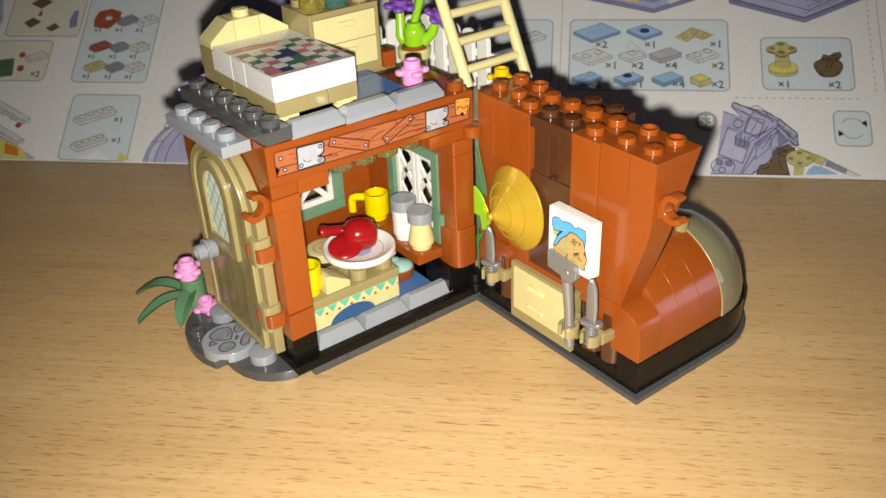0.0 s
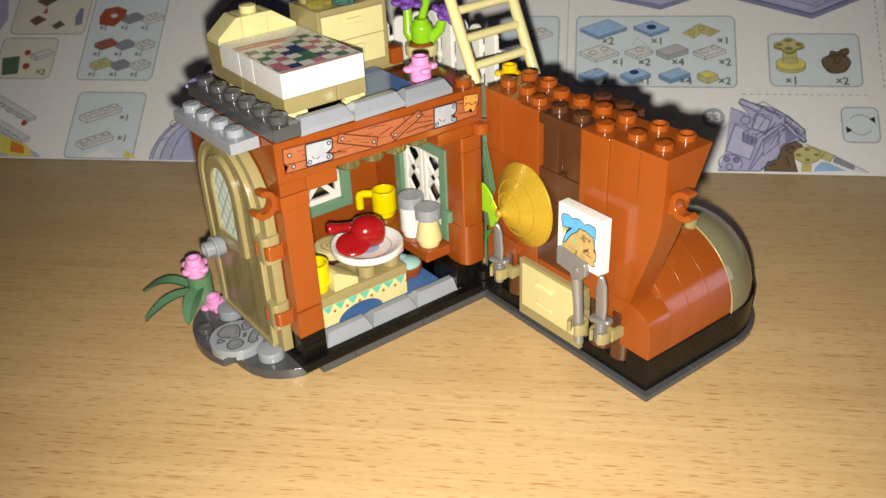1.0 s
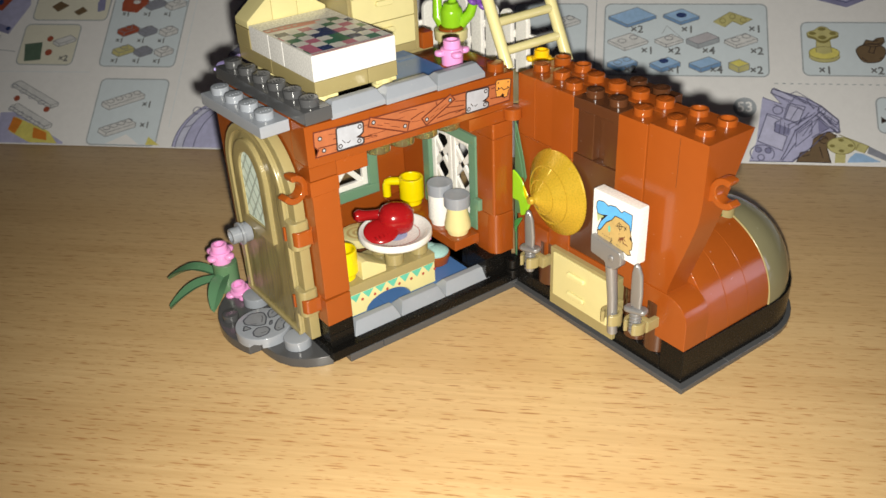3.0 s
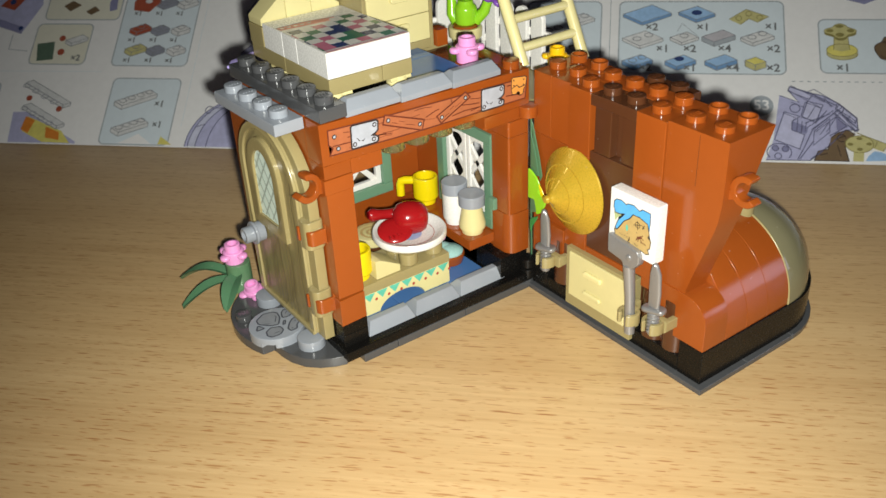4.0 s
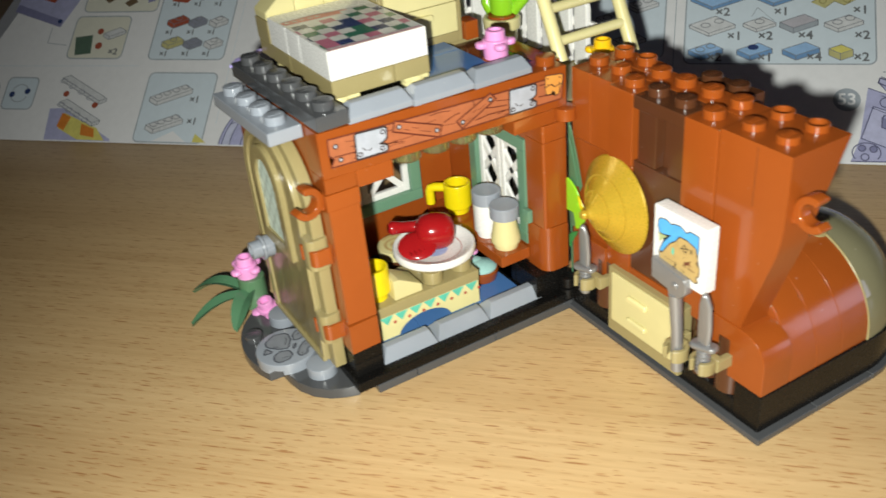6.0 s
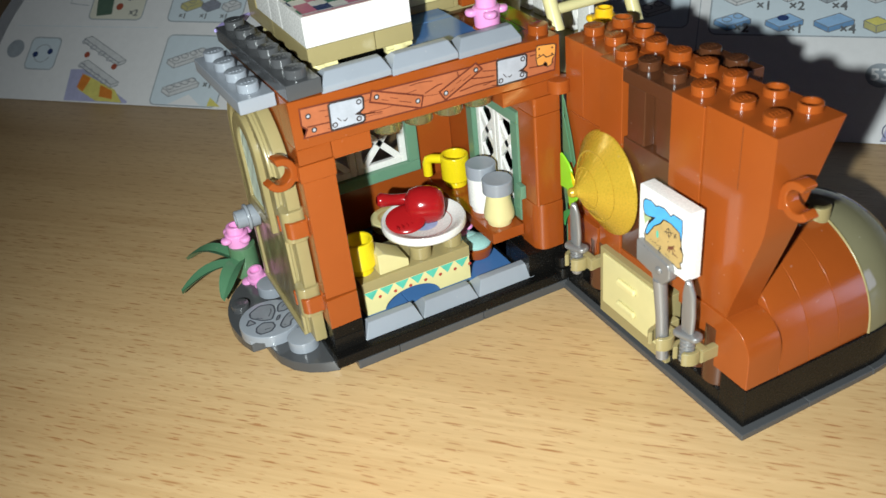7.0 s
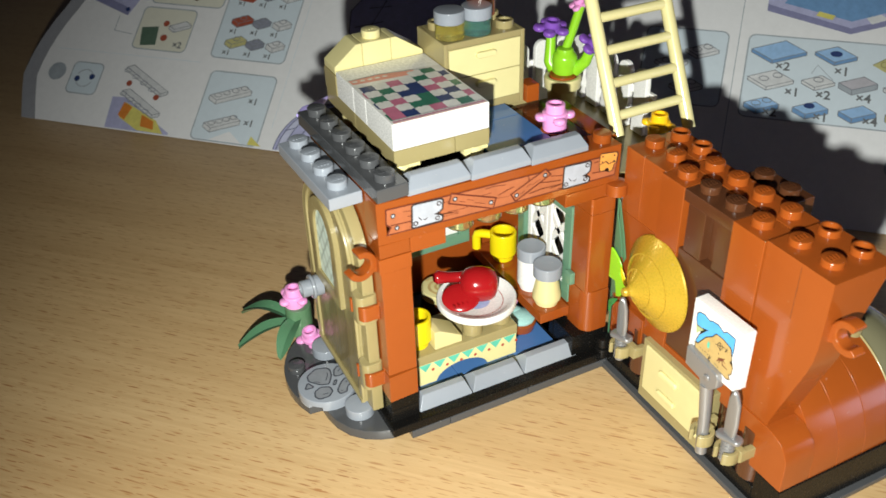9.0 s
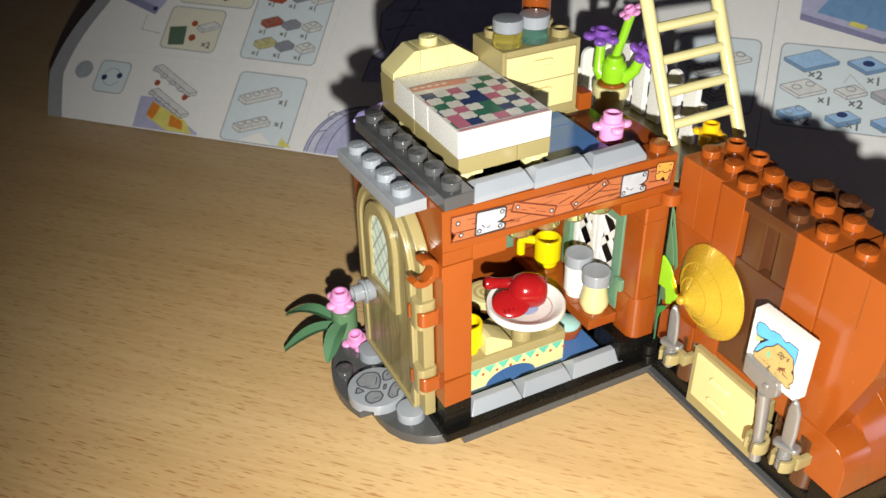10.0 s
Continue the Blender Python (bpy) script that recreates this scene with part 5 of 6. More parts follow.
def mug(x, y, z, face, label):
    m = thing("toy_mug", (x, y, z), label, "mug", group="yellow mugs")
    bm = lathe(bmesh.new(), [(0, 0), (3.0, 0), (3.2, 0.3), (3.2, 1.8), (3.9, 2.0), (4.1, 2.4), (4.1, 9.3), (3.9, 9.6), (3.3, 9.6), (3.1, 9.2), (3.1, 2.6), (0, 2.6)], (x, y, z), n=32)
    part("cup", bm, YELLOW, m)
    c, s = math.cos(radians(face)), math.sin(radians(face))
    at = lambda d, h: (x + c * d, y + s * d, z + h)
    bm = tube(bmesh.new(), [at(3.4, 8.0), at(6.8, 8.0), at(8.0, 7.6), at(8.3, 6.6), at(8.3, 2.6)], 1.35, n=14)
    part("handle", bm, YELLOW, m)


mug(54.8, 37.4, 18.0, 140, "yellow toy mug standing on the shelf")
mug(14.6, 14.6, 16.0, 150, "yellow toy mug standing on the table")


def shelf():
    s = thing("toy_shelf", (54, 24, 5.4), "dark orange toy ledge along the side wall", "shelf")
    brick(s, ORANGE, 49.6, 7.0, 14.6, 59.2, 47.4, 17.9, name="board")
    brick(s, BLACK, 56.0, 12, 5.6, 59.2, 47.4, 14.6, name="support")


shelf()


def shaker(x, y, z, mat, prof, label):
    j = thing("toy_shaker", (x, y, z), label, "jar", group="jars on the shelf")
    part("jar", lathe(bmesh.new(), prof, (x, y, z), n=30), mat, j)
    top = prof[-1][1]
    part("lid", lathe(bmesh.new(), [(0, top - 0.2), (3.6, top - 0.2), (4.1, top), (4.15, top + 3.4), (3.95, top + 3.65), (3.6, top + 3.7), (3.4, top + 3.55), (0, top + 3.55)], (x, y, z), n=30), LGREY, j, "light grey lid")


shaker(54.4, 20.6, 17.9, WHITE, [(0, 0), (3.1, 0), (3.2, 0.3), (3.2, 1.6), (3.8, 1.8), (3.9, 2.2), (3.9, 10.6), (0, 10.6)], "white toy storage jar with a grey lid")
shaker(54.5, 11.9, 17.9, TAN, [(0, 0), (3.2, 0), (3.35, 0.3), (3.35, 1.6), (4.1, 1.9), (4.15, 3.2), (2.9, 9.6), (0, 9.6)], "cream toy bottle with a grey cap")

cheese = prism(bmesh.new(), [(17.6, 16.0), (26.0, 16.0), (26.0, 18.2), (19.4, 22.0), (17.6, 22.0)], "xz", 9.6, 17.0, bevel=0.25)
solid("toy_cheese", cheese, TAN, (21.6, 13, 16), "pale yellow wedge of toy cheese on the table", "food")
def cookie():
    c = thing("toy_cookie_barrel", (33.0, 37.0, 5.6), "brown toy barrel topped by a tan swirl tile", "barrel")
    part("barrel", lathe(bmesh.new(), [(0, 0), (5.4, 0), (6.1, 1.6), (6.3, 3.3), (6.0, 5.2), (5.7, 6.3), (0, 6.3)], (33.0, 37.0, 5.6), n=32), BROWN, c)
    tile = part("swirl_tile", cyl(bmesh.new(), 33.0, 37.0, 12.0, 6.0, 2.9, n=40), TAN, c, "tan round tile with a brown printed swirl")
    put = lambda u, v: (33.0 + u, 37.0 + v, 14.96)
    turns = [(0.8 + 0.13 * k) for k in range(36)]
    line = [(r * math.cos(0.42 * k), r * math.sin(0.42 * k)) for k, r in enumerate(turns)]
    bm = bmesh.new()
    edge = [[bm.verts.new(put(u * (r + d) / r, v * (r + d) / r)) for (u, v), r in zip(line, turns)] for d in (-0.42, 0.42)]
    for k in range(len(line) - 1):
        bm.faces.new([edge[0][k], edge[0][k + 1], edge[1][k + 1], edge[1][k]])
    part("swirl_print", bm, INK_LAND, tile)


cookie()


def bowl():
    b = thing("toy_bowl", (49.9, 16.9, 5.6), "small brown toy bowl with pale aqua filling and a pink flower", "bowl")
    part("cup", lathe(bmesh.new(), [(0, 0), (3.0, 0), (4.0, 0.8), (4.7, 3.6), (4.5, 4.0), (0, 4.0)], (49.7, 17.8, 5.6), n=24), ORANGE, b)
    bm = bmesh.new()
    lathe(bm, [(0, 3.9), (4.2, 3.9), (4.3, 4.5), (3.2, 5.4), (0, 6.0)], (49.7, 18.0, 5.6), n=20)
    lathe(bm, [(0, 3.6), (2.4, 3.8), (2.6, 5.0), (1.6, 5.8), (0, 6.0)], (49.6, 19.4, 5.8), (-0.05, 0.45, 0.8), n=16)
    part("filling", bm, AQUA, b)
    part("flower", daisy(bmesh.new(), 48.9, 24.0, 10.6, s=0.6, up=(-0.4, 0.1, 0.9)), PINK, b)
    part("stalk", cyl(bmesh.new(), 49.1, 22.8, 5.6, 1.5, 5.4, n=14), AQUA, b)


bowl()

# climbing plant in the gap at the hinge
vine = thing("toy_vine", (68.5, 1.5, 0), "thin green toy vine with lime leaves at the hinge gap", "plant")
bm = tube(bmesh.new(), [(69.0, 0.6, 2), (68.8, 0.6, 20), (67.6, -0.6, 30), (67.2, -1.4, 37), (67.0, -1.2, 57)], 0.3, n=8)
part("stem", bm, GREEN, vine)
for x, pts in ((66.9, [(-1.2, 55.5), (-1.9, 54.4), (-3.2, 50.2), (-4.8, 45), (-6.1, 39.4), (-5.2, 37.4), (-3.6, 43), (-2.2, 48.6)]), (66.6, [(-1.2, 52), (-2.4, 49), (-4.2, 43), (-5.0, 39), (-2.4, 38.6), (-1.2, 41)])):
    part("leaf", prism(bmesh.new(), pts, "yz", x, x + 0.5, bevel=0.2), GREEN, vine, "slim dark green leaf")
bm = prism(bmesh.new(), [(-1.2, 40.8), (-3.0, 40.2), (-4.8, 39.0), (-5.9, 37.7), (-6.6, 36.2), (-6.0, 34.7), (-7.6, 33.4), (-9.1, 31.8), (-8.0, 29.4), (-6.6, 27.6), (-5.0, 26.6), (-4.5, 29.4), (-4.0, 31.2), (-1.2, 31.0)], "yz", 65.6, 66.5, bevel=0.35)
part("leaf", bm, LIME, vine, "bright lime lobed leaf")
part("leaf", prism(bmesh.new(), [(-1.3, 30.8), (-3.6, 31.0), (-4.5, 27.0), (-2.0, 26.0)], "yz", 66.5, 66.9, bevel=0.15), GREEN, vine, "dark green leaf")
part("leaf", prism(bmesh.new(), [(-1.8, 23.6), (-3.4, 25.0), (-5.6, 26.2), (-4.6, 24.2), (-3.0, 21.8), (-2.4, 19.4), (-1.8, 20.6)], "yz", 65.9, 66.4, bevel=0.2), PLANT, vine, "small bright green pointed leaf")
part("flower", prism(bmesh.new(), [(-6.4, 37.6), (-7.6, 36.6), (-9.0, 34.6), (-9.9, 32.6), (-8.8, 32.6), (-7.2, 34.4)], "yz", 65.2, 65.7, bevel=0.2), YELLOW, vine, "small yellow bud")


# ---- on the inner wall of the toe half ----
HAT_FACING = (-1, 0.08, 0.02)
gold = thing("toy_hat", (66, -19.6, 39.8), "pearl gold conical toy hat hung on the wall", "hat")
prof = [(0, 9.6), (0.9, 9.5), (1.2, 8.9), (1.2, 7.9), (1.9, 7.1), (4.9, 4.95), (5.25, 5.0), (8.3, 2.65), (8.65, 2.7), (11.9, 0.25), (12.6, -0.2), (12.8, -0.6), (12.5, -1.0), (8.0, 1.4), (3, 4.4), (0, 5)]
cone = part("cone", lathe(bmesh.new(), prof, (66.2, -19.6, 39.9), HAT_FACING, n=72), GOLD, gold, smooth=14)
bm = bmesh.new()
for a in range(0, 360, 17):
    c, d = math.cos(radians(a + 6 * math.sin(a))), math.sin(radians(a + 6 * math.sin(a)))
    tube(bm, [frame_z((66.2, -19.6, 39.9), HAT_FACING) @ Vector((r * c, r * d, h)) for r, h in ((2.4, 6.72), (5.1, 4.95), (8.4, 2.63), (11.8, 0.22))], 0.05, n=5)
part("ribs", bm, GOLD, cone)
part("peg", cyl(bmesh.new(), 67.2, -19.6, 39.9, 2.4, 6.0, (-1, 0, 0), n=18), GOLD, gold)


def plaque():
    p = thing("toy_map_board", (62, -47.8, 34.6), "white toy plaque with a printed treasure map", "map")
    part("board", box(bmesh.new(), 60.4, -55.9, 34.8, 64.2, -39.9, 51.2, c=0.3), WHITE, p)
    part("bracket", box(bmesh.new(), 64.2, -51, 38, 66.9, -44.6, 46), WHITE, p)
    rng = random.Random(3)
    put = lambda lift: (lambda u, v: (60.38 - lift, -39.9 - u, 34.6 + v))
    sea = [(1.6, 13.1), (2.3, 13.9), (4.0, 14.2), (5.7, 13.6), (6.4, 14.1), (8.3, 14.4), (10.3, 13.5), (11.1, 14.3), (12.7, 14.3), (13.9, 14.2), (14.0, 11.4), (13.9, 9.2), (13.2, 11.0), (10.5, 11.8), (8.2, 11.7), (7.2, 10.2), (5.3, 8.7), (3.1, 5.4), (2.3, 5.7), (3.2, 8.1), (5.5, 10.8), (3.5, 10.1), (2.1, 10.0), (1.5, 11.6)]
    land = [(3.1, 5.4), (5.3, 8.7), (7.2, 10.2), (8.2, 11.7), (10.5, 11.8), (13.2, 11.0), (14.0, 8.2), (13.6, 7.4), (14.6, 6.6), (14.5, 4.6), (13.8, 3.9), (14.3, 2.8), (13.2, 2.3), (11.7, 2.7), (9.6, 2.6), (8.2, 2.5), (6.6, 2.0), (4.9, 2.2), (3.3, 1.8), (2.3, 2.9), (2.4, 4.4), (2.1, 5.2)]
    part("land_print", flat(bmesh.new(), land, put(0.02)), INK_LAND, p)
    part("sea_print", flat(bmesh.new(), sea, put(0.025)), INK_BLUE, p)
    part("isle_print", flat(bmesh.new(), [(1.7, 10.2), (3.2, 10.2), (4.4, 10.0), (3.0, 8.8), (2.2, 7.6)], put(0.03)), ink("isle_tan_print", (0.40, 0.46, 0.22)), p)
    part("wood_print", flat(bmesh.new(), arc(6.4, 7.2, 0.42, 0, 330, 10, ry=1.0), put(0.03)), INK_LEAF, p)
    bm = bmesh.new()
    stroke(bm, sea, 0.24, put(0.05), True)
    stroke(bm, land, 0.24, put(0.05), True)
    stroke(bm, [(8.6, 9.0), (11.3, 9.9)], 0.2, put(0.05))
    stroke(bm, [(9.7, 10.5), (10.1, 8.1)], 0.2, put(0.05))
    stroke(bm, arc(9.9, 9.4, 0.8, 0, 330, 10), 0.16, put(0.05), True)
    stroke(bm, [(11.5, 9.8), (12.3, 9.3)], 0.2, put(0.05))
    stroke(bm, [(12.2, 10.2), (11.6, 8.9)], 0.2, put(0.05))
    for k in range(5):
        stroke(bm, [(4.0 + 0.8 * k, 4.7 - 0.15 * (k % 2)), (4.4 + 0.8 * k, 4.8 - 0.15 * (k % 2))], 0.18, put(0.05))
    stroke(bm, [(6.0, 3.2), (6.7, 3.1), (7.4, 4.0), (7.6, 4.5)], 0.24, put(0.05))
    stroke(bm, [(6.7, 3.1), (7.7, 3.4)], 0.2, put(0.05))
    for k in range(7):
        u, v = rng.uniform(5, 12.6), rng.uniform(3.2, 7.6)
        stroke(bm, [(u, v), (u + rng.uniform(-0.5, 0.5), v + rng.uniform(-0.7, 0.7))], 0.18, put(0.05))
    part("coast_line", bm, INK, p)
    bm = stroke(bmesh.new(), [(10.0, 5.8), (10.7, 6.0), (11.5, 6.6)], 0.75, put(0.045))
    for line in ([(10.1, 5.7), (9.7, 4.9)], [(10.5, 5.8), (10.4, 4.8)], [(11.2, 6.0), (11.6, 5.1), (13.1, 4.9)], [(11.5, 6.6), (11.9, 7.2)], [(11.6, 6.4), (12.2, 5.9)]):
        stroke(bm, line, 0.26, put(0.047))
    part("trail_print", bm, ink("deer_brown_print", (0.15, 0.05, 0.025)), p)



plaque()


def drawer_front():
    d = thing("toy_drawer_unit", (65.6, -32, 3.0), "pale tan toy drawer front with two moulded handles", "drawer")
    part("frame", box(bmesh.new(), 65.2, -45.2, 3.1, 69, -19.2, 22.6), DTAN, d)
    panel = part("front", box(bmesh.new(), 64.7, -43.0, 7.0, 65.6, -20.9, 21.5), TAN, d)
    for z in (10.6, 17.2):
        bm = prism(bmesh.new(), rounded(-34.4, z - 0.9, -27.4, z + 0.9, 0.8), "yz", 63.7, 64.9, bevel=0.35)
        part("handle", bm, TAN, panel)


drawer_front()


def wall_clip(at, y_arm):
    """A flat arm out of the wall that ends in an open upright ring."""
    t = bmesh.new()
    prism(t, arc(0, 0, 3.0, 205, 515, 18) + arc(0, 0, 1.9, 515, 205, 18), "xy", -1.7, 1.7, bevel=0.2)
    m = Matrix.Translation(at)
    t.transform(m)
    box(t, at[0] + 1.5, at[1] - 1.0 + y_arm, at[2] - 1.5, 66.8, at[1] + 0.7 + y_arm, at[2] + 1.5)
    box(t, at[0] + 1.4, min(at[1], at[1] + y_arm) - 0.7, at[2] - 1.85, at[0] + 3.2, max(at[1], at[1] + y_arm) + 0.6, at[2] + 1.8)
    return part("wall_clip", t, DTAN, toe, "tan clip")


wall_clip((61.6, -14.2, 17.0), -3.4)
wall_clip((60.4, -49.0, 15.8), 2.6)
wall_clip((60.8, -57.0, 17.0), -2.3)


def blade(at, top, lean, label):
    """A short sword held upright: ribbed grip, guard and a blade with a curved back."""
    x, y, z = at
    k = thing("toy_sword", at, label, "sword", group="toy swords in wall clips")
    grip = bmesh.new()
    lathe(grip, [(0, 0), (1.2, 0.1), (1.35, 0.5), (1.35, 7.2), (0, 7.3)], (x, y, z), n=14)
    coil = [(x + 1.35 * math.cos(0.9 * i), y + 1.35 * math.sin(0.9 * i), z + 0.6 + 0.155 * i) for i in range(42)]
    tube(grip, coil, 0.42, n=6)
    part("grip", grip, SILVER, k)
    bm = prism(bmesh.new(), rounded(-1.6, -3.3, 1.6, 3.3, 1.3), "xy", -0.8, 0.8, bevel=0.45)
    bm.transform(Matrix.Translation((x, y, z + 7.7)) @ Matrix.Rotation(radians(14), 4, "Z") @ Matrix.Rotation(radians(-6), 4, "X"))
    part("guard", bm, SILVER, k)
    h = top - z
    pts = [(y + 1.8, z + 8.2), (y + 2.0, z + h * 0.62), (y + 1.8 + lean * 0.5, z + h * 0.85), (y + 0.9 + lean, z + h), (y - 0.4 + lean, z + h * 0.99), (y - 1.6 + lean * 0.6, z + h * 0.86), (y - 1.8, z + h * 0.6), (y - 1.6, z + 8.2)]
    part("blade", prism(bmesh.new(), pts, "yz", x - 0.8, x + 0.8, bevel=0.55), SILVER, k)


blade((61.6, -14.2, 13.2), 33.4, 0.6, "pearl silver toy sword clipped upright to the wall")
blade((60.6, -57.2, 14.4), 36.0, 0.4, "pearl silver toy sword clipped beside the axe")


def axe():
    a = thing("toy_axe", (60.2, -49.4, 10.6), "pearl silver toy axe hanging in a wall clip", "axe")
    part("shaft", tube(bmesh.new(), [(60.4, -49.6, 10.8), (60.3, -49.0, 22), (60.0, -48.2, 31.6)], [1.42, 1.40, 1.6], n=16), SILVER, a)
    bm = prism(bmesh.new(), [(-41.2, 33.2), (-41.0, 38.6), (-44.4, 38.2), (-51.4, 37.4), (-52.2, 36.2), (-52.2, 33.6), (-51.0, 32.4), (-50.0, 31.2), (-47.0, 31.0), (-46.4, 32.4)], "yz", 58.9, 61.3, bevel=0.4)
    part("head", bm, SILVER, a)
    bm = cyl(bmesh.new(), 59.0, -48.9, 34.6, 0.9, 0.5, (-1, 0, 0), n=14)
    part("rivet", bm, SILVER, a)


axe()


# ---- the open building booklet behind the house ----
ACROSS, BACK = Vector((1, -1, 0)).normalized(), Vector((1, 1, 0)).normalized()
FOOT, TILT = 141.0, radians(38)
RISE = BACK * math.cos(TILT) + Vector((0, 0, 1)) * math.sin(TILT)
FACE = RISE.cross(ACROSS).normalized() * -1
if FACE.z < 0:
    FACE = -FACE


def page_point(u, s, lift=0.0):
    """A place on the page: straight up to s = 120, then bending over and down to the table behind."""
    if s <= 120:
        p = BACK * FOOT + ACROSS * u + RISE * s + FACE * lift
    else:
        a = (s - 120) / 60
        top = BACK * FOOT + RISE * 120
        bend = min(a, 1.9)
        p = top + ACROSS * u + BACK * 60 * (math.sin(TILT) * (1 - math.cos(bend)) + math.cos(TILT) * math.sin(bend)) + Vector((0, 0, 60)) * (math.sin(TILT) * math.sin(bend) - math.cos(TILT) * (1 - math.cos(bend))) + FACE * lift
        if a > 1.9:
            p += (BACK * math.cos(TILT - 1.9) + Vector((0, 0, math.sin(TILT - 1.9)))) * (a - 1.9) * 60
    return p


def page_left(s):
    """The free left edge, which bows outwards and then runs in."""
    return -238.0 - 12.5 * math.sin(min(s, 60) / 60 * math.pi * 0.62) + max(0, s - 22) * 0.33


booklet = thing("building_booklet", tuple(BACK * FOOT), "open toy building booklet with printed steps and part lists", "booklet")


def sheet(lift, shift, s_max, mat, label, thick=0.25):
    bm = bmesh.new()
    grid = []
    for j in range(41):
        s = s_max * j / 40
        u0 = page_left(s) + shift
        grid.append([(u0 + (330 - u0) * (i / 24), s) for i in range(25)])
    for up in (lift, lift - thick):
        vs = [[bm.verts.new(page_point(u, s, up)) for u, s in row] for row in grid]
        for a, b in zip(vs, vs[1:]):
            for i in range(24):
                bm.faces.new([a[i], a[i + 1], b[i + 1], b[i]])
    return part("page", bm, mat, booklet, label, smooth=80)


sheet(0.0, 0.0, 292, ink("page_edge_paper", (0.30, 0.30, 0.32), 0.5, 0.06), "grey bordered lower page")
page = sheet(0.5, 8.0, 288, PAPER, "white printed page")
on_page = lambda lift: (lambda u, s: page_point(u, s, 0.5 + lift))


def printed(name, polys, mat, lift=0.05, parent=None):
    bm = bmesh.new()
    for p in polys:
        flat(bm, p, on_page(lift))
    return part(name, bm, mat, parent or page)


def drawn(name, lines, w, mat, lift=0.10, parent=None, closed=False):
    bm = bmesh.new()
    for l in lines:
        stroke(bm, l, w, on_page(lift), closed)
    return part(name, bm, mat, parent or page)


def words(text, u, s, size, mat=None, lift=0.12, parent=None):
    cu = bpy.data.curves.new("letters", "FONT")
    cu.body, cu.size, cu.align_x, cu.align_y, cu.offset = text, size, "CENTER", "CENTER", 0.12
    ob = bpy.data.objects.new("letters", cu)
    scene.collection.objects.link(ob)
    bpy.context.view_layer.update()
    me = bpy.data.meshes.new_from_object(ob)
    bpy.data.objects.remove(ob)
    bm = bmesh.new()
    bm.from_mesh(me)
    bpy.data.meshes.remove(me)
    for v in bm.verts:
        v.co = page_point(u + v.co.x, s + v.co.y, 0.5 + lift)
    return part("count_print", bm, mat or PRINT_GREY, parent or page)


def list_box(u0, s0, u1, s1, mat, name="part_list", r=2.6):
    b = printed(name, [rounded(u0, s0, u1, s1, r)], mat, 0.04)
    drawn("box_outline", [rounded(u0, s0, u1, s1, r)], 0.55, LINE_GREY, 0.07, b, True)
    return b


def iso(u, s, a, b, h, top, side, parent, name="part_drawing", studs=0, outline=True):
    """A little slanting drawing of a plate or brick: a along one edge, b along the other, h high."""
    ax, ay, bx, by = a * 0.86, a * 0.34, b * 0.80, -b * 0.42
    p = [(u, s), (u + ax, s + ay), (u + ax + bx, s + ay + by), (u + bx, s + by)]
    d = printed(name, [p], top, 0.09, parent)
    printed("drawn_side", [[p[0], p[3], (p[3][0], p[3][1] - h), (p[0][0], p[0][1] - h)], [p[3], p[2], (p[2][0], p[2][1] - h), (p[3][0], p[3][1] - h)]], side, 0.10, parent)
    if outline:
        drawn("drawn_line", [p + [p[0]], [(p[0][0], p[0][1] - h), (p[3][0], p[3][1] - h), (p[2][0], p[2][1] - h)], [(p[0][0], p[0][1]), (p[0][0], p[0][1] - h)], [p[3], (p[3][0], p[3][1] - h)], [p[2], (p[2][0], p[2][1] - h)]], 0.30, PRINT_EDGE, 0.12, parent)
    if studs:
        rings = []
        for k in range(studs):
            f = (k + 0.5) / studs
            rings.append(arc(u + ax * f + bx / 2, s + ay * f + by / 2 + 0.7, 1.7, 0, 360, 12, ry=1.0))
        drawn("drawn_stud", rings, 0.32, PRINT_EDGE, 0.13, parent)
    return d


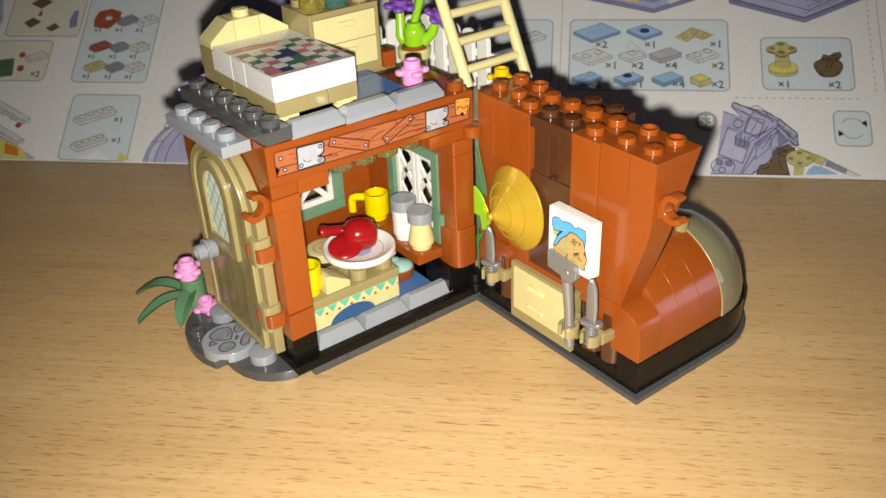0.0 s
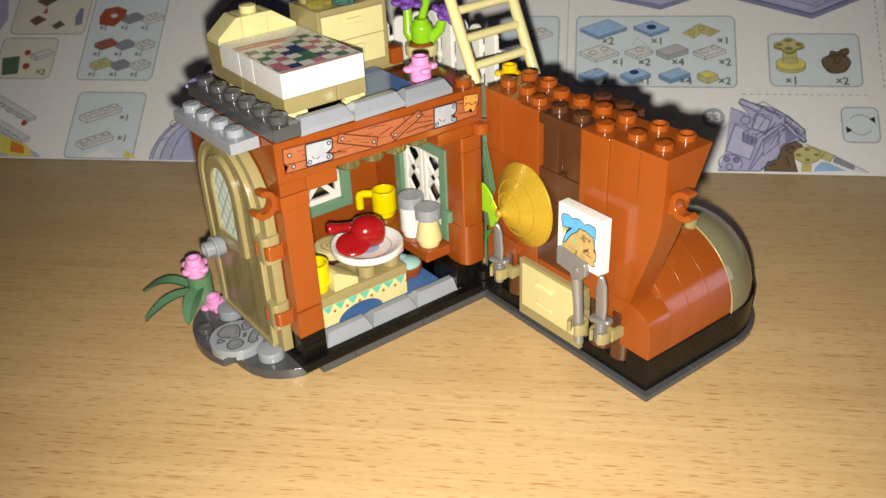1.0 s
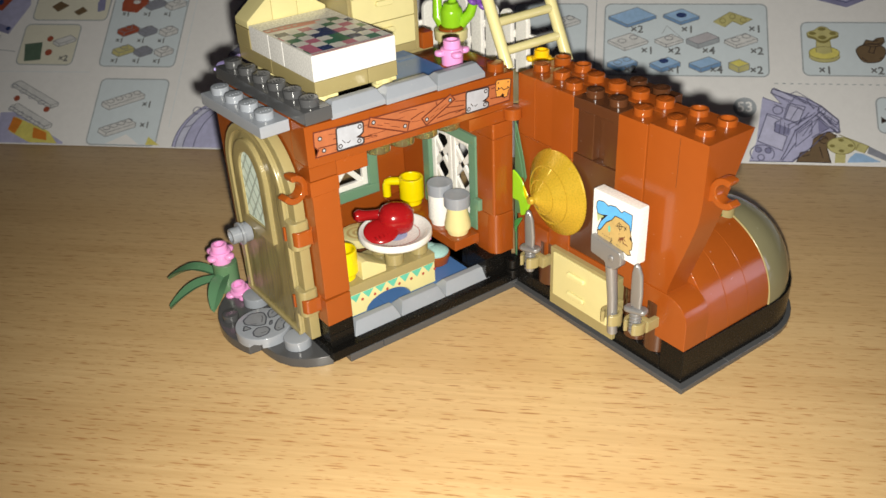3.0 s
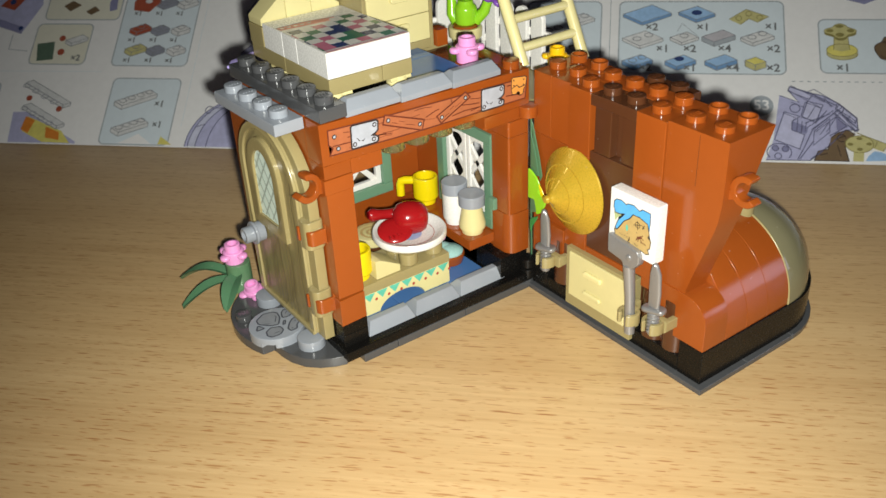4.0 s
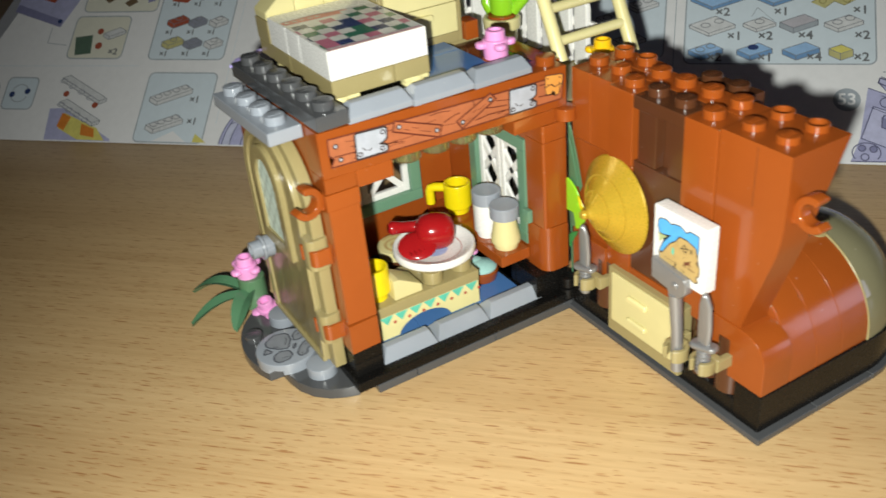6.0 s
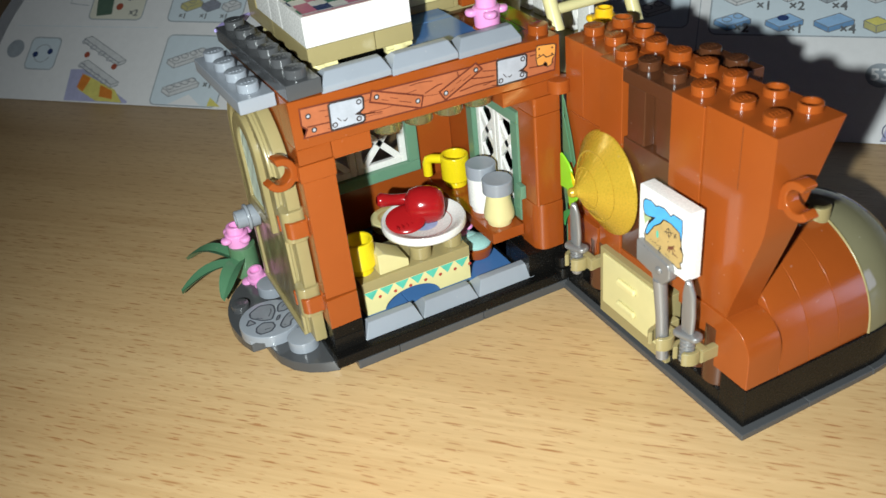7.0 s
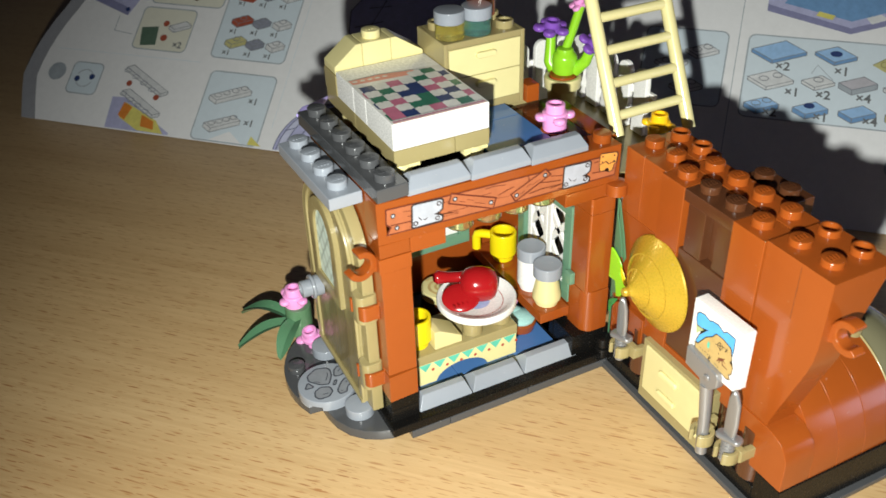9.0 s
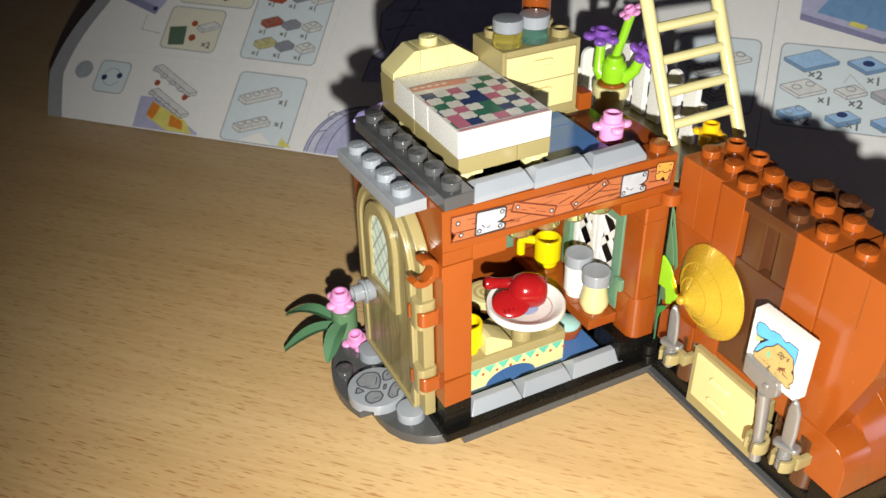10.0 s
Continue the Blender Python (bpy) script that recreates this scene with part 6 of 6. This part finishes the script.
def booklet_right():
    b = list_box(75, 39.5, 142, 75, BOX_BLUE)
    iso(76.5, 68.6, 14, 10, 1.5, PRINT_BLUE, PRINT_BLUE_D, b)
    iso(99.5, 69.6, 9, 9, 1.5, PRINT_BLUE, PRINT_BLUE_D, b)
    printed("drawn_hole", [arc(107, 69.4, 2.2, 0, 345, 14, ry=1.3)], INK_NAVY, 0.14, b)
    printed("part_drawing", [[(120, 66), (127, 71), (136, 67.4), (131.5, 64.6), (128, 66.4), (124.6, 63.4)]], PRINT_OLIVE, 0.09, b)
    drawn("drawn_line", [[(120, 66), (127, 71), (136, 67.4), (131.5, 64.6), (128, 66.4), (124.6, 63.4)], arc(124, 66.6, 1.2, 0, 360, 10), arc(128, 68.8, 1.2, 0, 360, 10), arc(132.4, 67, 1.2, 0, 360, 10)], 0.3, PRINT_OLIVE_D, 0.12, b)
    iso(76.5, 56.5, 11, 9, 1.4, PRINT_PALE, PRINT_PALE, b, studs=2)
    iso(96, 57, 8, 6, 1.4, PRINT_PALE, PRINT_PALE, b, studs=1)
    drawn("drawn_line", [[(99, 60), (101, 64), (107, 58)]], 0.25, LINE_GREY, 0.12, b)
    iso(109, 57.4, 10, 6, 2.2, ink("mauve_part_print", (0.44, 0.42, 0.45), 0.5), LINE_GREY, b)
    iso(124.5, 57, 10, 6, 1.6, PRINT_PALE, PRINT_PALE, b, studs=2)
    iso(76.5, 45.4, 9, 6, 2.0, PRINT_BLUE, PRINT_BLUE_D, b, studs=2)
    iso(94, 45.4, 9, 6, 2.0, PRINT_BLUE, PRINT_BLUE_D, b)
    printed("drawn_hole", [arc(99.8, 46.6, 2.0, 0, 345, 14, ry=1.2)], INK_NAVY, 0.14, b)
    iso(110, 45.6, 9.5, 6, 2.0, PRINT_BLUE, PRINT_BLUE_D, b)
    iso(126, 46, 5, 5, 2.8, PRINT_YELLOW, PRINT_OLIVE, b)
    for text, u, s in (("×2", 88.5, 62), ("×1", 109.5, 62), ("×1", 137, 62.4), ("×1", 93, 51.4), ("×2", 104, 51.4), ("×4", 118, 51.6), ("×2", 137.4, 51.6), ("×2", 86, 42.2), ("×1", 104, 42.2), ("×4", 121, 42.4), ("×2", 137, 42.4)):
        words(text, u, s, 5.0, parent=b)
    b = list_box(155.4, 40.4, 192, 66, BOX_BLUE)
    printed("part_drawing", [arc(164, 49.6, 6.0, 0, 350, 22, ry=3.0), [(158.0, 51.2), (158.0, 49.6), (170.0, 49.6), (170.0, 51.2)]], PRINT_OLIVE, 0.09, b)
    printed("part_drawing", [arc(164, 51.2, 6.0, 0, 350, 22, ry=3.0)], PRINT_YELLOW, 0.10, b)
    printed("part_drawing", [[(161.2, 57.2), (166.6, 57.2), (167.0, 51.4), (164, 50.6), (160.8, 51.4)]], PRINT_OLIVE, 0.11, b)
    clover = [(163.8 + (5.4 + 0.9 * math.cos(4 * a)) * math.cos(a), 60.4 + (3.0 + 0.55 * math.cos(4 * a)) * math.sin(a)) for a in (2 * math.pi * k / 40 for k in range(40))]
    printed("part_drawing", [[(u, v - 1.1) for u, v in clover]], PRINT_OLIVE_D, 0.115, b)
    printed("part_drawing", [clover], PRINT_OLIVE, 0.12, b)
    printed("drawn_side", [arc(163.6, 62.7, 1.6, 0, 345, 12, ry=0.8), arc(159.8, 60.6, 1.5, 0, 345, 10, ry=0.85), arc(167.9, 60.6, 1.5, 0, 345, 10, ry=0.9), arc(163.6, 58.6, 1.7, 0, 345, 12, ry=1.0)], PRINT_OLIVE_D, 0.13, b)
    drawn("drawn_line", [arc(164, 51.2, 6.0, 0, 360, 22, ry=3.0), clover + clover[:1], arc(164, 49.6, 6.0, 180, 360, 14, ry=3.0), [(161.2, 57.0), (160.8, 51.4)], [(166.6, 57.0), (167, 51.4)]], 0.26, PRINT_OLIVE_D, 0.14, b)
    pouch = [(182.2 + (5.6 + 0.5 * math.sin(3 * a)) * math.cos(a), 51.2 + (4.9 + 0.4 * math.sin(2 * a + 1)) * math.sin(a)) for a in (2 * math.pi * k / 30 for k in range(30))]
    knot = [(179.4, 55.2), (180.6, 57.6), (183.2, 57.0), (184.8, 58.4), (187.4, 58.9), (187.8, 56.9), (186.3, 54.9), (183.5, 54.2)]
    printed("part_drawing", [pouch], PRINT_BROWN, 0.09, b)
    printed("part_drawing", [knot], PRINT_BROWN, 0.095, b)
    drawn("drawn_line", [pouch, knot], 0.34, INK, 0.12, b, True)
    drawn("drawn_line", [[(180.9, 55.6), (184.1, 55.4), (187.2, 56.4)], [(182.4, 54.6), (181.2, 51.7), (183.2, 51.2), (184.1, 54.2)], [(183, 56.8), (185.4, 57.4)], [(178.6, 49.2), (179.4, 47.9), (180.6, 47.6)], [(185.2, 48.4), (186.2, 49.4)]], 0.34, INK, 0.125, b)
    words("×1", 164, 42.8, 5.0, parent=b)
    words("×2", 184, 42.8, 5.0, parent=b)
    list_box(36, 42, 67.4, 75, BOX_BLUE)
    for u, s in ((41, 60), (52, 66), (48, 50)):
        iso(u, s, 9, 6, 1.5, PRINT_PALE, PRINT_PALE, page, studs=2)
    # page rules, step number, turn mark
    drawn("rule", [[(144 + 3 * k, 36.4), (145.4 + 3 * k, 36.4)] for k in range(17)] + [[(200, 40 + 3 * k), (200, 41.4 + 3 * k)] for k in range(16)], 0.4, LINE_GREY, 0.05)
    drawn("rule", [[(71.2, 10), (71.2, 110)], [(204, 0), (204, 110)]], 0.3, LINE_GREY, 0.03)
    printed("step_mark", [arc(132, 25, 4.6, 0, 350, 30)], LINE_GREY, 0.05)
    words("53", 132, 25, 6.4, PAPER)
    b = list_box(182.4, 14.6, 196.6, 30.6, BOX_BLUE, "turn_mark")
    drawn("turn_arrow", [arc(189.5, 22.6, 4.6, 20, 150, 12), arc(189.5, 22.6, 4.6, 200, 330, 12)], 0.45, LINE_GREY, 0.1, b)
    printed("arrow_head", [[(193, 25.4), (195.2, 23.2), (195.2, 26.4)], [(186, 19.8), (183.8, 22.0), (183.8, 18.8)]], INK, 0.12, b)
    # models drawn above and below
    m = printed("model_drawing", [[(80, 86), (111, 78.4), (136, 88), (136, 110), (80, 110)]], PRINT_LILAC, 0.06)
    printed("drawn_side", [[(80, 86), (111, 78.4), (111, 81), (80, 89)], [(111, 78.4), (136, 88), (136, 91), (111, 81)]], PRINT_LILAC_D, 0.09, m)
    printed("drawn_water", [[(86, 90), (111, 84), (128, 91), (110, 104), (92, 100)]], PRINT_BLUE_D, 0.09, m)
    printed("drawn_brick", [[(98, 85.4), (104, 84), (105, 86), (99, 87.4)]], PRINT_YELLOW, 0.12, m)
    printed("drawn_brick", [[(118, 83.4), (124, 86), (121, 88), (116, 86)]], PRINT_PALE, 0.12, m)
    m = printed("model_drawing", [[(143, 83.5), (174, 73.5), (200, 86), (200, 110), (143, 110)]], PRINT_LILAC, 0.06)
    printed("drawn_side", [[(143, 83.5), (174, 73.5), (174, 76.5), (143, 87)], [(174, 73.5), (200, 86), (200, 89.5), (174, 76.5)]], PRINT_LILAC_D, 0.09, m)
    drawn("drawn_line", [[(143, 86), (174, 76), (200, 88)], [(152, 88), (176, 80)], [(158, 92), (182, 84)], [(176, 80), (197, 91)]], 0.3, INK_NAVY, 0.11, m)
    courses = []
    for k in range(4):
        courses.append([(175, 78.6 + 3.0 * k), (200, 90.6 + 3.0 * k)])
        for j in range(7):
            u = 176.5 + 3.6 * j + 1.8 * (k % 2)
            v = 78.6 + 3.0 * k + (u - 175) * 0.48
            courses.append([(u, v), (u - 0.2, v + 2.9)])
    drawn("drawn_line", courses, 0.26, PRINT_LINE, 0.11, m)
    printed("drawn_brick", [[(150, 90), (156, 88), (158, 94), (152, 95)]], PRINT_BROWN, 0.12, m)
    printed("drawn_brick", [[(164, 88), (171, 86), (173, 92), (166, 94)]], PRINT_OLIVE, 0.12, m)
    body = [(139.0, 29.8), (146.3, 26.8), (142.4, 32.1), (143.0, 33.9), (151.6, 30.9), (155.3, 30.0), (160.9, 26.6), (167.8, 19.8), (167.8, 14.7), (163.1, 14.6), (157.0, 7.7), (149.6, 1.0), (133.0, 0.8), (136.1, 9.8)]
    m = printed("model_drawing", [body], PRINT_LILAC, 0.06)
    face = [(140.6, 22.4), (146.4, 20.3), (143.4, 18.1), (143.2, 14.2), (147.9, 12.2), (145.8, 5.8), (136.5, 9.8)]
    hatch = [(149.6, 27.3), (155.4, 25.7), (152.5, 18.3), (147.1, 19.9)]
    strip = [(143.0, 33.9), (151.6, 30.4), (150.4, 28.2), (142.4, 31.8)]
    bars = [[(160.9, 26.6), (167.8, 19.8), (166.9, 17.7), (160.0, 24.0)], [(160.8, 23.6), (168.0, 15.1), (166.7, 14.0), (159.6, 22.3)]]
    printed("drawn_panel", [face, hatch, strip] + bars, ink("pale_lilac_print", (0.47, 0.47, 0.64), 0.5), 0.075, m)
    printed("drawn_side", [[(143.7, 18.1), (149.5, 15.6), (148.6, 12.6), (143.2, 14.2)], [(159.9, 20.5), (163.9, 16.3), (160.0, 14.2)]], PRINT_LILAC_D, 0.085, m)
    drawn("drawn_line", [face, hatch, strip, *bars, [(157.6, 19.6), (151.6, 14.0), (150.9, 7.6), (157.3, 13.6)]], 0.40, PRINT_LINE, 0.1, m, True)
    drawn("drawn_line", [body[:13], [(159.6, 22.3), (150.9, 14.4), (147.6, 6.7), (144.9, 1.4)], [(159.9, 20.5), (163.9, 16.3), (157.2, 11.9)], [(145.5, 17.5), (144.9, 13.6)], [(147.3, 16.5), (146.6, 13.0)], [(145.6, 1.4), (151.0, 9.3)], [(149.6, 1.5), (157.0, 7.7)], [(155.9, 29.2), (158.6, 24.8)], [(152.5, 18.3), (156.7, 23.1)], [(148.1, 17.3), (157.8, 21.8)], [(151.6, 30.6), (160.6, 25.4)], arc(144.7, 24.0, 1.9, 0, 360, 14), arc(138.1, 4.3, 4.6, -40, 220, 18, ry=3.8), arc(136.7, 6.0, 1.2, 0, 360, 10), arc(140.4, 5.7, 1.2, 0, 360, 10), arc(137.6, 2.6, 1.3, 0, 360, 10)], 0.42, PRINT_LINE, 0.1, m)
    drawn("drawn_line", [[(142.9, 33.6), (143.7, 34.3), (156.1, 27.0)], [(142.4, 32.2), (154.3, 24.6)], [(149.8, 31.6), (152.3, 32.8), (161.7, 26.1), (160.4, 24.2)], [(151.0, 30.8), (159.2, 25.2)], [(148.7, 26.9), (154.7, 24.1), (152.4, 17.4), (146.9, 20.7), (148.7, 26.9)], [(149.2, 19.3), (152.7, 25.5)], [(150.6, 14.6), (162.4, 24.7)], [(149.1, 15.5), (159.1, 23.2)], [(152.2, 13.7), (163.1, 23.3)], [(161.3, 26.6), (167.8, 20.1), (167.3, 18.6), (160.4, 24.2)]], 0.32, PRINT_LINE, 0.115, m)
    drawn("drawn_line", [[(159.9, 23.3), (168.2, 14.9), (167.4, 14.0), (158.7, 22.3)], [(144.0, 19.2), (143.0, 14.4)], [(145.6, 19.2), (144.9, 13.5)], [(147.2, 18.3), (146.6, 13.5)], [(148.8, 17.8), (148.2, 13.6)], [(156.2, 13.7), (160.6, 21.4)], [(153.7, 12.3), (157.6, 18.5)], [(162.2, 21.4), (166.6, 14.9)], [(165.4, 21.4), (164.3, 18.6)], [(163.2, 24.3), (162.1, 21.9)], [(140.0, 22.0), (144.8, 19.7)], [(143.4, 26.8), (148.2, 24.5)]], 0.32, PRINT_LINE, 0.115, m)
    printed("drawn_wheel_hole", [arc(136.7, 6.0, 1.0, 0, 340, 10), arc(140.4, 5.7, 1.0, 0, 340, 10)], PRINT_LILAC_D, 0.12, m)
    brown = [(157.6, 11.1), (160.2, 13.3), (163.9, 14.6), (166.6, 13.0), (164.3, 9.6), (162.7, 7.0), (163.8, 1.0), (151.0, 1.0), (152.6, 5.1), (156.2, 6.0), (157.1, 8.6)]
    printed("drawn_brick", [brown], PRINT_BROWN, 0.08, m)
    drawn("drawn_line", [brown, [(159.3, 10.3), (163.0, 12.1)], [(159.9, 7.8), (161.0, 2.8)], [(153.2, 3.4), (156.1, 4.3)], arc(161.6, 11, 1.6, 0, 300, 9)], 0.34, INK, 0.105, m)
    printed("drawn_brick", [[(167.4, 13.4), (178.4, 8.6), (176.4, 5.5), (173.0, 6.8), (171.4, 10.6)], [(165.7, 5.4), (169.6, 5.4), (169.1, 1.0), (165.2, 1.0)]], PRINT_OLIVE, 0.10, m)
    printed("drawn_brick", [arc(168.0, 8.5, 5.2, 0, 345, 20, ry=3.7)], PRINT_OLIVE, 0.115, m)
    dots = [(168.1, 11.0), (164.6, 8.4), (171.5, 8.7), (168.0, 6.3)]
    printed("drawn_side", [arc(u, v, 1.1, 0, 330, 10, ry=0.7) for u, v in dots], PRINT_OLIVE_D, 0.13, m)
    drawn("drawn_line", [arc(168.0, 8.5, 5.2, 0, 360, 20, ry=3.7), [(167.4, 13.4), (178.4, 8.6), (176.4, 5.5)], [(174.6, 9.6), (173.4, 7.0)]], 0.3, PRINT_OLIVE_D, 0.14, m)
    printed("drawn_brick", [[(178.4, 8.4), (185.9, 4.0), (185.2, 1.9), (177.5, 5.5)]], PRINT_SLATE, 0.09, m)
    printed("drawn_brick", [[(185.9, 4.0), (191.0, 1.0), (187.0, 1.0), (185.2, 1.9)]], PRINT_PALE, 0.09, m)
    drawn("drawn_line", [[(178.4, 8.4), (191, 1.2)], [(178.0, 7.0), (185.5, 3.0)]], 0.3, PRINT_SLATE, 0.12, m)
    printed("drawn_water", [[(171.0, 3.5), (173.2, 5.6), (176.0, 5.2), (182.4, 1.8), (169.8, 1.2)]], PRINT_BLUE, 0.11, m)


def booklet_left():
    b = list_box(-152.5, 40.6, -116, 88, BOX_BLUE)
    rows = ((75, PRINT_RED, PRINT_SLATE, PRINT_PALE), (60.5, PRINT_RED, PRINT_SLATE, PRINT_PALE), (49.6, PRINT_OLIVE, PRINT_SLATE, PRINT_PALE))
    for s, *mats in rows:
        for u, mat, w in zip((-143, -132.5, -122.5), mats, (9, 7, 7)):
            iso(u - 4.5, s, w * (0.9 if s < 70 else 1.1), 4.5, 2.2, mat, mat, b, studs=1)
            words("×1", u - 2.4, s - 6.2, 3.6, parent=b)
    printed("part_drawing", [[(-147.9, 70.6), (-148.6, 75.1), (-147.1, 79.4), (-141, 81), (-135.4, 79.0), (-136.6, 73.8), (-140.2, 69.6)]], PRINT_RED, 0.125, b)
    printed("drawn_hole", [arc(-141.4, 75.6, 1.8, 0, 345, 12, ry=1.1)], PRINT_PALE, 0.14, b)
    b = list_box(-149, -0.4 + 1, -116.5, 34, BOX_BLUE)
    iso(-146, 22, 18, 5, 2.0, PRINT_PALE, PRINT_PALE, b, studs=4)
    iso(-144.5, 8.6, 15, 5, 2.0, PRINT_PALE, PRINT_PALE, b, studs=4)
    words("×1", -124.6, 21, 4.4, parent=b)
    words("×1", -123.4, 10.6, 4.4, parent=b)
    printed("drawn_brick", [[(-121, 1), (-120.4, 5), (-114.6, 1)]], PRINT_YELLOW, 0.1, b)
    printed("drawn_brick", [[(-140, 1), (-131, 6), (-124, 1)]], PAPER, 0.1, b)
    b = list_box(-194, 41, -166, 63, BOX_CREAM)
    printed("drawn_brick", [[(-192, 52), (-183.4, 53.2), (-182, 43.6), (-190, 42.6)]], ink("dull_green_print", (0.09, 0.14, 0.10), 0.5), 0.1, b)
    iso(-178, 54, 9, 4, 1.6, PRINT_PALE, PRINT_PALE, b)
    printed("drawn_arrow", [arc(-180, 55, 1.6, 0, 330, 9), arc(-179, 47.6, 1.8, 0, 330, 9)], PRINT_RED, 0.12, b)
    words("×2", -171, 44.4, 4.4, parent=b)
    b = list_box(-192, 65.4, -154.5, 92, BOX_CREAM)
    printed("drawn_brick", [[(-184, 73), (-180, 76), (-175, 73.6), (-180, 70)], [(-172, 70), (-168, 73), (-165, 70.6), (-169, 68)], [(-183, 84), (-178, 88), (-172, 85), (-177, 81)]], PRINT_BROWN, 0.1, b)
    printed("drawn_arrow", [[(-178, 77), (-176.6, 81), (-175.6, 77)]], PRINT_RED, 0.12, b)
    printed("drawn_brick", [[(-160, 70), (-156.6, 71), (-157.6, 80), (-159.6, 80), (-161, 75)]], PRINT_LILAC_D, 0.1, b)
    m = printed("model_drawing", [[(-229, 66), (-202, 57.4), (-195, 74), (-199, 90), (-226, 88)]], PRINT_LILAC, 0.06)
    printed("drawn_side", [[(-229, 66), (-202, 57.4), (-201.4, 61), (-228, 70)]], PRINT_LILAC_D, 0.09, m)
    printed("drawn_brick", [[(-217, 73), (-209, 70.6), (-205, 77), (-212, 80)]], PRINT_RED, 0.1, m)
    printed("drawn_hole", [arc(-211, 75.4, 1.6, 0, 330, 10), arc(-203, 60.6, 1.2, 0, 330, 10)], INK_NAVY, 0.13, m)
    drawn("rule", [[(-206, 57), (-206, 49), (-196, 48)]], 0.35, LINE_GREY, 0.06)
    b = list_box(-220, 15, -204, 31, BOX_BLUE, "turn_mark")
    printed("arrow_head", [arc(-216, 22.4, 1.5, 0, 320, 8), arc(-208.4, 24.0, 1.5, 0, 320, 8)], INK_NAVY, 0.12, b)
    drawn("turn_arrow", [arc(-212.2, 23, 4.4, 20, 160, 10), arc(-212.2, 23, 4.4, 200, 340, 10)], 0.4, LINE_GREY, 0.1, b)
    printed("step_mark", [arc(-228, 25, 4.6, 0, 350, 26)], LINE_GREY, 0.05)
    m = printed("model_drawing", [[(-192.6, 0.4), (-194, 15.6), (-187, 16), (-160, 1.4), (-160, 0.4)]], PRINT_LILAC, 0.06)
    printed("drawn_brick", [[(-186, 13.6), (-168, 6.6), (-162.6, 0.6), (-176, 0.8), (-187, 6)]], PRINT_YELLOW, 0.09, m)
    printed("drawn_brick", [[(-187, 13.6), (-182, 11.6), (-184, 5), (-188, 7)], [(-176, 8.6), (-169, 6), (-168, 2), (-175, 3)]], ink("orange_part_print", (0.60, 0.20, 0.03), 0.5), 0.11, m)
    iso(-192, 31, 4, 27, 1.6, PRINT_PALE, PRINT_PALE, page, studs=0)
    iso(-190, 19, 4, 24, 1.6, PRINT_PALE, PRINT_PALE, page, studs=0)
    drawn("drawn_stud", [arc(-191 + 5.2 * k, 29.4 - 2.75 * k, 1.7, 0, 360, 12, ry=1.0) for k in range(4)] + [arc(-189 + 4.7 * k, 17.6 - 2.45 * k, 1.7, 0, 360, 12, ry=1.0) for k in range(4)], 0.34, PRINT_SLATE, 0.13)
    printed("drawn_arrow", [arc(-188, 23, 1.5, 0, 320, 9), arc(-172, 17.6, 1.5, 0, 320, 9)], PRINT_RED, 0.13)
    # large pale models beside the house
    def bow(k, a0=180, a1=62):
        return [(-84 + 24.6 * k * math.cos(radians(a0 + (a1 - a0) * i / 20)), 0.4 + 24.4 * (0.6 + 0.4 * k) * math.sin(radians(a0 + (a1 - a0) * i / 20))) for i in range(21)]

    m = printed("model_drawing", [bow(1.0) + [(-60, 14), (-50, 0.4)]], PRINT_LILAC, 0.06)
    printed("drawn_panel", [bow(0.94) + bow(0.80)[::-1]], ink("pale_blue_lilac_print", (0.50, 0.51, 0.64), 0.5), 0.075, m)
    drawn("drawn_line", [bow(1.0), bow(0.94), bow(0.80), bow(0.60), [bow(0.94)[4], bow(0.80)[5]], [bow(0.94)[9], bow(0.80)[10]], [bow(0.94)[14], bow(0.80)[15]], arc(-100.5, 18.5, 1.8, 0, 300, 10)], 0.4, PRINT_LINE, 0.09, m)
    m = printed("model_drawing", [[(-92, 36), (-91, 48), (-86, 53), (-90, 59), (-92, 70), (-84, 84), (-70, 96), (-30, 96), (-30, 40)]], PRINT_LILAC, 0.06)
    drawn("drawn_line", [[(-92, 36), (-91, 48), (-86, 53), (-90, 59), (-92, 70), (-84, 84)], [(-84, 40), (-82, 60), (-76, 80)], [(-90, 48), (-78, 46)], [(-88, 62), (-76, 66)], [(-84, 72), (-74, 74)]], 0.45, PRINT_LINE, 0.09, m)
    drawn("rule", [[(-20, 10), (-20, 110)], [(-112, 10), (-112, 110)], [(-232, 37), (-156, 37.4)]], 0.25, BOX_BLUE, 0.03)


booklet_right()
booklet_left()
